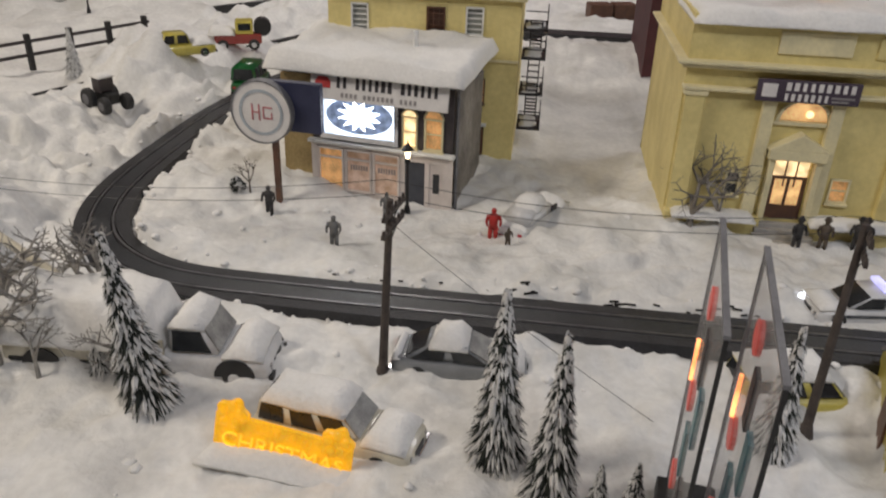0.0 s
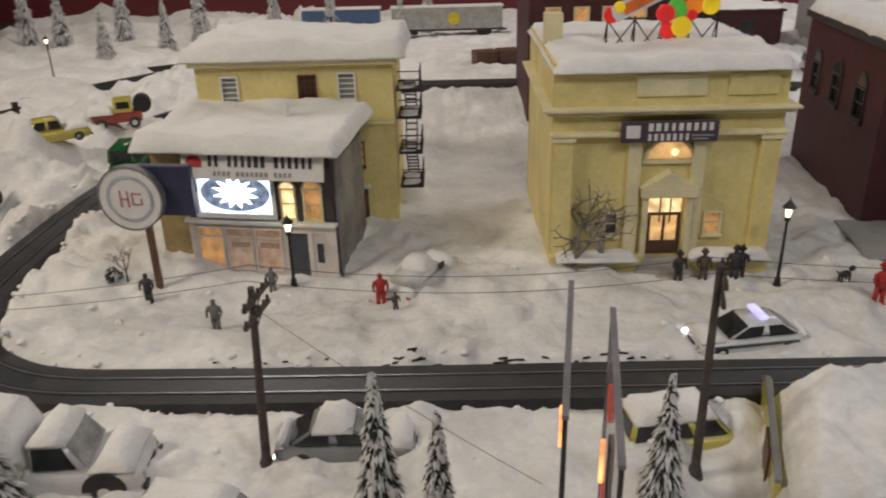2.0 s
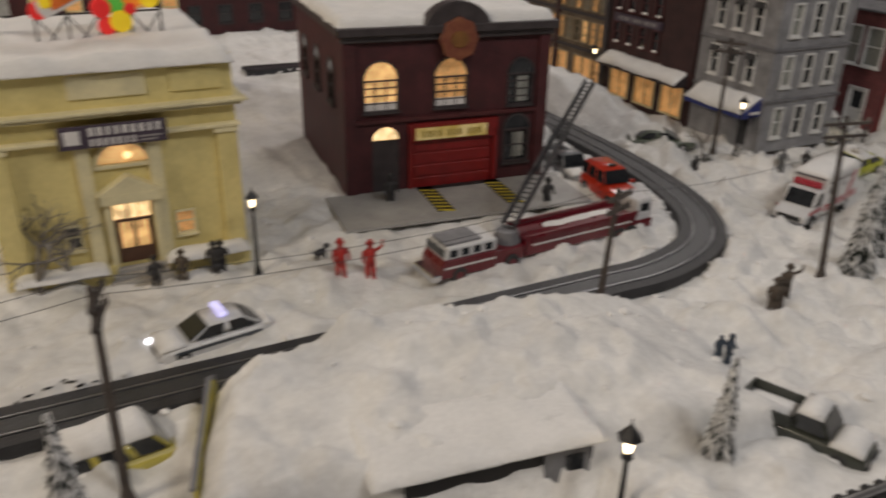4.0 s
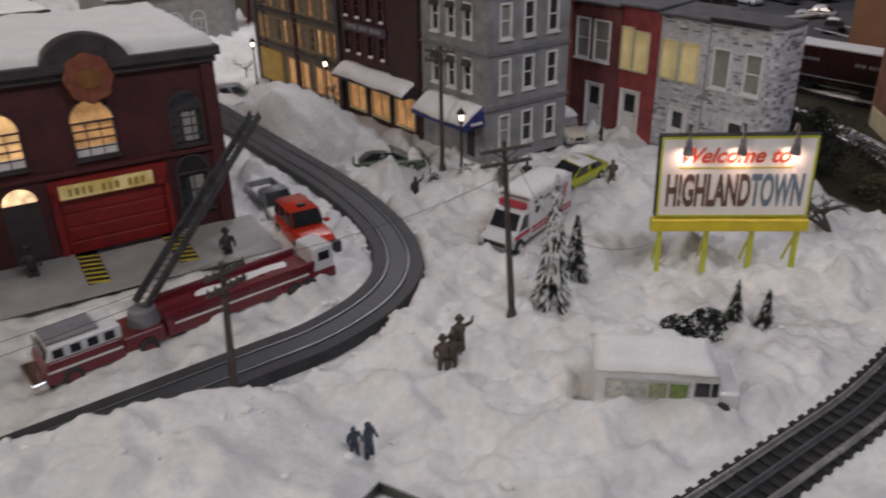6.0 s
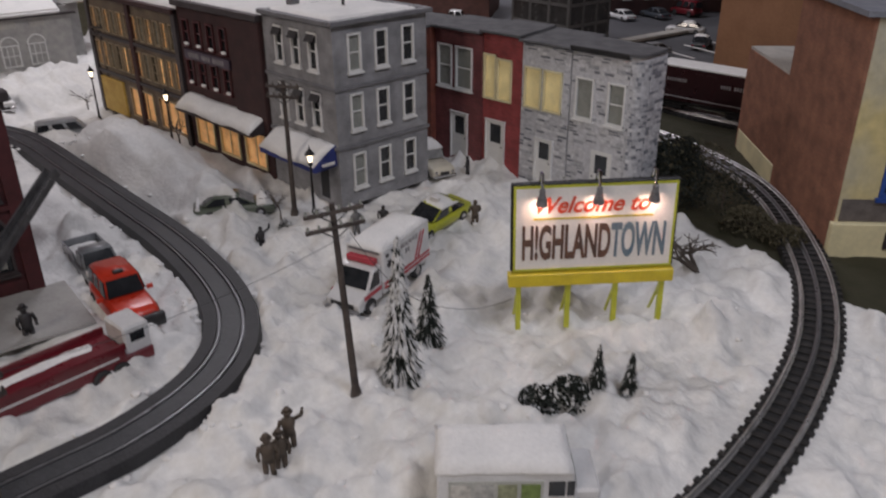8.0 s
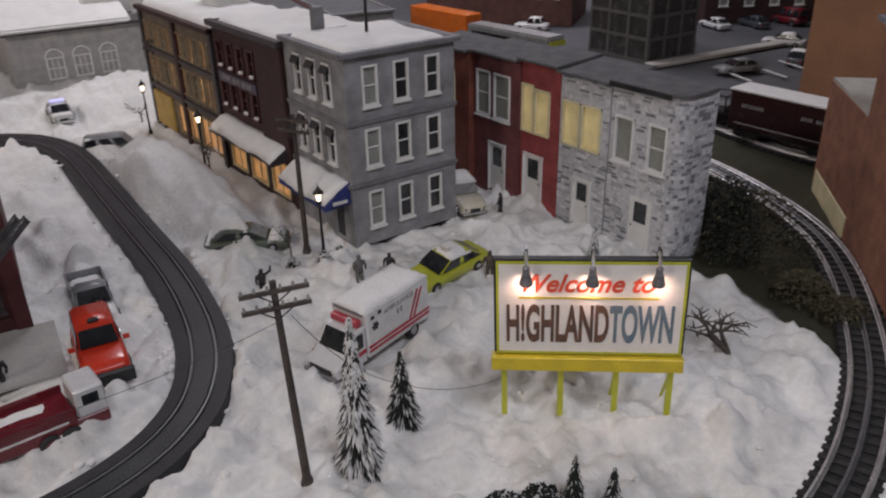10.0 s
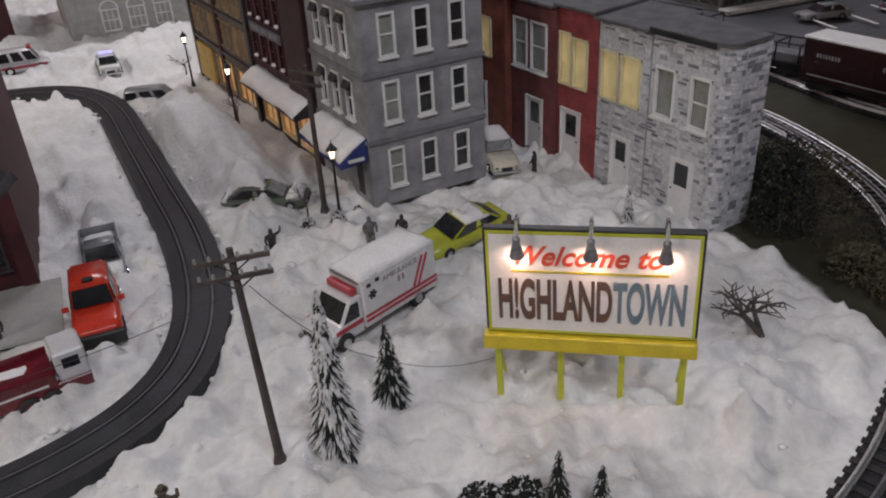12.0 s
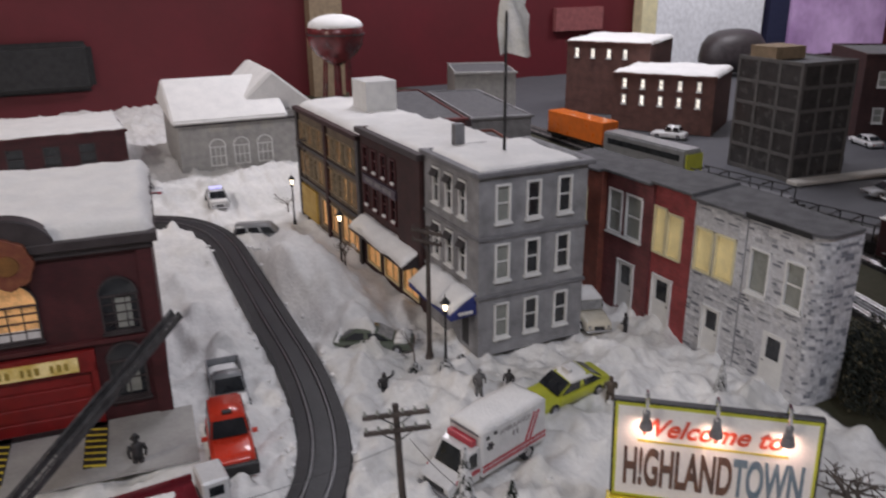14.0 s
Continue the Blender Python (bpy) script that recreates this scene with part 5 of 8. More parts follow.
    while z < h - 0.006:
        hh, y = r.uniform(0.0034, 0.0060), 0.023
        while y < d - 0.003:
            yy = min(y + r.uniform(0.006, 0.015), d)
            many[r.choice([0, 0, 1, 1, 2, 2, 4, 4, 3, 3])].box((w + 0.0162, (y + yy) / 2, z + hh / 2), (0.0010, yy - y - 0.0008, hh - 0.0007))
            y = yy
        z += hh
    for k, g in enumerate(many):
        tagged(part("stone", g, STONES[k], t), kind="stuff")


def stones_on(t, w, h, holes, seed):
    """Flat stones in uneven courses, a little proud of the joints."""
    r = random.Random(seed)
    z = 0.002
    many = [G() for _ in STONES]
    count = 0
    near = []
    while z < h - 0.006:
        hh = r.uniform(0.0034, 0.0060)
        x = r.uniform(-0.006, 0.0)
        while x < w:
            ww = r.uniform(0.006, 0.017)
            a, b = max(x + 0.0004, 0.0005), min(x + ww - 0.0004, w - 0.0005)
            if b - a > 0.002 and not any(a < q[2] and b > q[0] and z < q[3] and z + hh > q[1] for q in holes):
                k = r.choice([0, 0, 1, 1, 2, 2, 4, 4, 3, 3])
                many[k].box(((a + b) / 2, -0.0002, z + hh / 2 + r.uniform(-0.0005, 0.0005)), (b - a, 0.0006 + r.uniform(0, 0.0006), (hh - 0.0007) * (r.uniform(0.5, 0.8) if k == 3 else 1)))
            x += ww
        z += hh
    for k, g in enumerate(many):
        if g.v:
            tagged(part("stone", g, STONES[k], t), kind="stuff")


BLUE = mat("blue_window_paint", (0.03, 0.09, 0.35), 0.45, 0, (0.025, 0.07, 0.28), 60)
PALEYELLOW = mat("pale_yellow_wall", (0.62, 0.52, 0.25), 0.7, 0, (0.42, 0.42, 0.38), 9, 0.1, 300)
MURALBROWN = mat("mural_dusky_brown", (0.10, 0.085, 0.08), 0.7, 0, (0.16, 0.14, 0.13), 70)
MURALBLUE = mat("mural_slate_blue", (0.09, 0.12, 0.19), 0.7, 0, (0.17, 0.20, 0.25), 50)
MURALPALE = mat("mural_pale_blue", (0.42, 0.47, 0.50), 0.7, 0, (0.52, 0.50, 0.44), 40)


ROOFSLATE = mat("pale_slate_roof", (0.24, 0.25, 0.28), 0.6, 0, (0.18, 0.19, 0.22), 40, 0.2, 400, 0.1)


def brick_house():
    t = thing("brick_corner_house", T(1.776, 0.452, -0.006, 41), "orange-brown brick model house with pale base and mural front", "building")
    # x runs along the long brick side, y to the back
    L_, D, h = 0.215, 0.36, 0.278
    part("brick_wall", at(G().wall(L_, h, 0.004), Matrix.Scale(1, 4)), ORANGEBRICK, t)
    part("brick_wall", G().box((L_ + 0.10, -0.05, 0.080), (0.196, 0.10, 0.16)), ORANGEBRICK, t)
    part("ledge", G().box((L_ + 0.10, -0.052, 0.162), (0.20, 0.10, 0.004)), CONCRETE, t)
    part("chimney_breast", G().box((L_ * 0.62, -0.003, 0.13), (0.05, 0.006, 0.26)), ORANGEBRICK, t)
    part("base", G().box((0.20, -0.004, 0.014), (0.41, 0.010, 0.036)), CREAMTRIM, t, bevel=0.001)
    part("wall", G().box((L_ - 0.002, -0.15, h / 2), (0.004, 0.29, h)), ORANGEBRICK, t)
    f = LEFT(0.0)
    holes = [(0.045, 0.075, 0.080, 0.130), (0.135, 0.075, 0.165, 0.140), (0.045, 0.190, 0.080, 0.250), (0.135, 0.190, 0.165, 0.250)]
    part("mural_wall", at(G().wall(0.30, h, 0.004, holes), f), PALEYELLOW, t)
    for i, q in enumerate(holes):
        o = window(t, f, q[0], q[1], q[2] - q[0], q[3] - q[1], BLUE if i % 2 == 0 else WHITE, GLASS, 1, 2, 0.005, True)
        n_ = 10
        cx, rx = (q[0] + q[2]) / 2, (q[2] - q[0]) / 2 + 0.004
        part("arched_head", at(G().prism([(cx + rx * math.cos(math.pi * k / n_), q[3] + 0.001 + 0.011 * math.sin(math.pi * k / n_)) for k in range(n_ + 1)], -0.003, 0.0), f), BLUE if i % 2 == 0 else WHITE, o)
        if i > 1:
            part("window_basket", at(G().ball((cx, -0.006, q[1] - 0.006), 0.012, (1.9, 0.8, 1.0), 14, 8), f), DARKTRIM, o, smooth=True)
    part("base", at(G().box((0.15, -0.004, 0.019), (0.31, 0.010, 0.046)), f), CREAMTRIM, t, bevel=0.001)
    part("pipe_outlet", at(G().box((0.060, -0.0095, 0.022), (0.007, 0.003, 0.022)), f), DARKTRIM, t, bevel=0.001)
    mural = [(0.004, 0.0425, 0.088, 0.070, MURALBROWN), (0.0885, 0.0425, 0.150, 0.060, MURALBLUE), (0.100, 0.0605, 0.128, 0.180, MURALPALE), (0.170, 0.050, 0.220, 0.160, MURALPALE), (0.112, 0.0607, 0.122, 0.110, MURALBLUE), (0.151, 0.0425, 0.290, 0.049, MURALBLUE)]
    for a, z0, b, z1, mm in mural:
        part("painted_patch", at(G().box(((a + b) / 2, -0.0006 - (0.0006 if mm is MURALBLUE else 0), (z0 + z1) / 2), (b - a, 0.001, z1 - z0)), f), mm, t)
    part("roof", G().box((L_ / 2, -0.14, h), (L_ + 0.012, 0.31, 0.006)), ROOFSLATE, t)
    part("wall", G().box((L_ / 2, -0.29, h / 2), (L_ - 0.008, 0.004, h)), ORANGEBRICK, t)
    t = thing("tan_block_building", T(2.33, 0.42, -0.006, 0), "plain tan-orange model block behind the brick house", "building")
    shell(t, 0.50, 0.48, 0.46, TANORANGE)


restaurant()
round_sign()
yellow_house()
bank()
candy_sign()
firehouse()
grey_corner()
street_row()
row_houses()
brick_house()

# ---- vehicles ----


def paint(name, c, rough=0.3):
    return mat(name, c, rough, 0, [q * 0.85 for q in c], 60, 0.02, 400, 0.05, coat=0.4)


P_WHITE = paint("white_car_paint", (0.68, 0.68, 0.68))
P_RED = paint("red_orange_paint", (0.62, 0.045, 0.02))
P_FIRE = paint("fire_red_paint", (0.145, 0.010, 0.018))
P_DARK = paint("dark_blue_grey_paint", (0.06, 0.07, 0.085))
P_GREEN = paint("green_paint", (0.01, 0.11, 0.03))
P_YELLOW = paint("dull_yellow_paint", (0.55, 0.47, 0.10))
P_LIME = paint("lime_yellow_paint", (0.50, 0.52, 0.05))
P_GREY = paint("grey_paint", (0.24, 0.25, 0.26))
P_OLIVE = paint("dark_olive_paint", (0.045, 0.05, 0.04))
P_CREAM = paint("cream_paint", (0.62, 0.58, 0.47))
P_ORANGE = paint("orange_paint", (0.75, 0.17, 0.02))
LADDER = mat("ladder_metal", (0.07, 0.07, 0.075), 0.4, 0.6, (0.12, 0.12, 0.125), 90)
STRIPE = paint("red_stripe", (0.45, 0.03, 0.05))


def wheel(t, x, y, r, w=0.007, rim=CHROME):
    o = part("wheel", G().tube((x, y - w / 2, r), (x, y + w / 2, r), r, n=16), TYRE, t, bevel=r * 0.12)
    s = 1 if y > 0 else -1
    part("rim", G().tube((x, y + s * w * 0.30, r), (x, y + s * w * 0.56, r), r * 0.58, r * 0.5, n=12), rim, o)


def quad_panel(c, u0, u1, v0, v1, out=0.0005):
    """A thin pane lying on the four-cornered face c."""
    a, b, d, e = [Vector(p) for p in c]
    n = (b - a).cross(e - a).normalized()
    f = lambda u, v: (a * (1 - u) + b * u) * (1 - v) + (e * (1 - u) + d * u) * v
    ps = [f(u0, v0), f(u1, v0), f(u1, v1), f(u0, v1)]
    g = G()
    g.add([p - n * 0.0006 for p in ps] + [p + n * out for p in ps], [(3, 2, 1, 0), (4, 5, 6, 7), (0, 1, 5, 4), (1, 2, 6, 5), (2, 3, 7, 6), (3, 0, 4, 7)])
    return g


STYLES = {
    "sedan": dict(L=0.106, W=0.041, H=0.0305, cab=(-0.42, 0.27, -0.22, 0.05), belt=0.60),
    "wagon": dict(L=0.122, W=0.046, H=0.038, cab=(-0.47, 0.20, -0.44, 0.08), belt=0.58),
    "suv": dict(L=0.098, W=0.044, H=0.044, cab=(-0.48, 0.16, -0.45, 0.06), belt=0.56),
    "old": dict(L=0.100, W=0.040, H=0.038, cab=(-0.36, 0.12, -0.28, 0.06), belt=0.55),
    "pickup": dict(L=0.112, W=0.043, H=0.040, cab=(-0.06, 0.24, -0.04, 0.14), belt=0.55),
    "van": dict(L=0.095, W=0.044, H=0.048, cab=(-0.49, 0.34, -0.47, 0.18), belt=0.50),
}


def car(name, m, style, body, label, category="car", snow=("roof", "bonnet"), rim=CHROME, sunk=False, windows=True, group="", deep=1.0, screen=GLASS):
    """A small die-cast vehicle, nose to +x, wheels on z 0."""
    s = STYLES[style]
    L_, W, H = s["L"], s["W"], s["H"]
    t = thing(name, m, label, category, group)
    zb = H * s["belt"]
    st = [(-0.50, 0.34, 0.86, 0.82), (-0.485, 0.24, 0.96, 0.94), (-0.38, 0.20, 1.0, 1.0), (-0.1, 0.19, 1.0, 1.0), (0.2, 0.19, 0.99, 1.0), (0.40, 0.20, 0.93, 0.98), (0.475, 0.24, 0.86, 0.92), (0.50, 0.34, 0.70, 0.80)]
    rings = []
    for x, a, b, w in st:
        z0, z1, hw = H * 0.5 * a, zb * b, W / 2 * w
        rings.append([Vector((x * L_, y * hw, z0 + (z1 - z0) * k)) for y, k in ((-0.90, 0), (-1, 0.25), (-1, 0.7), (-0.90, 0.95), (-0.75, 1), (0.75, 1), (0.90, 0.95), (1, 0.7), (1, 0.25), (0.90, 0))])
    part("body", G().loft(rings), body, t, bevel=0.0012, seg=2, smooth=True)
    c0, c1, r0, r1 = [q * L_ for q in s["cab"]]
    wb, wr = W * 0.46, W * 0.39
    B = [Vector((c0, -wb, zb * 0.97)), Vector((c1, -wb, zb * 0.97)), Vector((c1, wb, zb * 0.97)), Vector((c0, wb, zb * 0.97))]
    R = [Vector((r0, -wr, H)), Vector((r1, -wr, H)), Vector((r1, wr, H)), Vector((r0, wr, H))]
    cab = part("cabin", G().add(B + R, [(3, 2, 1, 0), (4, 5, 6, 7), (0, 1, 5, 4), (1, 2, 6, 5), (2, 3, 7, 6), (3, 0, 4, 7)]), body, t, bevel=0.0026, seg=3, smooth=True)
    if windows:
        sides = [(B[0], B[1], R[1], R[0]), (B[2], B[3], R[3], R[2])]
        n = 3 if style in ("wagon", "van", "suv") else (1 if style == "pickup" else 2)
        for c in sides:
            for i in range(n):
                part("window", quad_panel(c, (i + 0.12) / n, (i + 0.88) / n, 0.15, 0.86), GLASS, cab)
        part("windscreen", quad_panel((B[1], B[2], R[2], R[1]), 0.06, 0.94, 0.12, 0.9), screen, cab)
        part("rear_window", quad_panel((B[3], B[0], R[0], R[3]), 0.1, 0.9, 0.2, 0.86), GLASS, cab)
    r = H * 0.20 if style != "old" else H * 0.19
    for x in (-0.30, 0.31):
        for y in (-1, 1):
            wheel(t, x * L_, y * (W / 2 - 0.0025), max(r, 0.0068), rim=rim)
    for y in (-1, 1):
        part("headlight", G().ball((L_ * 0.492, y * W * 0.33, zb * 0.60), 0.0028, (0.6, 1, 1), 8, 5), CHROME, t)
        part("tail_light", G().box((-L_ * 0.497, y * W * 0.34, zb * 0.66), (0.0012, 0.005, 0.003)), STRIPE, t)
    for x in (-0.505, 0.505):
        part("bumper", G().box((x * L_, 0, zb * 0.36), (0.003, W * 0.92, 0.0035)), CHROME if style in ("sedan", "wagon", "old") else BLACK, t, bevel=0.0006)
    part("grille", G().box((L_ * 0.497, 0, zb * 0.56), (0.0015, W * 0.36, 0.0045)), BLACK, t)
    if "roof" in snow:
        part("roof_snow", snow_slab(r0 * 0.96, r1, -wr, wr, H - 0.0005, 0.004 * deep, 0.005, 0.001, len(name)), ROOFSNOW, t, smooth=True)
    if "bonnet" in snow:
        part("bonnet_snow", snow_slab(c1 + 0.001, L_ * 0.46, -W * 0.43, W * 0.43, zb * 0.96, 0.0035 * deep, 0.005, 0.001, len(name) + 1), ROOFSNOW, t, smooth=True)
    if "boot" in snow:
        part("boot_snow", snow_slab(-L_ * 0.47, c0 - 0.001, -W * 0.43, W * 0.43, zb * 0.97, 0.0035 * deep, 0.005, 0.001, len(name) + 2), ROOFSNOW, t, smooth=True)
    return t


def pickup_bed(t, body, L_=0.112, W=0.043, zb=0.022, fill=ROOFSNOW):
    b = part("bed", at(G().wall(0.046, 0.010, 0.002), Matrix.Translation((-0.054, -W / 2 + 0.001, zb - 0.001))), body, t)
    part("bed_side", at(G().wall(0.046, 0.010, 0.002), Matrix.Translation((-0.054, W / 2 - 0.003, zb - 0.001))), body, b)
    part("tailgate", G().box((-0.0535, 0, zb + 0.004), (0.002, W - 0.006, 0.010)), body, b)
    if fill:
        part("bed_snow", snow_slab(-0.052, -0.010, -W / 2 + 0.003, W / 2 - 0.003, zb, 0.003, 0.005, 0.0, 4), fill, t, smooth=True)


def buried(x, y, rz, style, body, label, depth=0.012, tilt=(0, 0), snow=("roof", "bonnet", "boot")):
    return car("snowed_in_car", pose(x, y, gz(x, y) - depth, tilt[0], tilt[1], rz), style, body, label, snow=snow, deep=2.4, screen=FROSTGLASS)


def put(x, y, rz=0.0, dz=0.0):
    return T(x, y, gz(x, y) + dz, rz)


# utility truck with a boom
t = car("utility_truck", put(0.012, 0.606, 4, -0.006) @ Matrix.Scale(1.22, 4), "pickup", P_WHITE, "snow-covered white utility truck with a raised boom", "truck", ("roof", "bonnet"), deep=2.6, screen=FROSTGLASS)
for y in (-0.0218, 0.0218):
    part("sill_stripe", G().box((-0.052, y * 0.94, 0.0125), (0.108, 0.0012, 0.0022)), BLACK, t)
    for x in (-0.085, 0.0347):
        part("wheel_arch", G().prism([(x + 0.0125 * math.cos(math.pi * k / 10), 0.009 + 0.0125 * math.sin(math.pi * k / 10)) for k in range(11)], y - 0.0006, y + 0.0006), BLACK, t)
pickup_bed(t, P_CREAM)
part("rear_body", G().box((-0.075, 0, 0.020), (0.07, 0.040, 0.018)), P_CREAM, t, bevel=0.001)
part("rear_snow", snow_slab(-0.108, -0.012, -0.022, 0.022, 0.026, 0.036, 0.005, 0.003, 8), ROOFSNOW, t, smooth=True)
for y in (-0.019, 0.019):
    wheel(t, -0.085, y, 0.0085)
bm_ = part("boom", G().tube((-0.055, 0.0, 0.042), (-0.19, 0.085, 0.060), 0.0038, 0.0028, 8), P_CREAM, t)
part("boom_turret", G().tube((-0.055, 0, 0.026), (-0.055, 0, 0.046), 0.008, 0.006), P_CREAM, t)
part("bucket", G().box((-0.205, 0.088, 0.046), (0.022, 0.022, 0.026), taper=1.15), mat("pale_grey_bucket", (0.5, 0.52, 0.56), 0.5), t, bevel=0.001)
part("bucket_rim", G().box((-0.205, 0.088, 0.060), (0.027, 0.027, 0.005)), paint("blue_rim", (0.03, 0.06, 0.25)), t)

car("station_wagon", put(0.146, 0.543, -10, -0.010) @ Matrix.Scale(0.95, 4), "wagon", P_CREAM, "old estate car half covered in snow by the sign", snow=("roof", "bonnet"), deep=2.8, screen=FROSTGLASS)
car("grey_sedan", put(0.219, 0.642, 0, -0.008), "sedan", P_GREY, "grey sedan under thick snow parked by the street", snow=("roof", "bonnet", "boot"), deep=3.4, screen=FROSTGLASS)
t = car("snowed_in_car", pose(0.268, 0.922, gz(0.268, 0.922) - 0.010, 0, 0, 62), "sedan", P_WHITE, "pale car almost hidden in snow beside the restaurant", snow=("roof", "bonnet", "boot"), deep=2.6, windows=False)
part("side_window", G().box((0.012, -0.0178, 0.0235), (0.012, 0.002, 0.006)), GLASS, t)
buried(0.486, 0.658, 8, "wagon", P_YELLOW, "yellow car under snow beside the pole", 0.022)
buried(-0.315, 1.345, 35, "old", P_YELLOW, "dull yellow car stuck in a snowbank", 0.006, snow=("bonnet",))
buried(1.350, 1.072, -30, "sedan", paint("dull_green_paint", (0.10, 0.12, 0.09)), "dull green car sunk in the roadside snow", 0.034, snow=("bonnet", "boot"))
buried(1.345, 1.605, -18, "wagon", P_GREY, "grey car sunk in the roadside snow", 0.020, snow=("bonnet",))
t = car("rescue_van", put(1.168, 1.985, -4, -0.004), "van", P_WHITE, "white rescue van with a red stripe and red lamps", "van", ())
for y in (-0.0224, 0.0224):
    part("stripe", G().box((0, y, 0.016), (0.086, 0.0010, 0.005)), STRIPE, t)
part("light_bar", G().box((0.016, 0, 0.0495), (0.008, 0.030, 0.004)), STRIPE, t, bevel=0.0008)
buried(1.655, 1.005, 250, "old", P_CREAM, "old cream car in the snow between houses", 0.004, snow=("roof",))
t = car("pickup_truck", put(1.148, 1.046, -96, -0.006), "pickup", P_GREY, "grey pickup truck with snow on its bonnet", "truck", ("bonnet",))
pickup_bed(t, P_GREY)
t = car("red_jeep", put(1.121, 0.908, -97, -0.003), "suv", P_RED, "bright red-orange off-road car with a black bumper", "car", ())
part("bull_bar", G().box((0.052, 0, 0.010), (0.006, 0.046, 0.014)), BLACK, t, bevel=0.001)
part("roof_lamp", G().box((-0.002, 0, 0.046), (0.006, 0.010, 0.003)), BLACK, t, bevel=0.0006)
for y in (-1, 1):
    part("mirror", G().box((0.010, y * 0.025, 0.026), (0.003, 0.006, 0.004)), P_RED, t)
# police car with light bar
def patrol(x, y, rz, label):
    t = car("patrol_car", put(x, y, rz, -0.008), "sedan", P_WHITE, label, "car", ("boot", "bonnet"), group="patrol cars")
    for y_ in (-0.0214, 0.0214):
        part("stripe", G().box((0, y_, 0.013), (0.080, 0.0008, 0.0025)), P_DARK, t)
    b = part("light_bar", G().box((-0.008, 0, 0.0345), (0.008, 0.026, 0.004)), mat("light_bar_glow", (0.5, 0.5, 0.6), 0.3, 0, None, 60, emit=(0.45, 0.45, 0.9), power=1.2), t, bevel=0.0008)
    return t
t = patrol(0.570, 0.780, 188, "white patrol car with a light bar by the street")
part("lamp_glow", G().ball((0.0525, -0.014, 0.013), 0.003), mat("headlamp_glow", (1, 1, 1), 0.3, 0, None, 60, emit=(0.8, 0.85, 1.0), power=6.0), t)
patrol(1.306, 1.845, -95, "white patrol car at the street's far bend")
t = car("green_van", T(-0.192, 1.315, 0.005, 96), "van", P_GREEN, "dark green model van driving on the street", "van", ())
# lime taxi pushed up on the snow
t = car("lime_taxi", pose(1.484, 0.824, 0.010, -6, 4, 186), "sedan", P_LIME, "lime yellow taxi stuck on a snow heap", "car", ("roof",))
part("roof_sign", G().box((0, 0, 0.037), (0.006, 0.012, 0.005)), SIGNWHITE, t, bevel=0.0006)


def text_mesh(body, size, material, parent, m, name="lettering", extrude=0.0004, sx=1.0, shear=0.0, bold=0.0, width=0.0):
    cu = bpy.data.curves.new("text", "FONT")
    cu.body, cu.size, cu.extrude, cu.align_x, cu.align_y = body, size, extrude, "CENTER", "CENTER"
    cu.shear, cu.offset = shear, bold
    tmp = bpy.data.objects.new("text", cu)
    scene.collection.objects.link(tmp)
    bpy.context.view_layer.update()
    me_ = bpy.data.meshes.new_from_object(tmp.evaluated_get(bpy.context.evaluated_depsgraph_get()))
    bpy.data.objects.remove(tmp)
    me_.materials.clear()
    me_.materials.append(material)
    if width:
        wx = [v.co.x for v in me_.vertices]
        sx = width / (max(wx) - min(wx))
    o = new(name, me_)
    o.parent = parent
    o.matrix_local = m @ Matrix.Rotation(radians(90), 4, "X") @ Matrix.Diagonal((sx, 1, 1, 1))
    return o


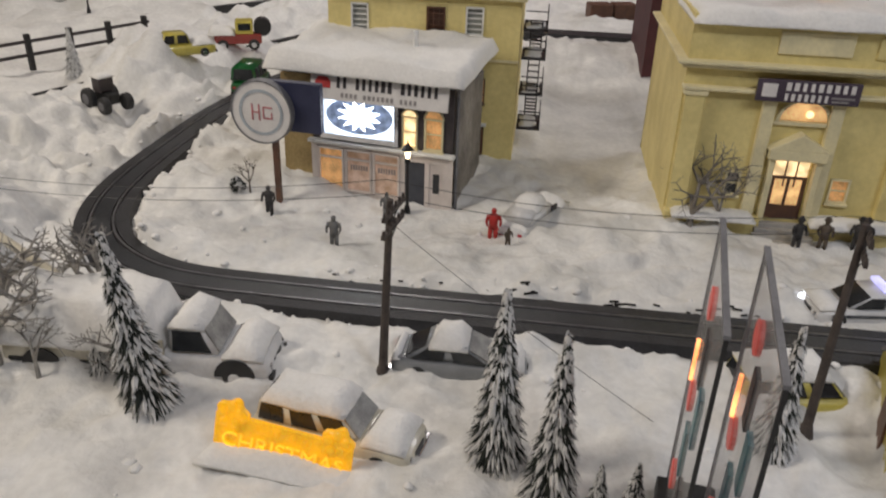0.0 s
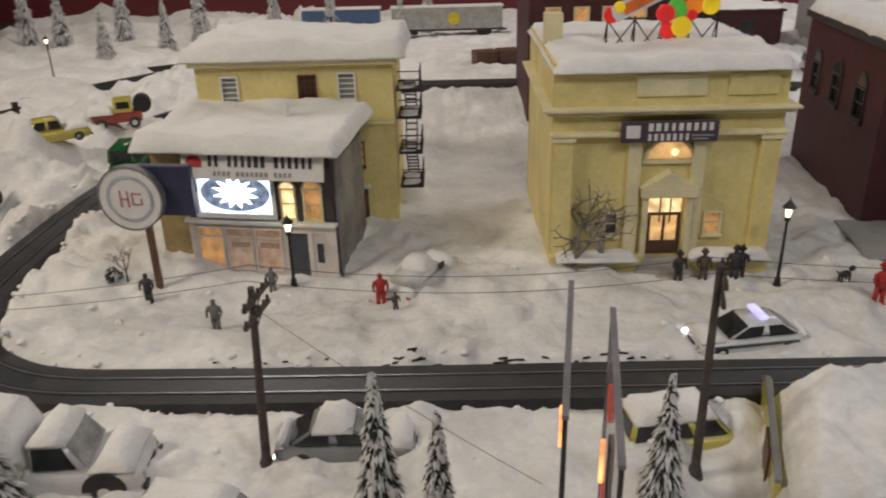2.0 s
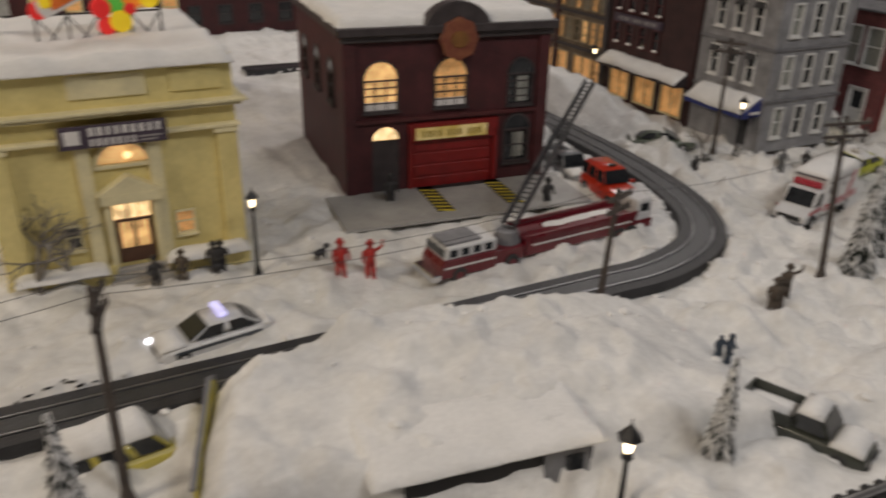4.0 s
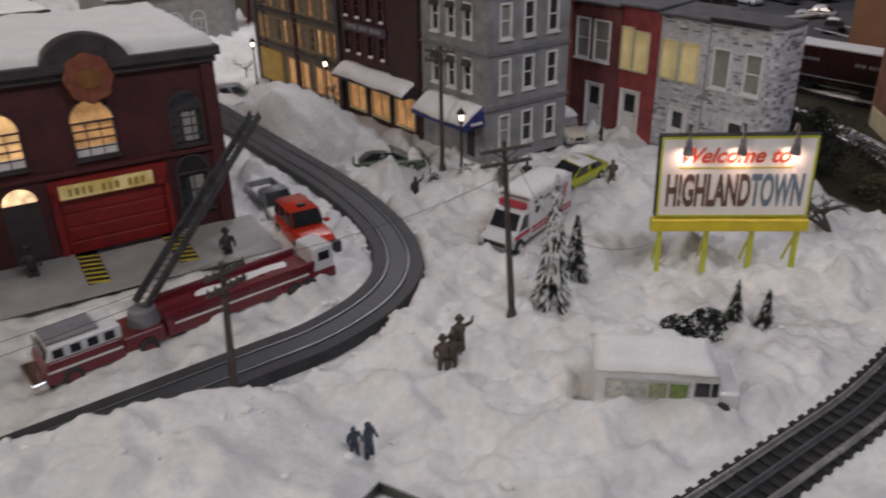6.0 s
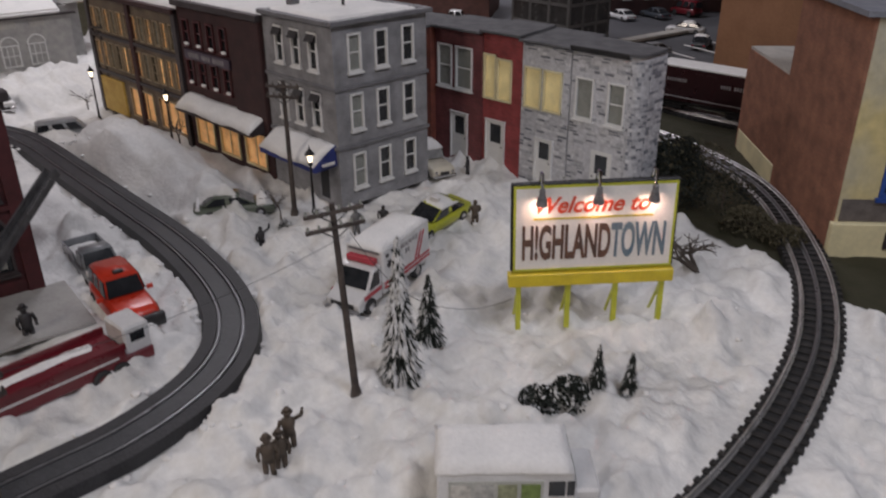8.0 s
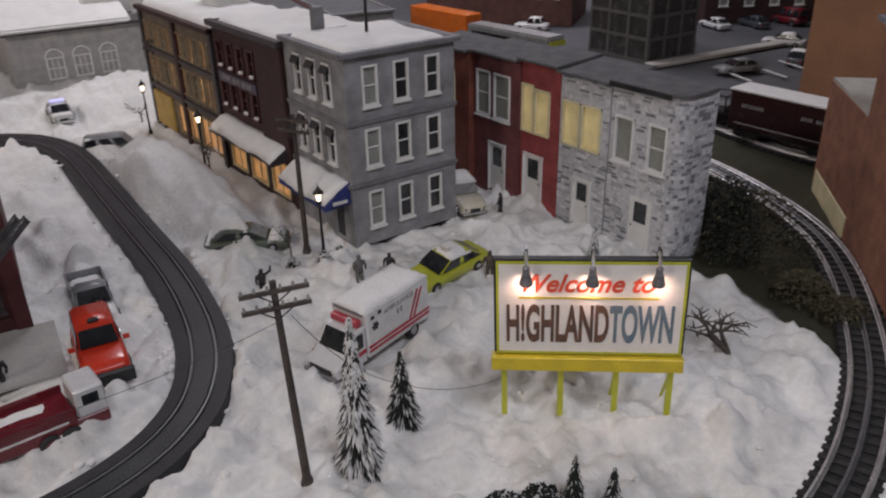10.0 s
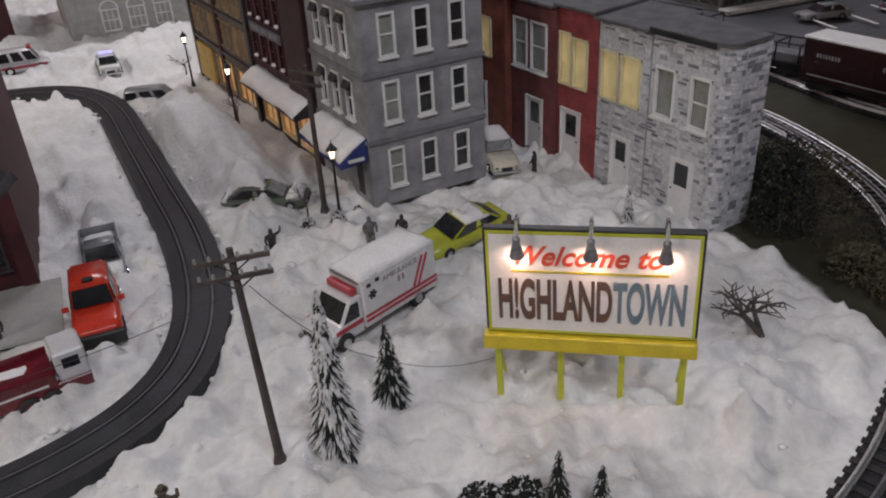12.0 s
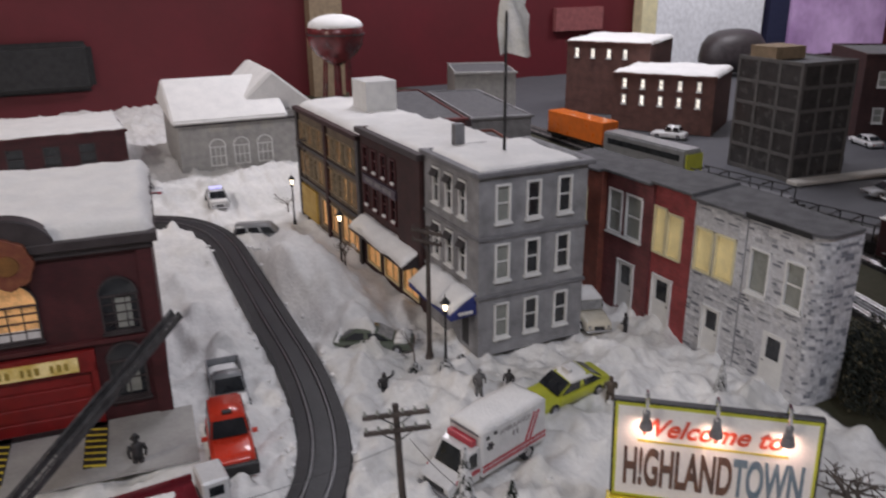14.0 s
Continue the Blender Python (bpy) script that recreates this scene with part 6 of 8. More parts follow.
def ambulance():
    t = thing("ambulance", pose(1.347, 0.769, -0.007, 0, 1.5, 195) @ Matrix.Scale(0.88, 4), "white box ambulance with red stripes, snow on its roof", "ambulance")
    W = 0.054
    box_ = part("box_body", G().box((-0.022, 0, 0.042), (0.106, W, 0.058)), P_WHITE, t, bevel=0.002)
    cab = G().prism([(0.031, 0.010), (0.078, 0.010), (0.080, 0.022), (0.060, 0.030), (0.046, 0.052), (0.031, 0.054)], -W * 0.44, W * 0.44)
    c = part("cab", cab, P_WHITE, t, bevel=0.0012)
    part("windscreen", quad_panel([(0.0603, -W * 0.40, 0.0305), (0.0603, W * 0.40, 0.0305), (0.0467, W * 0.38, 0.0515), (0.0467, -W * 0.38, 0.0515)], 0.03, 0.97, 0.05, 0.95, 0.0006), GLASS, c)
    for s in (-1, 1):
        part("side_window", G().prism([(0.036, 0.031), (0.057, 0.031), (0.046, 0.049), (0.036, 0.049)], s * W * 0.435, s * W * 0.452), GLASS, c)
        for z in (0.022, 0.0275):
            part("stripe", G().box((-0.022, s * W * 0.503, z), (0.104, 0.0008, 0.0032)), STRIPE, box_)
        part("stripe", G().box((0.050, s * W * 0.445, 0.0245), (0.036, 0.0008, 0.0050)), STRIPE, c)
        for x in (-0.058, -0.051):
            part("stripe", at(G().box((0, 0, 0), (0.0034, 0.0008, 0.036)), pose(x + 0.004, s * W * 0.503, 0.046, 0, 25 * s * -1 if s > 0 else -25, 0)), STRIPE, box_)
        for x, z in ((0.022, 0.062), (0.010, 0.064)):
            part("side_lamp", G().box((x, s * W * 0.503, z), (0.005, 0.0012, 0.004)), BLACK, box_)
        g = G()
        for k in range(3):
            at_ = pose(0.018, s * W * 0.503, 0.050, 0, 60 * k, 0)
            g.add(*[(lambda h: (h.v, h.f))(at(G().box((0, 0, 0), (0.011, 0.0008, 0.0028)), at_))][0])
        part("star_mark", g, PRINTDARK, box_)
        for x in (-0.045, 0.058):
            wheel(t, x, s * (W / 2 - 0.004), 0.0105, 0.008)
    flip = Matrix.Rotation(radians(180), 4, "Z")
    text_mesh("AMBULANCE", 0.0085, PRINTGREY, box_, Matrix.Translation((-0.022, W * 0.504, 0.060)) @ flip)
    text_mesh("AMBULANCE", 0.0085, PRINTGREY, box_, Matrix.Translation((-0.022, -W * 0.504, 0.060)))
    part("unit_number", letter_bars(-0.028, -0.016, 0.047, 0.054, 2, W * 0.504, seed=3), PRINTGREY, box_)
    part("light_bar", G().box((0.036, 0, 0.058), (0.008, 0.040, 0.008)), STRIPE, t, bevel=0.001)
    part("lamp_row", G().box((0.0315, 0, 0.067), (0.001, 0.044, 0.003)), GREYTRIM, box_)
    part("bumper", G().box((0.081, 0, 0.010), (0.004, W * 0.9, 0.007)), GREYTRIM, t, bevel=0.001)
    part("grille", G().box((0.0795, 0, 0.018), (0.002, W * 0.6, 0.006)), BLACK, t)
    part("roof_snow", snow_slab(-0.074, 0.030, -W * 0.48, W * 0.48, 0.0705, 0.005, 0.006, 0.001, 9), ROOFSNOW, t, smooth=True)


def step_van():
    ang = math.degrees(math.atan2(-0.046, 0.047))
    t = thing("delivery_van", pose(1.193, 0.452, 0.002, 0, 0, ang), "white delivery van buried in snow, food posters on its side", "van")
    W = 0.050
    b = part("body", G().prism([(-0.052, 0.004), (0.040, 0.004), (0.044, 0.020), (0.040, 0.044), (-0.052, 0.046)], -W / 2, W / 2), P_WHITE, t, bevel=0.0015)
    part("bonnet", G().box((0.050, 0, 0.016), (0.020, W * 0.9, 0.020)), P_WHITE, t, bevel=0.002)
    for s in (-1, 1):
        p = part("side_panel", G().box((-0.012, s * (W / 2 + 0.0004), 0.028), (0.064, 0.001, 0.018)), mat("grey_panel", (0.40, 0.41, 0.38), 0.5, 0, (0.5, 0.5, 0.46), 80), b)
        for k, c in enumerate(((0.62, 0.6, 0.55), (0.5, 0.5, 0.47), (0.34, 0.36, 0.22), (0.2, 0.28, 0.08))):
            part("poster", G().box((-0.036 + 0.0158 * k, s * (W / 2 + 0.0012), 0.028), (0.013, 0.0008, 0.013)), mat("poster_print", c, 0.5, 0, [q * 0.6 for q in c], 200), p)
        part("side_window", G().box((0.029, s * (W / 2 + 0.0004), 0.030), (0.011, 0.001, 0.012)), GLASS, b)
        part("side_window", G().box((0.0385, s * (W / 2 + 0.0002), 0.030), (0.005, 0.001, 0.012)), GLASS, b)
        part("lettering", letter_bars(0.022, 0.036, 0.013, 0.018, 4, s * (W / 2 + 0.0004), seed=6), PRINTDARK, b)
        for x in (-0.034, 0.044):
            wheel(t, x, s * (W / 2 - 0.003), 0.009)
    part("windscreen", quad_panel([(0.0435, -W * 0.42, 0.024), (0.0435, W * 0.42, 0.024), (0.0408, W * 0.42, 0.042), (0.0408, -W * 0.42, 0.042)], 0.02, 0.98, 0.02, 0.95), GREYGLASS, b)
    part("roof_snow", snow_slab(-0.052, 0.040, -W / 2, W / 2, 0.0445, 0.006, 0.006, 0.001, 3), ROOFSNOW, t, smooth=True)


def fire_engine():
    t = thing("ladder_truck", T(0.806, 0.804, -0.003, 3) @ Matrix.Scale(0.96, 4), "dark red ladder fire truck with white cab roof, ladder raised", "fire truck")
    W = 0.046
    c = part("cab", G().prism([(0.0, 0.008), (0.070, 0.008), (0.070, 0.030), (0.004, 0.030), (0.0, 0.022)], -W / 2, W / 2), P_FIRE, t, bevel=0.0012)
    part("cab_top", G().prism([(0.003, 0.030), (0.070, 0.030), (0.070, 0.044), (0.008, 0.044)], -W * 0.48, W * 0.48), P_WHITE, t, bevel=0.0012)
    for s in (-1, 1):
        for k in range(4):
            part("side_window", G().box((0.014 + 0.015 * k, s * W * 0.484, 0.037), (0.009, 0.001, 0.008)), GLASS, c)
        part("gold_stripe", G().box((0.035, s * (W / 2 + 0.0003), 0.021), (0.066, 0.0008, 0.002)), SIGNWHITE, c)
    part("windscreen", G().box((0.0035, 0, 0.037), (0.001, W * 0.8, 0.009)), GLASS, c)
    part("bumper", G().box((-0.006, 0, 0.010), (0.012, W * 0.96, 0.008)), CHROME, t, bevel=0.001)
    part("roof_hatch", G().box((0.03, 0, 0.045), (0.045, W * 0.7, 0.003)), GREYTRIM, t)
    part("turntable_deck", G().box((0.090, 0, 0.018), (0.040, W * 0.9, 0.016)), P_FIRE, t, bevel=0.001)
    part("turntable", G().tube((0.098, 0, 0.026), (0.098, 0, 0.040), 0.016, 0.013, 14), GREYTRIM, t)
    tr = part("trailer", G().box((0.195, 0, 0.021), (0.165, W * 0.92, 0.020)), P_FIRE, t, bevel=0.001)
    part("trailer_rail", G().box((0.195, W * 0.47, 0.034), (0.165, 0.003, 0.006)).box((0.195, -W * 0.47, 0.034), (0.165, 0.003, 0.006)), P_FIRE, tr)
    part("trailer_snow", snow_slab(0.150, 0.262, -W * 0.12, W * 0.40, 0.029, 0.006, 0.006, 0.0, 2), ROOFSNOW, t, smooth=True)
    part("locker_stripe", G().box((0.195, -W * 0.465, 0.024), (0.150, 0.001, 0.002)).box((0.195, W * 0.465, 0.024), (0.150, 0.001, 0.002)), SIGNWHITE, tr)
    part("rear_cab", G().box((0.292, 0, 0.034), (0.026, W * 0.8, 0.030)), P_WHITE, t, bevel=0.002)
    part("rear_cab_base", G().box((0.290, 0, 0.016), (0.030, W * 0.9, 0.012)), P_FIRE, t, bevel=0.001)
    part("rear_window", G().box((0.3055, 0, 0.038), (0.001, W * 0.6, 0.010)).box((0.292, -W * 0.403, 0.038), (0.014, 0.001, 0.010)).box((0.292, W * 0.403, 0.038), (0.014, 0.001, 0.010)), GLASS, t)
    for x in (0.022, 0.092, 0.252, 0.270):
        for s in (-1, 1):
            wheel(t, x, s * (W / 2 - 0.002), 0.0095, 0.007, rim=P_FIRE)
    # raised ladder
    base = Vector((0.100, 0.0, 0.042))
    tip = t.matrix_world.inverted() @ Vector((1.090, 0.933, 0.152))
    d = (tip - base).normalized()
    side = d.cross(Vector((0, 0, 1))).normalized()
    upv = side.cross(d)
    for name_, a, b, wd in (("ladder_base_section", 0.0, 0.64, 0.0075), ("ladder_fly_section", 0.35, 1.0, 0.0055)):
        g = G()
        p, q = base + (tip - base) * a, base + (tip - base) * b
        n = int((q - p).length / 0.008)
        for s in (-1, 1):
            for k in (0, 1):
                g.tube(p + side * wd * s + upv * 0.008 * k, q + side * wd * s + upv * 0.008 * k, 0.0011, n=5)
            for i in range(n):
                u, v = p + (q - p) * (i / n), p + (q - p) * ((i + 1) / n)
                g.tube(u + side * wd * s, v + side * wd * s + upv * 0.008, 0.0006, n=4)
        for i in range(n + 1):
            u = p + (q - p) * (i / n)
            g.tube(u - side * wd, u + side * wd, 0.0008, n=4)
        ladder = part(name_, g, LADDER, t, "dark grey lattice ladder")
        for s in (-1, 1):
            a4 = [p + side * (wd + 0.0004) * s, q + side * (wd + 0.0004) * s]
            part("side_plate", G().add([a4[0] + upv * 0.001, a4[1] + upv * 0.001, a4[1] + upv * 0.006, a4[0] + upv * 0.006] + [v - side * 0.0006 * s for v in (a4[0] + upv * 0.001, a4[1] + upv * 0.001, a4[1] + upv * 0.006, a4[0] + upv * 0.006)], [(0, 1, 2, 3), (7, 6, 5, 4), (0, 4, 5, 1), (3, 2, 6, 7), (0, 3, 7, 4), (1, 5, 6, 2)]), LADDER, ladder)


ambulance()
step_van()
fire_engine()
t = car("old_pickup", pose(0.958, 0.450, gz(0.958, 0.450) - 0.008, 0, 0, -68) @ Matrix.Scale(0.90, 4), "pickup", P_OLIVE, "old dark green pickup truck with snow on its cab", "truck", ("roof", "bonnet"), deep=2.0)
pickup_bed(t, P_OLIVE)


def tractor():
    t = thing("tractor", put(-0.335, 1.135, -30, 0.002), "dark dirty tractor with big tyres in the snow", "tractor")
    part("chassis", G().box((0, 0, 0.018), (0.040, 0.014, 0.014)), BLACK, t, bevel=0.001)
    part("cab", G().box((-0.006, 0, 0.036), (0.020, 0.022, 0.022)), DARKTRIM, t, bevel=0.0015)
    part("roof_snow", snow_slab(-0.017, 0.005, -0.011, 0.011, 0.047, 0.003, 0.004, 0.001, 1), ROOFSNOW, t, smooth=True)
    for x, r in ((-0.018, 0.015), (0.02, 0.012)):
        for y in (-1, 1):
            wheel(t, x, y * 0.017, r, 0.010, rim=GREYTRIM)


def loader():
    t = thing("snow_plough", put(-0.30, 1.55, 20, 0.004), "red and yellow plough truck half buried in snow", "truck")
    part("body", G().box((0, 0, 0.020), (0.085, 0.036, 0.018)), paint("faded_red", (0.30, 0.05, 0.04)), t, bevel=0.002)
    part("cab", G().box((0.012, 0, 0.040), (0.032, 0.034, 0.024)), P_YELLOW, t, bevel=0.002)
    part("window", G().box((0.012, -0.0174, 0.042), (0.022, 0.001, 0.012)), GLASS, t)
    part("drum", G().tube((0.045, -0.012, 0.040), (0.045, 0.012, 0.040), 0.016, n=14), BLACK, t)
    for x in (-0.028, 0.028):
        for y in (-1, 1):
            wheel(t, x, y * 0.017, 0.010, 0.008)
    part("load_snow", snow_slab(-0.05, -0.008, -0.02, 0.02, 0.030, 0.012, 0.006, 0.003, 7), ROOFSNOW, t, smooth=True)


tractor()
loader()

# ---- poles, lamps and wires ----


def utility_pole(x, y, h, rz, lean=(0, 0), arms=2, arm=0.044, snow=False, drop=0.0):
    t = thing("utility_pole", pose(x, y, gz(x, y) - 0.004 - drop, lean[0], lean[1], rz), "brown wooden model utility pole with crossarms and insulators", "utility pole", "poles along the street")
    part("post", G().tube((0, 0, 0), (0, 0, h), 0.0036, 0.0024, 10), POLE, t)
    part("foot", G().tube((0, 0, 0), (0, 0, 0.010), 0.0065, 0.004, 10), POLE, t)
    for k in range(arms):
        z = h - 0.007 - 0.013 * k
        a = part("crossarm", G().box((0, -0.003, z), (arm, 0.0028, 0.0032)), POLE, t)
        part("brace", G().tube((-arm * 0.28, -0.003, z), (0, -0.002, z - 0.010), 0.0006, n=4).tube((arm * 0.28, -0.003, z), (0, -0.002, z - 0.010), 0.0006, n=4), IRON, t)
        for i in range(6):
            xx = arm * (-0.46 + 0.184 * i)
            part("insulator", G().tube((xx, -0.003, z + 0.0014), (xx, -0.003, z + 0.0050), 0.0014, 0.0009, 6), GREYGLASS if snow else POLE, a)
    return t


utility_pole(0.160, 0.622, 0.150, 82, (2, 1), drop=0.0)
t = utility_pole(0.474, 0.606, 0.166, 75, (0, 3))
utility_pole(0.925, 0.672, 0.135, 20, (2, 2), arm=0.040)
utility_pole(1.201, 0.634, 0.182, -18, (-4, -2), arm=0.050, snow=True)
utility_pole(1.400, 1.005, 0.182, -60, (0, 0), arm=0.044)
utility_pole(1.452, 1.66, 0.175, -60, (0, 0), arm=0.040)


def wire(pts, r=0.00028, sag=0.010, name="overhead_wire"):
    g = G()
    for a, b in zip(pts, pts[1:]):
        a, b = Vector(a), Vector(b)
        last = a
        for i in range(1, 13):
            k = i / 12
            p = a.lerp(b, k) - Vector((0, 0, sag * 4 * k * (1 - k)))
            g.tube(last, p, r, n=4, cap=False)
            last = p
    return tagged(part(name, g, IRON), "thin dark sagging wire between the poles", "wire")


wire([(-0.25, 0.70, 0.10), (0.155, 0.664, 0.138), (0.476, 0.635, 0.150), (0.93, 0.69, 0.118)], sag=0.012)
wire([(-0.25, 0.68, 0.10), (0.155, 0.650, 0.132), (0.476, 0.622, 0.144), (0.93, 0.685, 0.112)], sag=0.012)
wire([(0.162, 0.64, 0.115), (0.36, 0.575, 0.010)], sag=0.004)
wire([(1.196, 0.63, 0.150), (0.93, 0.685, 0.118)], sag=0.012)
wire([(1.203, 0.632, 0.150), (1.288, 0.640, 0.050), (1.384, 0.612, 0.026)], sag=0.010)


def street_lamp(x, y, h=0.092, dz=0.0, label="black iron model street lamp with a lit lantern"):
    t = thing("street_lamp", T(x, y, gz(x, y) - 0.003 + dz), label, "street lamp", "lamps along the street")
    part("post", G().tube((0, 0, 0), (0, 0, h - 0.016), 0.0022, 0.0013, 8), IRON, t)
    part("base", G().tube((0, 0, 0), (0, 0, 0.012), 0.0048, 0.0028, 8), IRON, t)
    part("collar", G().tube((0, 0, h - 0.018), (0, 0, h - 0.015), 0.0034, 0.0026, 8), IRON, t)
    ln = part("lantern", G().tube((0, 0, h - 0.014), (0, 0, h - 0.005), 0.0020, 0.0036, 6), BULB, t, "glowing lantern glass")
    part("cap", G().tube((0, 0, h - 0.004), (0, 0, h + 0.004), 0.0072, 0.0010, 6), IRON, ln)
    part("lantern_frame", G().tube((0, 0, h - 0.0052), (0, 0, h - 0.0038), 0.0046, 0.0074, 6).tube((0, 0, h - 0.0150), (0, 0, h - 0.0136), 0.0028, 0.0024, 6), IRON, ln)
    part("finial", G().tube((0, 0, h + 0.004), (0, 0, h + 0.008), 0.0008, 0.0004, 6), IRON, ln)
    return t


street_lamp(0.642, 0.892, 0.094)
street_lamp(0.126, 0.930, 0.082, 0.0)
street_lamp(1.402, 0.963, 0.090)
street_lamp(1.400, 1.330, 0.094)
street_lamp(1.420, 1.660, 0.100)
t = street_lamp(0.776, 0.448, 0.068, 0.0, "black iron model street lamp before the snowed-in house")
t.scale = (1.22, 1.22, 1.22)

# ---- billboard ----


def billboard():
    t = thing("billboard", pose(1.3715, 0.6045, 0.0135, 0, -1.2, -42.4), "lit welcome billboard in a black frame on yellow legs", "billboard")
    w = 0.155
    part("panel", G().box((w / 2, 0.001, 0.095), (w, 0.007, 0.088)), BLACK, t, bevel=0.0008)
    part("inner_frame", G().wall(w - 0.004, 0.086, 0.0012, [(0.0022, 0.0022, w - 0.0062, 0.0838)], Matrix.Translation((0.002, -0.0036, 0.051))), LIME, t)
    part("face", G().box((w / 2, -0.0028, 0.094), (w - 0.008, 0.0012, 0.082)), mat("billboard_white", (0.82, 0.79, 0.75), 0.5, 0, (0.77, 0.74, 0.70), 40, 0, 1, 0.04), t)
    m = lambda x, z: Matrix.Translation((x, -0.0038, z))
    red = mat("coral_red_print", (0.75, 0.10, 0.05), 0.5)
    text_mesh("Welcome to", 0.022, red, t, m(w * 0.47, 0.1170), width=w * 0.68, shear=0.35, bold=0.0004)
    part("underline", G().box((w * 0.49, -0.0038, 0.1045), (w * 0.72, 0.0006, 0.0014)), YELLOWPAINT, t)
    text_mesh("H!GHLAND", 0.047, mat("brown_print", (0.085, 0.055, 0.045), 0.5, 0, (0.16, 0.08, 0.05), 60), t, m(w * 0.333, 0.0785), width=w * 0.535, bold=0.0014)
    text_mesh("TOWN", 0.047, mat("slate_blue_print", (0.11, 0.17, 0.22), 0.5, 0, (0.17, 0.22, 0.26), 60), t, m(w * 0.772, 0.0785), width=w * 0.330, bold=0.0014)
    part("beam", G().box((w / 2 - 0.001, -0.002, 0.0425), (w + 0.003, 0.012, 0.013)), YELLOWPAINT, t, bevel=0.0008)
    for x in (0.008, 0.056, 0.102, 0.147):
        part("leg", G().box((x, 0.0, 0.011), (0.0048, 0.0048, 0.050)), LIME, t)
        part("back_strut", G().tube((x, 0.002, 0.030), (x, 0.030, -0.014), 0.0016, n=6), LIME, t)
    for x in (0.026, 0.0775, 0.128):
        l = part("lamp", G().tube((x, -0.015, 0.1365), (x, -0.0145, 0.1310), 0.0026, 0.0030, 12).tube((x, -0.0145, 0.1310), (x, -0.0125, 0.1225), 0.0034, 0.0056, 12).ball((x, -0.015, 0.1365), 0.003, n=8, k=5), LAMPMETAL, t)
        part("lamp_arm", G().tube((x, 0.001, 0.138), (x, -0.006, 0.151), 0.0011, n=6).tube((x, -0.006, 0.151), (x, -0.0135, 0.152), 0.0012, n=6).tube((x, -0.0135, 0.152), (x, -0.015, 0.136), 0.0014, n=6), CHROME, l)
        part("lamp_mouth", G().tube((x, -0.0128, 0.1238), (x, -0.0124, 0.1218), 0.0046, 0.0048, 12), BULB, l)
        d = bpy.data.lights.new("billboard_lamp", "SPOT")
        d.energy, d.color, d.spot_size, d.spot_blend, d.shadow_soft_size = 0.050, (1.0, 0.66, 0.52), radians(165), 0.8, 0.005
        o = new("billboard_lamp", d)
        o.matrix_world = t.matrix_world @ look((x, -0.0122, 0.1208), (x, 0.010, 0.106))


billboard()


def glow_sign():
    t = thing("christmas_sign", pose(0.118, 0.508, 0.012, -18, 4, -2), "glowing amber acrylic Christmas sign standing in the snow", "sign")
    amber = mat("amber_acrylic", (0.95, 0.55, 0.03), 0.15, 0, (0.55, 0.22, 0.005), 150, 0.9, 260, 0.3, emit=(1.0, 0.46, 0.012), power=0.55)
    plate = [(-0.047, -0.007), (0.046, -0.013), (0.046, 0.009), (-0.047, 0.0155)]
    p = part("plate", G().prism(plate, -0.002, 0.002), amber, t, bevel=0.001)
    for x, z in ((-0.036, 0.0145), (0.035, 0.0085)):
        lobes = [(x + (0.0105 + 0.0014 * math.cos(5 * 2 * math.pi * k / 40)) * math.cos(2 * math.pi * k / 40), z + (0.0100 + 0.0014 * math.cos(5 * 2 * math.pi * k / 40)) * math.sin(2 * math.pi * k / 40)) for k in range(40)]
        o = part("rosette", G().prism(lobes, -0.0032, 0.0022), amber, p, "moulded amber rosette", bevel=0.0009)
        for k in range(5):
            a = 2 * math.pi * k / 5 + 0.3
            part("petal", G().ball((x + 0.0058 * math.cos(a), -0.0034, z + 0.0056 * math.sin(a)), 0.0034, (1, 0.35, 1), 10, 6), amber, o, smooth=True)
    part("small_relief", at(letter_bars(-0.022, 0.020, 0.004, 0.0092, 11, -0.0022, gaps=(5,), seed=12), Matrix.Rotation(radians(4), 4, "Y")), amber, p)
    text_mesh("CHRISTMAS", 0.0135, mat("bright_amber_relief", (1.0, 0.62, 0.05), 0.12, 0, (0.80, 0.36, 0.01), 220, emit=(1.0, 0.56, 0.03), power=0.75), p, Matrix.Translation((0.0, -0.0022, -0.0045)) @ Matrix.Rotation(radians(4), 4, "Y"), extrude=0.0012, width=0.082)
    part("snow_foot", snow_slab(-0.05, 0.05, -0.012, 0.012, -0.016, 0.012, 0.006, 0.003, 3), ROOFSNOW, t, smooth=True)


glow_sign()


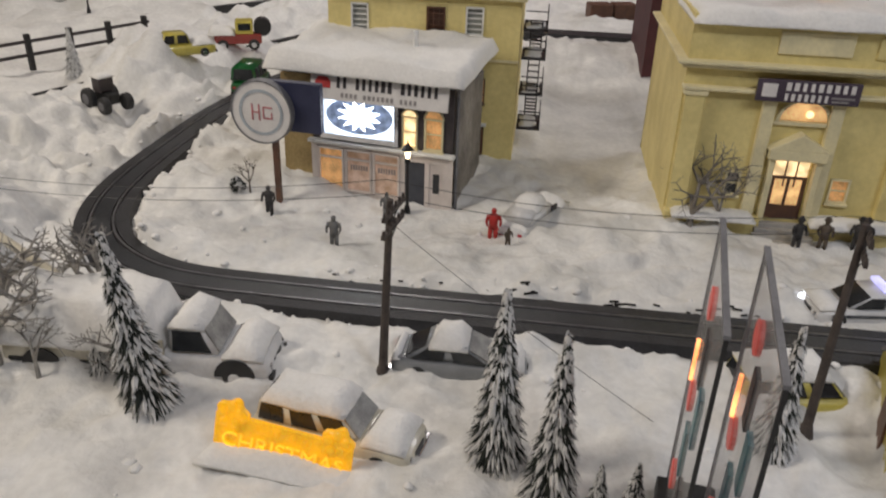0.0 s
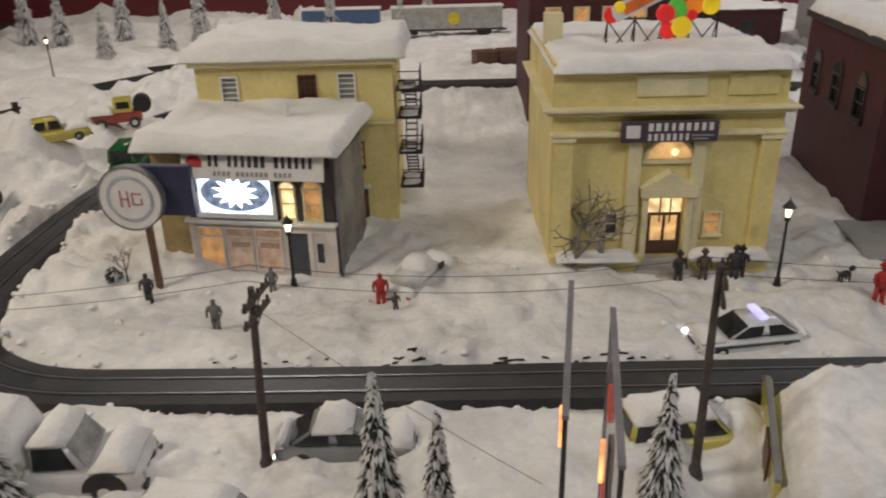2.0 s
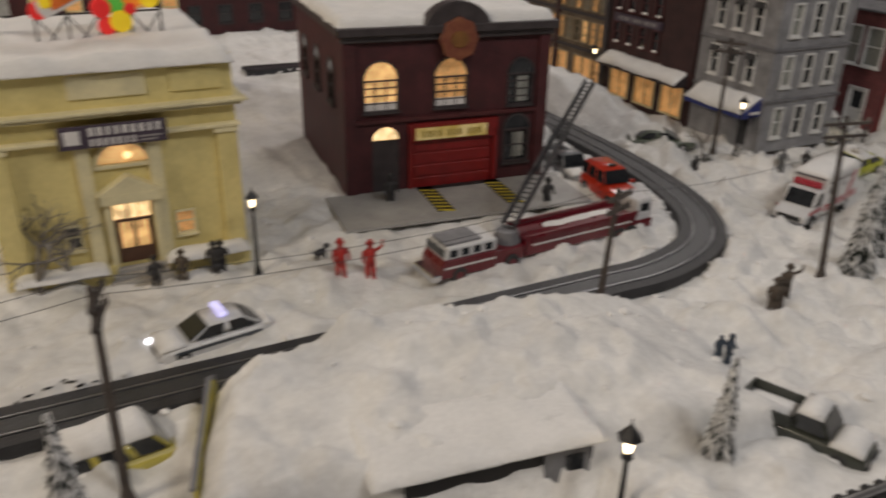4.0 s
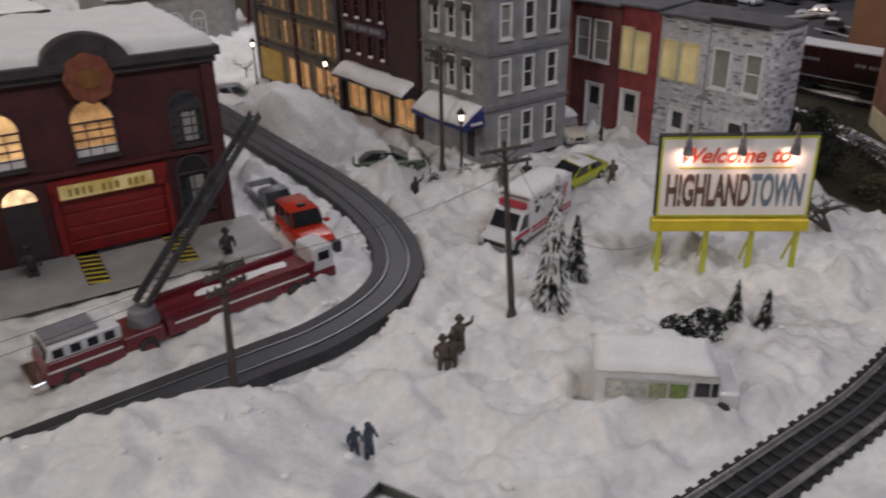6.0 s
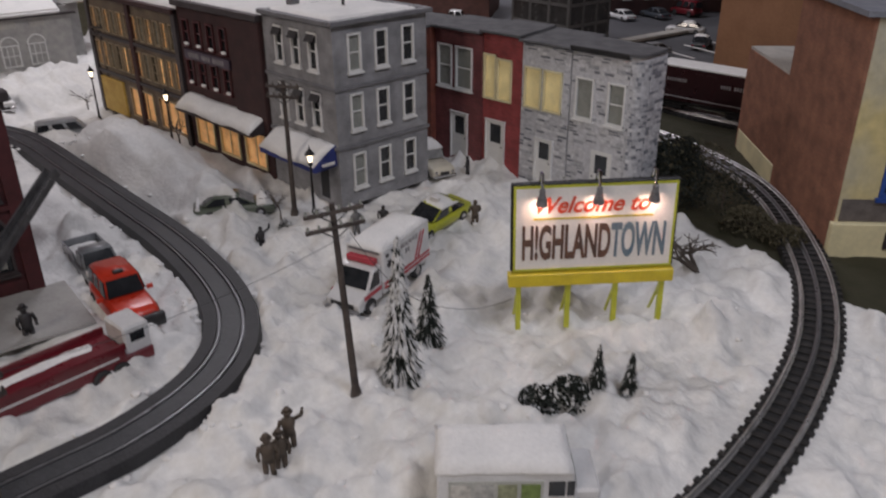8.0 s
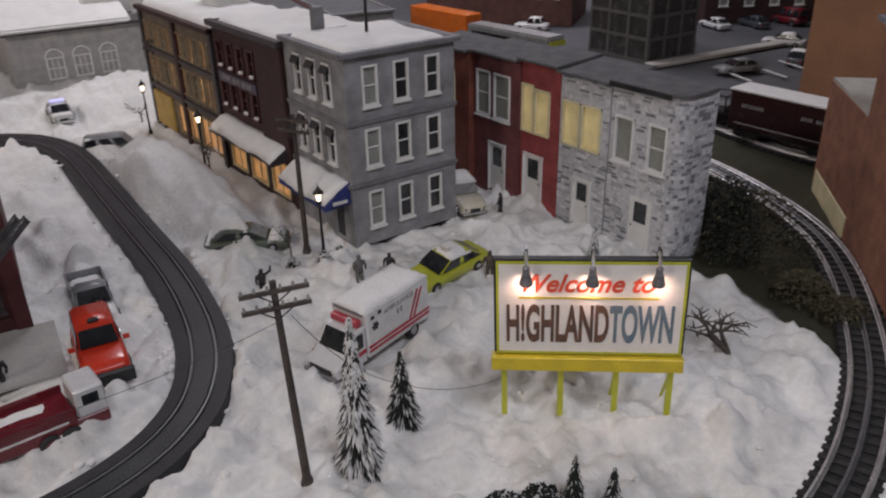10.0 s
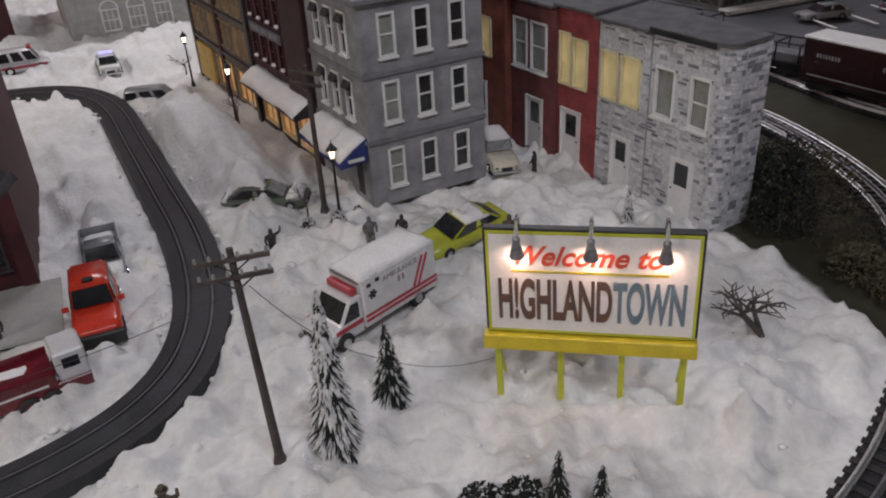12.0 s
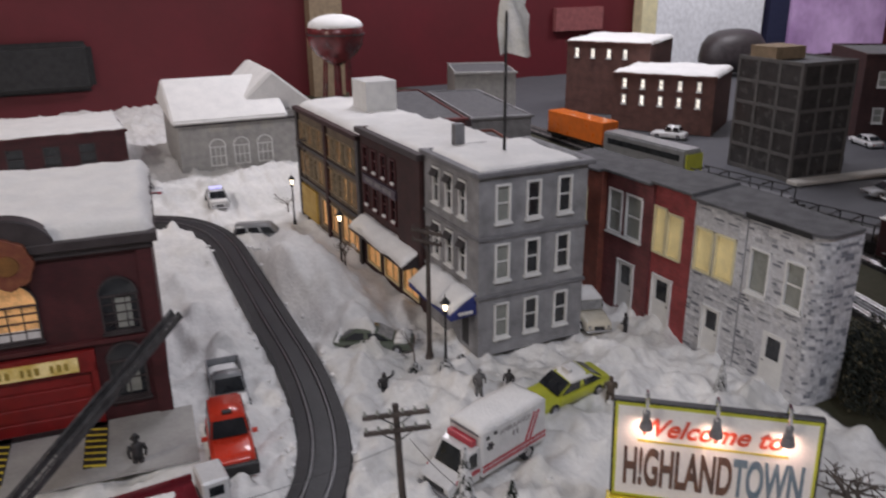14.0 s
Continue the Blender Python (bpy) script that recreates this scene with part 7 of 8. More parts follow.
def neon_sign():
    t = thing("animated_sign", pose(0.365, 0.526, -0.004, 0, 0, -99.5), "tall double-sided display sign of clear printed plates", "sign")
    clear = bpy.data.materials.new("clear_plate")
    clear.use_nodes = True
    b = clear.node_tree.nodes["Principled BSDF"]
    b.inputs["Base Color"].default_value = (0.40, 0.40, 0.40, 1)
    b.inputs["Roughness"].default_value = 0.25
    b.inputs["Alpha"].default_value = 0.32
    reds = mat("red_print", (0.55, 0.10, 0.09), 0.4, 0, (0.30, 0.05, 0.05), 60, emit=(1.0, 0.14, 0.10), power=0.20)
    hot = mat("orange_neon", (0.8, 0.3, 0.1), 0.4, 0, None, 60, emit=(1.0, 0.35, 0.12), power=2.5)
    teal = mat("teal_print", (0.10, 0.24, 0.25), 0.4, 0, (0.05, 0.12, 0.16), 80)
    # x runs from the rear upper corner towards the viewer
    for x0, y, h in ((0.0, 0.0, 0.191), (0.026, 0.021, 0.190)):
        p = part("plate", G().box((x0 + 0.060, y, h / 2), (0.120, 0.0016, h)), clear, t)
        part("edge_strip", G().box((x0, y, h / 2), (0.0014, 0.002, h)), GREYTRIM, p)
        part("edge_strip", G().box((x0 + 0.120, y, h / 2), (0.0014, 0.002, h)), BLACK, p)
        part("top_strip", G().box((x0 + 0.060, y, h), (0.122, 0.003, 0.002)), GREYTRIM, p)
        for k in range(7):
            zz, xx = 0.035 + 0.021 * k, x0 + 0.025 + 0.07 * ((k * 37) % 10) / 10
            if k % 3 == 0:
                part("printed_disc", G().prism([(xx + 0.009 * math.cos(2 * math.pi * j / 14), zz + 0.009 * math.sin(2 * math.pi * j / 14)) for j in range(14)], y - 0.0014, y + 0.0014), reds, p)
            else:
                part("printed_strip", G().box((xx, y, zz), (0.011, 0.0026, 0.030)), (teal, DARKTRIM)[k % 2], p)
        part("lit_tube", G().box((x0 + 0.030, y - 0.002, 0.120), (0.002, 0.002, 0.026)), hot, p)
    part("base", G().box((0.070, 0.011, 0.004), (0.14, 0.036, 0.012)), BLACK, t, bevel=0.001)


neon_sign()


def snowed_house():
    seat = T(0.535, 0.501, 0.0, -7.5)
    t = thing("snowed_in_house", seat, "small yellow house buried under a deep roof of snow", "house")
    # wall coloured near black to stand in for the shade under the snow overhang
    part("wall", G().box((0.172, 0.016, 0.002), (0.140, 0.004, 0.062)), mat("void_shade_black", (0.007, 0.006, 0.006), 0.7, 0, (0.014, 0.012, 0.012), 60), t)
    part("pale_panel", G().box((0.221, 0.0125, 0.004), (0.036, 0.003, 0.050)), GREYTRIM, t)
    part("window", G().box((0.226, 0.0115, 0.014), (0.014, 0.003, 0.014)), GLASS, t)
    turn = seat.inverted() @ Matrix.Translation((0.515, 0.565, 0)) @ Matrix.Rotation(radians(73), 4, "Z")
    part("gable_wall", at(G().prism([(0.0, -0.03), (0.132, -0.03), (0.132, 0.012), (0.112, 0.027), (0.0, 0.020)], -0.002, 0.002), turn), P_YELLOW, t)
    part("gable_opening", at(G().prism([(0.030, -0.02), (0.060, -0.02), (0.062, 0.017), (0.034, 0.015)], 0.002, 0.004), turn), BROWNFRAME, t)
    part("fascia", at(G().prism([(-0.004, 0.019), (0.112, 0.026), (0.136, 0.010), (0.138, 0.014), (0.113, 0.029), (-0.004, 0.022)], -0.001, 0.003), turn), GREYTRIM, t)
    part("roof", G().box((0.172, 0.044, 0.034), (0.136, 0.058, 0.004)), DARKTRIM, t)
    part("roof_snow", snow_slab(0.080, 0.244, 0.008, 0.074, 0.0345, 0.005, 0.005, 0.004, 9, 0.02), ROOFSNOW, t, "deep soft snow over the whole roof", smooth=True)


snowed_house()

# ---- trees ----
FROSTBARK = mat("frosted_twigs", (0.36, 0.345, 0.32), 0.85, 0, (0.17, 0.155, 0.14), 90, 0.4, 400, 0.2)
NEEDLE = mat("dark_needles", (0.009, 0.013, 0.010), 0.8, 0, (0.020, 0.026, 0.020), 200, 0, 1, 0.3)
FLOCK = mat("white_flock", (0.72, 0.72, 0.71), 0.85, 0, (0.55, 0.55, 0.55), 200, 0, 1, 0.1)
BARK = mat("bark", (0.07, 0.055, 0.045), 0.85, 0, (0.11, 0.09, 0.075), 120, 0.4, 400, 0.2)
GREYBARK = mat("grey_twigs", (0.13, 0.115, 0.10), 0.85, 0, (0.22, 0.20, 0.18), 120, 0.4, 400, 0.2)


def conifer(x, y, h, r, label, snow=0.45, n=1500, seed=1, lean=(0, 0), dz=0.0):
    rr = random.Random(seed)
    t = thing("snowy_fir_tree", pose(x, y, gz(x, y) - 0.004 + dz, lean[0], lean[1], rr.uniform(0, 360)), label, "tree", "fir trees")
    part("trunk", G().tube((0, 0, 0), (0, 0, h * 0.97), h * 0.016, h * 0.004, 7), BARK, t)
    dark, white = G(), G()
    n = int(n * 1.9)
    for i in range(n):
        k = rr.random() ** 0.75
        z = h * (0.04 + 0.95 * (1 - k))
        ln = 0.86 * r * (0.13 + 0.92 * k) * rr.uniform(0.55, 1.12) * (1 + 0.14 * math.sin(z / h * 46))
        a = rr.uniform(0, 2 * math.pi)
        dr = Vector((math.cos(a), math.sin(a), 0))
        sd = Vector((-dr.y, dr.x, 0))
        p0 = Vector((0, 0, z)) + dr * ln * 0.10
        droop = -0.75 * ln * rr.uniform(0.7, 1.4)
        p2 = Vector((0, 0, z + droop)) + dr * ln
        p1 = p0.lerp(p2, 0.55) + Vector((0, 0, 0.10 * ln))
        w = rr.uniform(0.0007, 0.0015) * (h / 0.12) ** 0.7
        g = white if rr.random() < snow else dark
        if g is white:
            p0, w = p0.lerp(p2, 0.45) + Vector((0, 0, 0.0012)), w * 1.15
            p1 = p0.lerp(p2, 0.5) + Vector((0, 0, 0.0014))
        b = len(g.v)
        g.v += [tuple(p0), tuple(p1 + sd * w), tuple(p2), tuple(p1 - sd * w), tuple(p1 + Vector((0, 0, w * 1.2)))]
        g.f += [(b, b + 1, b + 4), (b + 1, b + 2, b + 4), (b + 2, b + 3, b + 4), (b + 3, b, b + 4)]
    part("crown", dark, NEEDLE, t)
    if white.v:
        part("branch_snow", white, FLOCK, t)
    return t


SN = "dark green bottle-brush fir tree dusted with white snow"
conifer(0.008, 0.548, 0.140, 0.026, SN, 0.42, 1700, 1, (0, -6))
conifer(0.254, 0.534, 0.132, 0.025, SN, 0.45, 1700, 2)
conifer(0.290, 0.500, 0.120, 0.024, SN, 0.42, 1500, 3, (0, 8))
conifer(0.318, 0.492, 0.045, 0.013, "small snowy fir tree beside taller ones", 0.45, 600, 4)
conifer(0.338, 0.488, 0.050, 0.014, "small snowy fir tree beside taller ones", 0.45, 600, 5)
conifer(0.440, 0.572, 0.100, 0.020, SN, 0.5, 1300, 6)
conifer(1.243, 0.622, 0.140, 0.024, SN, 0.5, 1800, 7)
conifer(1.303, 0.648, 0.072, 0.020, "dark green small fir tree by the ambulance", 0.15, 1200, 8)
conifer(1.662, 0.760, 0.046, 0.011, "small snowy fir tree before the stone house", 0.5, 600, 9)
conifer(1.342, 0.481, 0.044, 0.013, "tiny dark fir in the snow before the billboard", 0.12, 500, 10)
conifer(1.362, 0.461, 0.046, 0.014, "tiny dark fir in the snow before the billboard", 0.12, 500, 11)
conifer(1.560, 0.282, 0.078, 0.026, "dark fir tree with a little snow by the track", 0.22, 1300, 12)
conifer(0.868, 0.452, 0.085, 0.016, SN, 0.5, 1200, 13)
conifer(-0.045, 0.575, 0.035, 0.014, "small snowy fir tree by the utility truck", 0.6, 600, 14)
conifer(-0.50, 1.33, 0.080, 0.020, "white-frosted fir tree on the snowbank", 0.85, 900, 15)
for i, (x, y, h) in enumerate(((-0.95, 2.55, 0.2), (-0.80, 2.45, 0.17), (-0.68, 2.6, 0.2), (-0.52, 2.5, 0.16), (-0.40, 2.45, 0.21), (-0.22, 2.6, 0.18), (-0.05, 2.6, 0.18), (0.16, 2.6, 0.14), (0.24, 2.72, 0.16), (-1.1, 2.5, 0.2), (-0.62, 2.3, 0.14))):
    conifer(x, y, h, h * 0.26, "tall white-frosted fir tree at the layout's rear", 0.86, 700, 30 + i)


def bush(x, y, r, h, label, mats=(NEEDLE, FLOCK), snow=0.3, n=500, seed=1, name="bush"):
    rr = random.Random(seed)
    t = thing(name, put(x, y, rr.uniform(0, 360), -0.003), label, "bush")
    part("stem", G().tube((0, 0, 0), (0, 0, h * 0.6), 0.0012, 0.0006, 6), BARK, t)
    gs = [G(), G()]
    for i in range(n):
        a, e, q = rr.uniform(0, 6.283), rr.uniform(0.05, 1.5), rr.uniform(0.35, 1.0) ** 0.5
        p = Vector((r * q * math.cos(a) * math.cos(e), r * q * math.sin(a) * math.cos(e), h * q * math.sin(e) + 0.002))
        s = rr.uniform(0.0015, 0.0035)
        d = Vector((rr.gauss(0, 1), rr.gauss(0, 1), rr.gauss(0, 1))).normalized()
        f = d.orthogonal().normalized()
        gs[1 if rr.random() < snow else 0].add([p - d * s, p + f * s * 0.5, p + d * s, p - f * s * 0.5, p + d.cross(f) * s * 0.4], [(0, 1, 4), (1, 2, 4), (2, 3, 4), (3, 0, 4)])
    part("foliage", gs[0], mats[0], t)
    if gs[1].v:
        part("frosting", gs[1], mats[1], t)


bush(1.302, 0.512, 0.020, 0.019, "low dark shrub in the snow before the billboard", snow=0.22, n=800, seed=2)
bush(1.323, 0.494, 0.022, 0.020, "low dark shrub in the snow before the billboard", snow=0.22, n=800, seed=3)
OLIVEB = mat("olive_scrub", (0.06, 0.055, 0.03), 0.85, 0, (0.10, 0.085, 0.05), 150, 0, 1, 0.3)
for i, (x, y, r, h) in enumerate(((1.80, 0.60, 0.05, 0.05), (1.845, 0.66, 0.06, 0.07), (1.90, 0.74, 0.06, 0.06), (1.77, 0.55, 0.035, 0.03), (1.83, 0.72, 0.05, 0.05), (1.76, 0.50, 0.03, 0.02), (1.93, 0.30, 0.06, 0.08), (1.86, 0.34, 0.05, 0.06))):
    bush(x, y, r, h, "dark olive scrub beside the track", (OLIVEB if i % 2 else NEEDLE, OLIVEB), 0.4, 900, 40 + i, "scrub")
bush(1.785, 0.655, 0.036, 0.095, "tall dense dark shrub at the stone house corner", (NEEDLE, OLIVEB), 0.15, 3200, 71)
bush(1.815, 0.700, 0.034, 0.075, "dense dark shrub behind the stone house corner", (NEEDLE, OLIVEB), 0.2, 2200, 72)
for i, (x, y) in enumerate(((-0.07, 0.925), (1.37, 0.985), (1.39, 0.94), (1.43, 0.975))):
    bush(x, y, 0.010, 0.016, "snow-dusted dark shrub by the building", snow=0.55, n=260, seed=60 + i)


def bare_tree(x, y, h, label, seed=1, material=GREYBARK, spread=0.6, dz=0.0, n=4, lean=(0, 0), thick=1.0):
    rr = random.Random(seed)
    t = thing("bare_tree", pose(x, y, gz(x, y) - 0.003 + dz, lean[0], lean[1], 0), label, "tree")
    trunk, twigs = G(), G()

    def grow(p, d, ln, r, lvl):
        q = p + d * ln
        (trunk if lvl < 1 else twigs).tube(p, q, r, r * 0.65, 6 if lvl < 2 else 4, cap=False)
        if lvl >= n:
            return
        for _ in range(3 if lvl < 3 else 2):
            e = (d + Vector((rr.gauss(0, spread), rr.gauss(0, spread), rr.gauss(0.15, spread * 0.6)))).normalized()
            grow(q, e, ln * rr.uniform(0.55, 0.85), r * 0.62, lvl + 1)

    grow(Vector((0, 0, 0)), Vector((0, 0, 1)), h * 0.28, h * 0.026 * thick, 0)
    part("trunk", trunk, material, t)
    part("crown", twigs, material, t)


bare_tree(0.434, 0.918, 0.155, "bare grey winter tree dusted with snow by the bank", 3, GREYBARK, 0.9, dz=-0.026, n=5, thick=1.1)
bare_tree(0.462, 0.922, 0.130, "frosted winter shrub dusted with snow by the bank", 13, FROSTBARK, 0.95, dz=-0.022, n=5)
bare_tree(1.600, 0.528, 0.125, "bare dark shrub-like tree beside the billboard", 4, BARK, 1.15, dz=-0.030, n=4, thick=1.5)
bare_tree(-0.105, 0.60, 0.075, "bare snowy tree beside the utility truck", 5, FROSTBARK, 0.7, thick=1.2)
bare_tree(-0.150, 0.615, 0.090, "bare snowy tree beside the utility truck", 15, FROSTBARK, 0.8, n=5, thick=1.2)
bare_tree(-0.085, 0.560, 0.070, "bare snowy tree beside the utility truck", 16, FROSTBARK, 0.85, n=5, thick=1.2)
bare_tree(-0.125, 0.565, 0.060, "bare snowy tree beside the utility truck", 6, FROSTBARK, 0.7, thick=1.2)
bare_tree(-0.140, 0.600, 0.136, "tangled bare snowy brush beside the utility truck", 30, FROSTBARK, 0.95, n=5, thick=1.5)
bare_tree(-0.120, 0.565, 0.120, "tangled bare snowy brush beside the utility truck", 31, FROSTBARK, 0.95, n=5, thick=1.5)
bare_tree(-0.160, 0.575, 0.112, "tangled bare snowy brush beside the utility truck", 32, FROSTBARK, 0.95, n=5, thick=1.5)
bare_tree(-0.070, 0.635, 0.112, "tangled bare snowy brush beside the utility truck", 33, FROSTBARK, 0.95, n=5, thick=1.5)
bare_tree(-0.010, 0.560, 0.080, "tangled bare snowy brush beside the utility truck", 34, FROSTBARK, 0.95, n=5, thick=1.5)
bare_tree(-0.055, 0.925, 0.055, "bare dark tree under the round sign", 7, BARK, 0.6)
bare_tree(1.392, 1.290, 0.075, "bare winter tree by the lit shops", 8, BARK, 0.6)
bare_tree(1.378, 1.005, 0.060, "bare winter tree by the awning", 9, BARK, 0.7)
bare_tree(1.425, 1.72, 0.070, "bare winter tree by the lit shops", 10, BARK, 0.7)

# ---- figurines: one plain mesh each ----
FIG = {k: mat(k + "_figurine", c, 0.6, 0, [q * 0.6 for q in c], 160, 0, 1, 0.2) for k, c in {"dark": (0.035, 0.033, 0.035), "red": (0.50, 0.03, 0.025), "brown": (0.10, 0.075, 0.055), "blue": (0.04, 0.06, 0.09), "grey": (0.16, 0.16, 0.16)}.items()}


def figurine(x, y, rz, col, label, h=0.036, raised=False, hat=False, seat=False, dz=0.0, group=""):
    g = G()
    s = h / 0.036
    hip = 0.016 if not seat else 0.006
    for k in (-1, 1):
        if seat:
            g.tube((0.0, k * 0.0026, 0.005), (0.012, k * 0.003, 0.003), 0.0026, 0.0020, 7)
        else:
            g.tube((k * 0.0012, k * 0.0030, 0), (0, k * 0.0024, hip), 0.0020, 0.0027, 7).ball((k * 0.0012 + 0.0015, k * 0.003, 0.001), 0.0022, (1.4, 0.9, 0.6), 7, 4)
        sh = Vector((0, k * 0.0056, hip + 0.0125))
        if raised and k > 0:
            g.tube(sh, sh + Vector((0.002, 0.005, 0.004)), 0.0018, 0.0015, 6).tube(sh + Vector((0.002, 0.005, 0.004)), sh + Vector((0.003, 0.006, 0.011)), 0.0015, 0.0011, 6)
        else:
            g.tube(sh, sh + Vector((0.0015, k * 0.002, -0.006)), 0.0018, 0.0015, 6).tube(sh + Vector((0.0015, k * 0.002, -0.006)), sh + Vector((0.005, k * 0.001, -0.010)), 0.0015, 0.0011, 6)
    rings = [[Vector((a * math.cos(q), b * math.sin(q), z)) for q in [2 * math.pi * i / 9 for i in range(9)]] for z, a, b in ((hip - 0.002, 0.0036, 0.0050), (hip + 0.004, 0.0034, 0.0046), (hip + 0.010, 0.0040, 0.0058), (hip + 0.0135, 0.0030, 0.0050), (hip + 0.015, 0.0014, 0.0018))]
    g.loft(rings)
    g.ball((0.0004, 0, hip + 0.0178), 0.0031, (1, 0.9, 1.15), 9, 6)
    if hat:
        g.tube((0, 0, hip + 0.0195), (0, 0, hip + 0.0203), 0.0046, 0.0044, 9).tube((0, 0, hip + 0.0203), (-0.0005, 0, hip + 0.0235), 0.0031, 0.0022, 9)
    g.v = [tuple(Vector(p) * s) for p in g.v]
    ob = part("figurine", g, FIG[col], smooth=True)
    ob.matrix_world = put(x, y, rz, -0.002 + dz)
    tagged(ob, label, "figurine", group)


figurine(0.227, 0.874, -80, "red", "small red-coated figurine standing in the snow", 0.036)
figurine(0.244, 0.848, -60, "brown", "small dark figurine of child size by a sled", 0.020)
figurine(0.070, 0.822, -90, "grey", "small grey figurine walking in the snow", 0.034)
figurine(-0.024, 0.899, -90, "dark", "small dark figurine standing by the restaurant", 0.034)
figurine(0.105, 0.918, -90, "grey", "small grey figurine before the shopfront", 0.030)
figurine(0.540, 0.900, -80, "dark", "small dark figurine at the bank's steps", 0.034, hat=True, group="figurines at the bank")
figurine(0.567, 0.903, -100, "brown", "small brown figurine at the bank's steps", 0.034, hat=True, group="figurines at the bank")
figurine(0.600, 0.903, -120, "dark", "small dark figurine at the bank's steps", 0.036, hat=True, group="figurines at the bank")
figurine(0.608, 0.908, 60, "dark", "small dark figurine beside another at the bank", 0.034, hat=True, group="figurines at the bank")
figurine(0.712, 0.826, -90, "red", "small red-suited figurine with a white-trimmed hat", 0.040, hat=True, group="red-suited figurines")
figurine(0.743, 0.822, -100, "red", "small red-suited figurine with one arm raised", 0.040, raised=True, hat=True, group="red-suited figurines")
figurine(1.032, 0.925, -90, "dark", "small dark firefighter figurine on the forecourt", 0.040, hat=True)
figurine(0.846, 1.008, -90, "dark", "small dark firefighter figurine by the door", 0.042, hat=True)
figurine(1.030, 1.030, -90, "dark", "small dark firefighter figurine by the wall", 0.040, hat=True)
for i, (x, y, up) in enumerate(((1.090, 0.602, False), (1.103, 0.606, False), (1.115, 0.610, True))):
    figurine(x, y, -120, "brown", "small dark brown figurine singing in a group of three", 0.036, raised=up, hat=True, group="three figurines in the snow")
figurine(0.968, 0.553, -100, "blue", "small blue figurine crouching beside another", 0.026)
figurine(0.980, 0.552, -60, "blue", "small dark figurine beside a crouching one", 0.034)
figurine(1.314, 0.953, -100, "dark", "small dark figurine sitting in the snow waving", 0.034, raised=True, seat=True)
figurine(1.398, 0.872, -100, "grey", "small grey figurine by the ambulance", 0.034)
figurine(1.430, 0.858, -140, "dark", "small dark figurine behind the ambulance", 0.030)
figurine(1.522, 0.790, 60, "brown", "small brown figurine pushing the lime taxi", 0.034)
figurine(1.668, 0.940, 120, "dark", "small dark figurine clearing snow at the red house", 0.030)


def dog(x, y, rz):
    g = G().ball((0, 0, 0.008), 0.005, (1.7, 0.75, 0.8)).ball((0.009, 0, 0.013), 0.0035, (1.2, 0.8, 0.9)).tube((-0.008, 0, 0.010), (-0.013, 0, 0.014), 0.0010, 0.0006, 5)
    for a in (-0.005, 0.005):
        for b in (-0.002, 0.002):
            g.tube((a, b, 0), (a, b, 0.007), 0.0011, 0.0014, 5)
    ob = part("dog_figurine", g, FIG["dark"], smooth=True)
    ob.matrix_world = put(x, y, rz, 0)
    tagged(ob, "small dark dog figurine in the snow", "figurine")


dog(0.712, 0.893, 20)

# ---- rear of the layout ----


def block(name, m, w, d, h, wmat, label, wins=(), pane=GLASS, frame_=WHITE, side="front", snow=True, category="building"):
    """A far building with real window openings in its front."""
    t = thing(name, m, label, category)
    shell(t, w, d, h, wmat, wins if side == "front" else (), wins if side == "left" else ())
    for q in wins:
        window(t, Matrix() if side == "front" else LEFT(d), q[0], q[1], q[2] - q[0], q[3] - q[1], frame_, pane, 1, 2, 0.003, True)
    if snow:
        part("roof_snow", snow_slab(0, w, 0, d, h - 0.004, 0.012, 0.012, 0.004, int(w * 1000) % 9), ROOFSNOW, t, smooth=True)
    part("cornice", G().box((w / 2, -0.003, h - 0.004), (w + 0.01, 0.010, 0.006)), wmat, t)
    return t


# grey stone hall with a gabled snowy roof
t = thing("stone_hall", T(1.285, 2.13, -0.004, -3), "pale grey stone model hall with arched doors and snowy roof", "building")
doors_ = [(0.070 + 0.058 * i, 0.020, 0.106 + 0.058 * i, 0.066) for i in range(3)]
w, d, h = 0.285, 0.36, 0.142
shell(t, w, d, h, GREYSTONE, doors_, roof=False)
for q in doors_:
    window(t, Matrix(), q[0], q[1], 0.036, 0.046, WHITE, GREYSTONE, 3, 2, 0.003, False, arch=True, name="arched_door")
for x in (0.075, 0.140, 0.200):
    part("wall_panel", G().box((x + 0.012, -0.001, 0.112), (0.032, 0.003, 0.018)), CONCRETE, t)
RUN = Matrix(((0, 1, 0, 0), (1, 0, 0, 0), (0, 0, 1, 0), (0, 0, 0, 1)))
part("gable_roof", G().prism([(-0.024, h - 0.004), (0.17, h + 0.074), (d + 0.012, h), (d + 0.012, h - 0.008), (-0.024, h - 0.014)], -0.014, w * 0.92, RUN), ROOFSNOW, t, "snow-covered pitched roof", bevel=0.005, seg=3)
# dark strip standing in for the shadow line below the snowy roof edge
part("eave_shadow_strip", G().box((w / 2, -0.014, h - 0.015), (w + 0.02, 0.016, 0.004)), DARKTRIM, t)
part("cross_gable", G().prism([(w * 0.62, h - 0.012), (w * 1.22, h - 0.002), (w * 1.22, h + 0.008), (w * 0.86, h + 0.094), (w * 0.60, h + 0.030)], 0.05, d), ROOFSNOW, t, "snowy cross gable", bevel=0.005, seg=3)
part("ell", G().box((w * 1.05, d * 0.65, h / 2), (0.10, d * 0.6, h)), GREYSTONE, t)

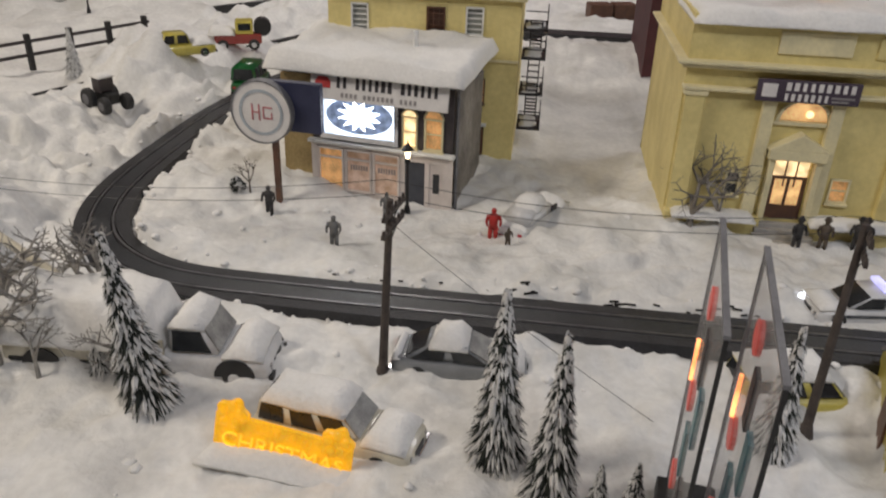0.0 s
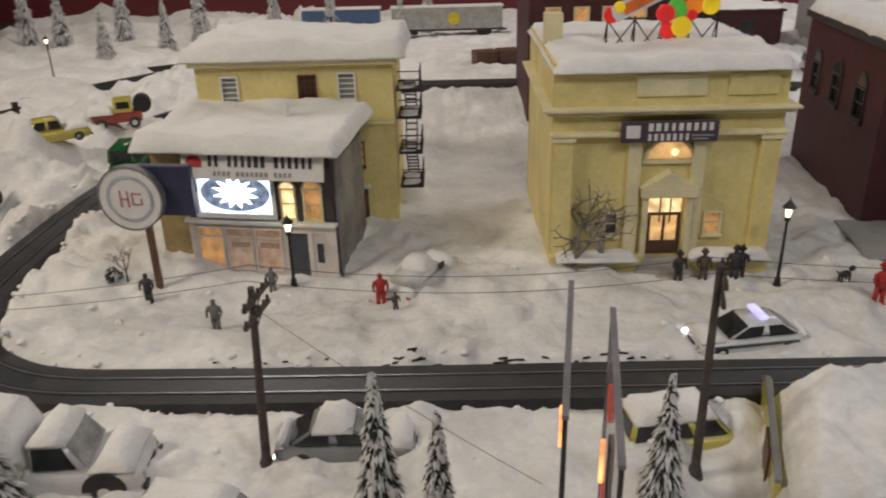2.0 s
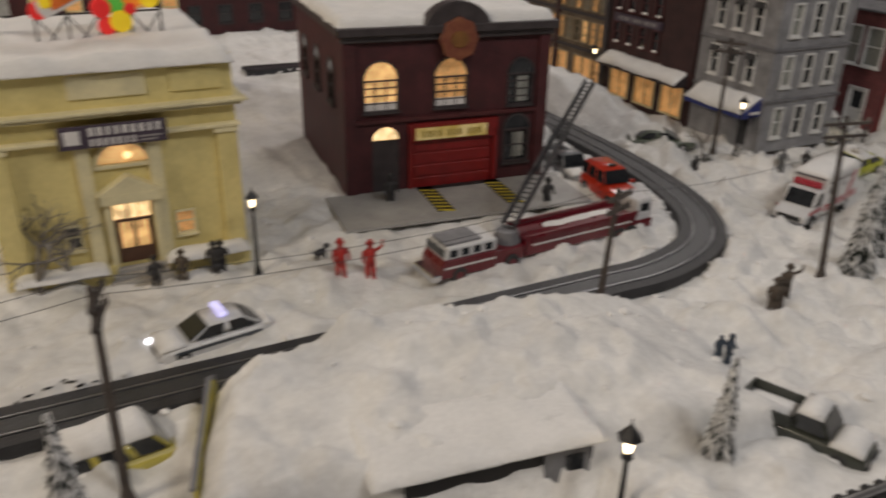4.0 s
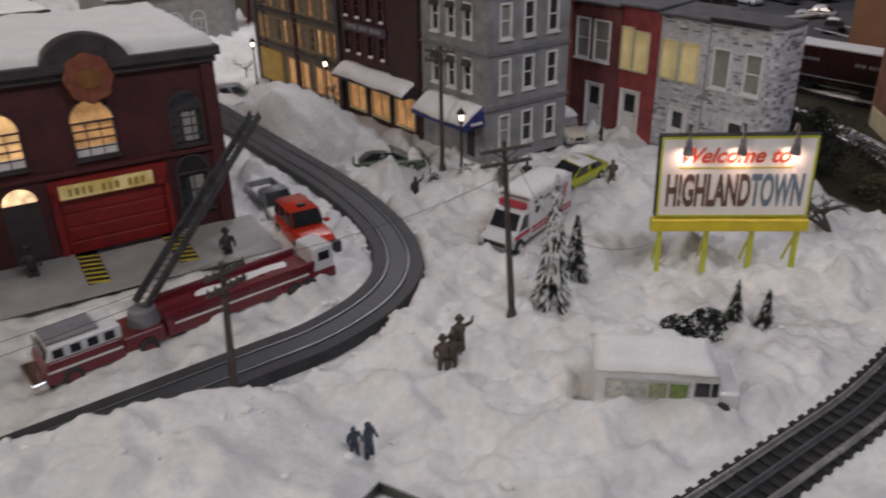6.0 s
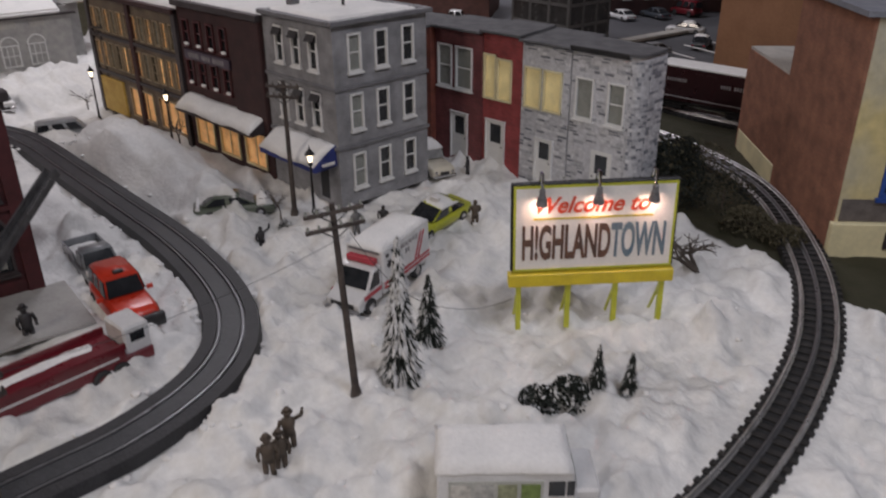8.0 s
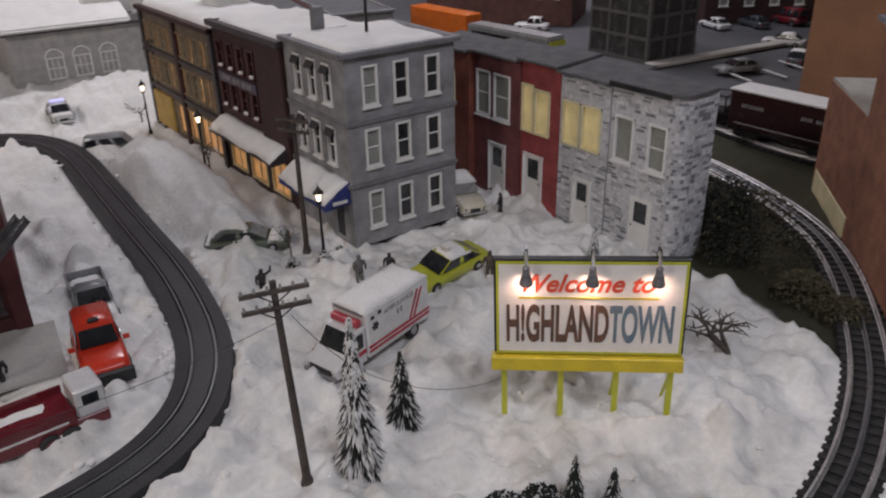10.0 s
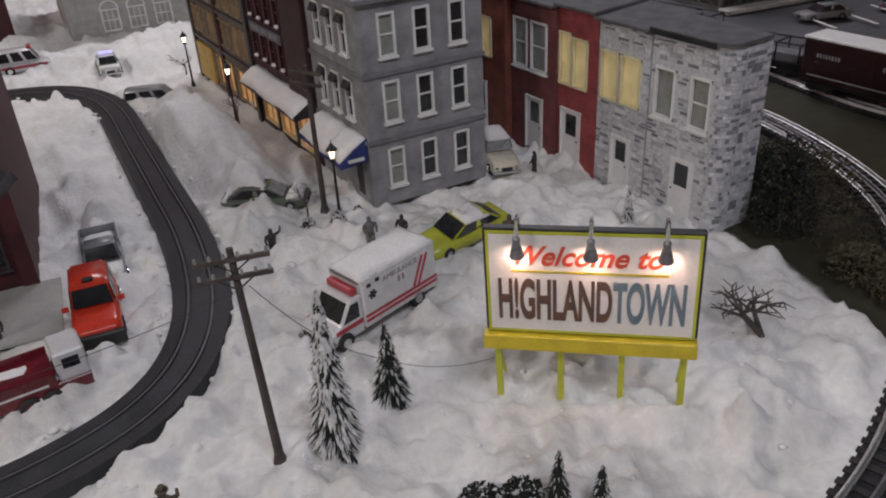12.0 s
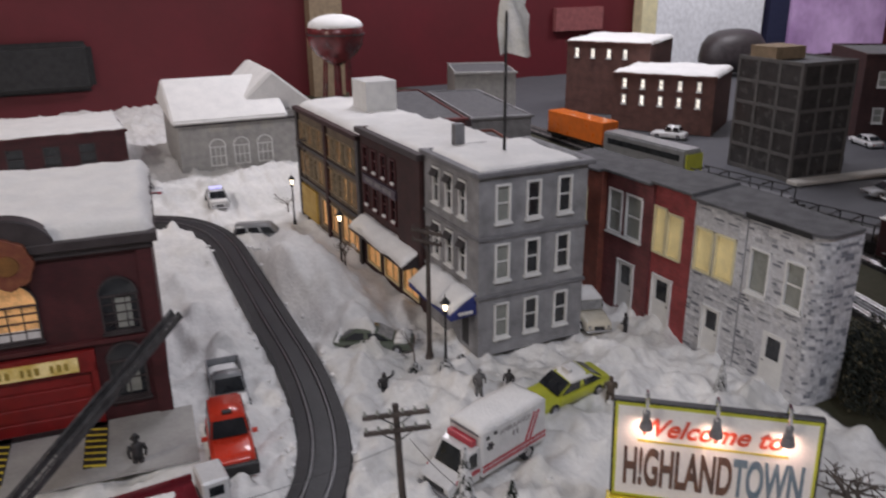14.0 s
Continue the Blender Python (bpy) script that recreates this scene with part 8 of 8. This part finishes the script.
RUSTBLOCK = brick_mat("dim_rust_brick", (0.13, 0.055, 0.042), (0.10, 0.042, 0.034), (0.09, 0.045, 0.038), 0.0065, 0.0024, 0.12, 0.75, 0.3)
wins_ = [(0.03 + 0.05 * i, z, 0.055 + 0.05 * i, z + 0.05) for z in (0.06, 0.16, 0.26) for i in range(5)]
block("tall_maroon_building", T(0.445, 1.58, -0.01, 0), 0.27, 0.25, 0.34, MAROON, "tall dark maroon model building behind the bank", wins_, LITDIM, CREAMTRIM, snow=False)
block("long_red_building", T(0.70, 2.28, -0.004, 0), 0.48, 0.26, 0.104, MAROON, "low maroon model building with a snowy flat roof", [(0.05 + 0.08 * i, 0.03, 0.085 + 0.08 * i, 0.075) for i in range(5)], GLASS, DARKTRIM)
block("brown_brick_block", T(2.565, 2.10, -0.004, -56), 0.30, 0.26, 0.172, RUSTBLOCK, "dark brick model block with lit white windows", [(0.03 + 0.055 * i, z, 0.041 + 0.055 * i, z + 0.026) for z in (0.080, 0.128) for i in range(5)], mat("white_lit_pane", (0.8, 0.8, 0.75), 0.4, 0, None, 60, emit=(1.0, 0.93, 0.78), power=1.2), WHITE)
block("brown_brick_annex", T(2.62, 2.42, -0.004, -56), 0.28, 0.3, 0.238, RUSTBLOCK, "dark brick model block with lit upper windows", [(0.03 + 0.055 * i, 0.186, 0.041 + 0.055 * i, 0.214) for i in range(4)], mat("white_lit_pane", (0.8, 0.8, 0.75), 0.4, 0, None, 60, emit=(1.0, 0.93, 0.78), power=1.2), WHITE)
block("rust_hotel", T(3.05, 1.62, -0.004, -35), 0.7, 0.3, 0.24, BROWNBRICK, "long brown brick model building by the car park", [(0.04 + 0.075 * i, z, 0.065 + 0.075 * i, z + 0.04) for z in (0.05, 0.15) for i in range(8)], GREYGLASS, WHITE, snow=False)
block("pale_stone_shed", T(2.21, 2.46, -0.004, -22), 0.20, 0.26, 0.155, GREYSTONE, "plain pale grey stone model shed", (), snow=False)
for i, (x, y, w_, d_, h_, mm) in enumerate(((1.78, 1.92, 0.16, 0.5, 0.125, MAROONROW), (1.96, 1.90, 0.16, 0.46, 0.12, GREYWALL), (1.64, 1.30, 0.16, 0.40, 0.14, RUSTROW))):
    block("rear_row_building", T(x, y, -0.004, -12), w_, d_, h_, mm, "low model building with a dark felt roof behind the street", (), snow=False)


def glass_tower():
    t = thing("dark_office_tower", T(2.51, 1.385, -0.004, -4), "five-storey dark office model with a grid of glazed bays", "building")
    w, d, h = 0.165, 0.20, 0.270
    frame_mat = mat("tower_grey_frame", (0.11, 0.105, 0.10), 0.6, 0, (0.08, 0.078, 0.075), 50)
    fh = [(0.008 + 0.0525 * i, 0.010 + 0.052 * k, 0.0525 + 0.0525 * i, 0.054 + 0.052 * k) for i in range(3) for k in range(5)]
    lh = [(0.006 + 0.065 * i, 0.010 + 0.052 * k, 0.062 + 0.065 * i, 0.054 + 0.052 * k) for i in range(3) for k in range(5)]
    shell(t, w, d, h, frame_mat, fh, lh)
    tg = mat("smoked_glass", (0.035, 0.033, 0.032), 0.25, 0, (0.055, 0.052, 0.05), 40)
    for q in fh:
        part("pane", G().box(((q[0] + q[2]) / 2, 0.002, (q[1] + q[3]) / 2), (q[2] - q[0], 0.001, q[3] - q[1])), tg, t)
    for q in lh:
        part("pane", at(G().box(((q[0] + q[2]) / 2, 0.002, (q[1] + q[3]) / 2), (q[2] - q[0], 0.001, q[3] - q[1])), LEFT(d)), tg, t)
    part("penthouse", G().box((0.05, 0.13, h + 0.012), (0.09, 0.08, 0.028)), mat("tan_penthouse", (0.25, 0.18, 0.11), 0.7), t)


glass_tower()


t = thing("dark_cover", T(3.86, 2.86, 0.0, 10), "dark rounded cover standing behind the office tower", "cover")
part("shell", G().loft([[Vector((0.20 * k * math.cos(2 * math.pi * i / 20), 0.11 * k * math.sin(2 * math.pi * i / 20), z)) for i in range(20)] for k, z in ((1.0, 0.0), (1.02, 0.08), (0.96, 0.13), (0.80, 0.165), (0.52, 0.185), (0.2, 0.192))]), DARKTRIM, t, smooth=True)
part("rim", G().loft([[Vector((0.215 * k * math.cos(2 * math.pi * i / 20), 0.125 * k * math.sin(2 * math.pi * i / 20), z)) for i in range(20)] for k, z in ((1.0, 0.0), (1.0, 0.012), (0.9, 0.016))]), BLACK, t)


def water_tower():
    t = thing("water_tower", T(1.755, 2.30, -0.004), "maroon model water tower with a snow-capped tank", "water tower")
    m = mat("maroon_steel", (0.20, 0.035, 0.038), 0.25, 0, (0.07, 0.02, 0.022), 26)
    for a in range(6):
        x, y = math.cos(a * 1.047), math.sin(a * 1.047)
        part("leg", G().tube((x * 0.055, y * 0.055, 0), (x * 0.035, y * 0.035, 0.25), 0.004, 0.003, 6), m, t)
    part("riser", G().tube((0, 0, 0), (0, 0, 0.25), 0.010, 0.010, 10), m, t)
    ring = lambda r, z: [Vector((r * math.cos(2 * math.pi * k / 24), r * math.sin(2 * math.pi * k / 24), z)) for k in range(24)]
    part("tank", G().loft([ring(r, z) for r, z in ((0.012, 0.222), (0.030, 0.232), (0.056, 0.252), (0.073, 0.276), (0.079, 0.302), (0.077, 0.322), (0.066, 0.338))]), m, t, "glossy dark red tank", smooth=True)
    part("tank_snow", G().ball((0, 0, 0.326), 0.076, (1, 1, 0.42), 20, 10), ROOFSNOW, t, smooth=True)
    part("tank_band", G().tube((0, 0, 0.304), (0, 0, 0.308), 0.0805, 0.0805, 24), DARKTRIM, t)


water_tower()


def rail_wagon(x, y, rz, kind, col, label, L_=0.24):
    t = thing("rail_wagon", pose(x, y, 0.0, 0, 0, rz), label, "railway wagon", "goods train")
    W = 0.054
    part("frame", G().box((0, 0, 0.020), (L_, W * 0.8, 0.006)), BLACK, t)
    for s in (-1, 1):
        b = part("bogie", G().box((s * L_ * 0.33, 0, 0.012), (0.045, W * 0.75, 0.008)), BLACK, t)
        for k in (-0.014, 0.014):
            for y_ in (-0.0165, 0.0165):
                part("wheel", G().tube((s * L_ * 0.33 + k, y_ - 0.002, 0.0135), (s * L_ * 0.33 + k, y_ + 0.002, 0.0135), 0.0085, n=12), IRON, b)
        part("coupler", G().box((s * L_ * 0.52, 0, 0.016), (0.012, 0.006, 0.005)), IRON, t)
    if kind == "box":
        part("body", G().box((0, 0, 0.054), (L_ * 0.98, W, 0.062)), col, t, bevel=0.002)
        part("roof", G().box((0, 0, 0.087), (L_, W * 1.02, 0.004)), WHITE, t, bevel=0.001)
        for s in (-1, 1):
            part("door", G().box((0, s * W * 0.505, 0.052), (0.04, 0.001, 0.052)), col, t)
    elif kind == "container":
        part("container", G().box((0, 0, 0.054), (L_ * 0.92, W, 0.060)), col, t, bevel=0.0015)
    elif kind == "tank":
        part("tank", G().tube((-L_ * 0.45, 0, 0.050), (L_ * 0.45, 0, 0.050), 0.027, n=18), col, t, bevel=0.003)
        part("dome", G().tube((0, 0, 0.072), (0, 0, 0.086), 0.012, n=12), col, t)
    elif kind == "flat":
        part("deck", G().box((0, 0, 0.026), (L_ * 0.98, W * 0.9, 0.004)), BLACK, t)
        for i in range(5):
            xx = L_ * (-0.4 + 0.2 * i)
            part("rack", G().tube((xx, -W * 0.42, 0.028), (xx, -W * 0.42, 0.058), 0.0014, n=5).tube((xx, W * 0.42, 0.028), (xx, W * 0.42, 0.058), 0.0014, n=5).tube((xx, -W * 0.42, 0.058), (xx, W * 0.42, 0.058), 0.0014, n=5), IRON, t)
        part("rail", G().tube((-L_ * 0.45, -W * 0.42, 0.058), (L_ * 0.45, -W * 0.42, 0.058), 0.0014, n=5).tube((-L_ * 0.45, W * 0.42, 0.058), (L_ * 0.45, W * 0.42, 0.058), 0.0014, n=5), IRON, t)
        part("load", G().box((0, 0, 0.034), (L_ * 0.8, W * 0.6, 0.012)), GREYTRIM, t)
    elif kind == "coach":
        part("body", G().box((0, 0, 0.050), (L_ * 0.98, W, 0.054)), col, t, bevel=0.004, seg=2)
        for s in (-1, 1):
            part("window_band", G().box((0, s * W * 0.503, 0.056), (L_ * 0.85, 0.001, 0.014)), GLASS, t)
        part("end", G().box((-L_ * 0.495, 0, 0.045), (0.004, W * 0.96, 0.044)), P_LIME, t)
    return t


SILVER = mat("silver_coach", (0.42, 0.43, 0.44), 0.35, 0.6, (0.34, 0.35, 0.36), 60)
rail_wagon(2.325, 1.93, 92, "container", P_ORANGE, "flat wagon with a bright orange container", 0.26)
rail_wagon(2.298, 1.62, 94, "coach", SILVER, "silver railway coach with a lime end", 0.28)
rail_wagon(2.268, 1.30, 97, "flat", BLACK, "black flat wagon with low racks", 0.26)
rail_wagon(2.222, 1.05, 101, "flat", BLACK, "black flat wagon with low racks", 0.20)
t = rail_wagon(2.202, 0.835, 91, "box", paint("maroon_wagon", (0.030, 0.009, 0.011)), "dark maroon goods wagon with a pale roof", 0.20)
part("side_line", G().box((0, 0.0278, 0.032), (0.170, 0.001, 0.002)), PRINTGREY, t)
part("lettering", letter_bars(-0.075, -0.030, 0.060, 0.066, 9, 0.0278, gaps=(4,), seed=14), PRINTGREY, t)
part("lettering", letter_bars(0.035, 0.075, 0.060, 0.066, 8, 0.0278, seed=15), PRINTGREY, t)

for i, (x, y, rz, st_, col, lab) in enumerate((
    (2.60, 1.20, 160, "sedan", P_GREY, "grey model car in the car park"), (2.80, 1.17, 20, "sedan", P_DARK, "dark model car with snow in the car park"),
    (2.78, 1.50, 60, "wagon", P_DARK, "dark model car in the car park"), (2.90, 1.62, 70, "suv", P_GREY, "grey model car in the car park"), (3.02, 1.56, 70, "sedan", P_WHITE, "white model car in the car park"),
    (3.12, 1.50, 70, "sedan", P_DARK, "dark model car in the car park"), (3.22, 1.45, 80, "van", P_FIRE, "dark red model van in the car park"), (2.62, 1.90, 120, "old", P_WHITE, "white model car by the brick block"), (2.95, 1.30, 110, "sedan", P_WHITE, "white model car in the car park"))):
    car("parked_car", T(x, y, gz(x, y) * 0.15 - 0.004, rz), st_, col, lab, snow=("roof",) if i in (1, 8) else (), group="cars in the car park")
t = thing("car_park_kerb", T(2.72, 1.33, 0.0, -8), "pale concrete kerb island in the car park", "kerb", kind="structure")
part("island", G().box((0, 0, 0.002), (0.46, 0.035, 0.010)), CONCRETE, t, bevel=0.002)
t = thing("parking_lines", T(2.75, 1.12, 0.0, -20), "white parking bay lines", "marking", kind="structure")
for i in range(6):
    part("line", G().box((-0.2 + 0.09 * i, 0, 0.003), (0.006, 0.14, 0.001)), WHITE, t)

# far left: fences and second street
t = thing("trackside_fence", T(-0.62, 1.28, 0.012, 62), "dark wooden trackside fence in the snow", "fence")
for k in range(5):
    part("post", G().box((0.075 * k, 0, 0.022), (0.008, 0.008, 0.060)), BLACK, t)
for z in (0.018, 0.040):
    part("rail", G().box((0.15, 0, z), (0.32, 0.004, 0.005)), DARKTRIM, t)
for i, (x0, y0, x1, y1) in enumerate(((-0.60, 0.95, -0.15, 1.85), (-0.95, 1.35, -0.2, 2.35), (-0.9, 1.9, 0.1, 2.45))):
    ln = spline([(x0, y0), ((x0 + x1) / 2 - 0.02, (y0 + y1) / 2), (x1, y1)])
    g, _ = ribbon(ln, [-0.008, -0.005, 0.005, 0.008], [-0.02, 0.010, 0.010, -0.02])
    tagged(part("snowy_track", g, BLACK), "dark strip of track showing through the snow", "railway track", kind="structure")
t = thing("rear_street", T(0.36, 1.86, 0.0), "short grey rear street between snowbanks", "road", kind="structure")
part("surface", G().box((0.0, 0, 0.006), (0.34, 0.05, 0.02)), ROADDARK, t)
t = thing("wooden_crate_stack", put(0.42, 2.12, 15, 0.0), "brown wooden crates stacked in the snow", "crate")
for x, z in ((-0.03, 0.018), (0.03, 0.018)):
    part("crate", G().box((x, 0, z), (0.055, 0.045, 0.036)), BROWNFRAME, t, bevel=0.002)
t = rail_wagon(0.30, 2.62, 1, "box", mat("grey_wagon", (0.38, 0.38, 0.36), 0.6), "grey rail wagon with a yellow disc", 0.34)
part("yellow_disc", G().prism([(0.02 + 0.018 * math.cos(i * 0.3927), 0.054 + 0.018 * math.sin(i * 0.3927)) for i in range(16)], -0.0295, -0.027), YELLOWPAINT, t)
rail_wagon(-0.02, 2.62, 1, "box", paint("blue_wagon", (0.05, 0.11, 0.24)), "blue rail wagon standing at the rear", 0.24)
rail_wagon(0.80, 2.62, 1, "box", paint("bright_blue_wagon", (0.04, 0.18, 0.50)), "bright blue rail wagon standing at the rear", 0.24)
for x, y in ((-0.69, 1.72), (-0.60, 1.95), (-0.95, 2.2)):
    street_lamp(x, y, 0.10, 0.0, "black model lamp post with a small bright light at the rear")

# ---- clods of snow and torn dark edges along the street ----
rr = random.Random(77)
lumps, torn = G(), G()
dl = np.gradient(ROADLINE, axis=0)
for i in range(560):
    if i < 300:
        k = rr.randrange(len(ROADLINE))
        nx_, ny_ = dl[k][1], -dl[k][0]
        ln_ = math.hypot(nx_, ny_)
        o = rr.choice((-1, 1)) * (0.0290 + abs(rr.gauss(0, 0.008)))
        x, y, r = ROADLINE[k][0] + nx_ / ln_ * o, ROADLINE[k][1] + ny_ / ln_ * o, rr.uniform(0.0012, 0.0042)
    else:
        x, y, r = rr.uniform(-0.3, 1.65), rr.uniform(0.42, 1.02), rr.uniform(0.001, 0.0045)
    lumps.ball((x, y, gz(x, y) + r * 0.1), r, (rr.uniform(0.8, 1.6), rr.uniform(0.8, 1.5), rr.uniform(0.5, 0.8)), 6, 4, Matrix.Rotation(rr.uniform(0, 3), 3, "Z"))
tagged(part("snow_clods", lumps, ROOFSNOW, smooth=True), "small clods of snow scattered along the street", "snow", kind="stuff")
for i in range(80):
    x = rr.choice((rr.uniform(0.05, 0.50), rr.uniform(0.16, 0.42), rr.uniform(0.2, 0.4)))
    y, r = 0.7405 + abs(rr.gauss(0, 0.003)), rr.uniform(0.0010, 0.0030)
    a = rr.uniform(-0.4, 0.4)
    torn.box((x, y, gz(x, y) + 0.0012), (r * 3.0, r * 0.45, 0.0016), rz=math.degrees(a))
tagged(part("torn_edging", torn, BLACK), "torn dark roadside edging poking through snow", "debris", kind="stuff")

# ---- the hall round the table ----
REDWALL = mat("dark_red_wall", (0.115, 0.009, 0.015), 0.6, 0, (0.095, 0.008, 0.012), 4, 0.05, 200, 0.04)
t = tagged(part("wall_north", G().box((1.2, 3.26, 0.4), (9.0, 0.06, 3.2)), REDWALL), "plain dark red painted hall wall", "wall", kind="structure")
part("tan_column", G().box((2.03, 3.20, 0.4), (0.13, 0.06, 3.2)), mat("tan_column", (0.30, 0.22, 0.14), 0.6), t)
part("cream_panel", G().box((4.02, 3.20, 0.45), (0.72, 0.05, 0.9)), mat("cream_panel", (0.80, 0.81, 0.84), 0.6, 0, (0.74, 0.75, 0.78), 5), t)
part("panel_frame", G().box((3.62, 3.195, 0.45), (0.09, 0.06, 0.9)), CREAMTRIM, t)
part("navy_strip", G().box((4.50, 3.20, 0.45), (0.14, 0.05, 0.9)), NAVY, t)
part("pale_poster", G().box((3.25, 3.22, 0.24), (0.26, 0.03, 0.10)), mat("pale_red_poster", (0.30, 0.10, 0.10), 0.5), t)
part("dark_board", G().box((0.90, 3.21, 0.16), (0.58, 0.04, 0.17)), BLACK, t, bevel=0.03, seg=3)
# picture given a weak glow of its own to lift its brightness
part("glowing_purple_picture", G().box((4.98, 3.20, 0.45), (0.78, 0.05, 0.9)), mat("glowing_purple_picture", (0.36, 0.22, 0.42), 0.5, 0, (0.45, 0.33, 0.48), 3, emit=(0.45, 0.28, 0.55), power=0.25), t)
PLAIN = mat("hall_wall", (0.20, 0.16, 0.14), 0.7, 0, (0.17, 0.14, 0.12), 5)
tagged(part("wall_west", G().box((-2.9, 0.4, 0.4), (0.06, 5.7, 3.2)), PLAIN), "plain hall wall", "wall", kind="structure")
tagged(part("wall_east", G().box((5.7, 0.4, 0.4), (0.06, 5.7, 3.2)), PLAIN), "plain hall wall", "wall", kind="structure")
tagged(part("wall_south", G().box((1.2, -2.5, 0.4), (9.0, 0.06, 3.2)), PLAIN), "plain hall wall", "wall", kind="structure")
tagged(part("ceiling", G().box((1.2, 0.4, 1.95), (9.0, 5.9, 0.06)), mat("ceiling_grey", (0.30, 0.295, 0.29), 0.8)), "plain pale hall ceiling", "ceiling", kind="structure")
tagged(part("floor", G().box((1.2, 0.4, -0.98), (9.0, 5.9, 0.06)), mat("dark_floor", (0.10, 0.09, 0.08), 0.5)), "plain dark hall floor", "floor", kind="structure")
t = thing("layout_table", T(1.0, 1.6, -0.06), "table edge board under the model landscape", "table", kind="structure")
part("top_board", G().box((0, 0, 0), (7.0, 3.2, 0.04)), BROWNFRAME, t)
part("apron", G().box((0, -1.6, -0.10), (7.0, 0.03, 0.25)), BLACK, t)
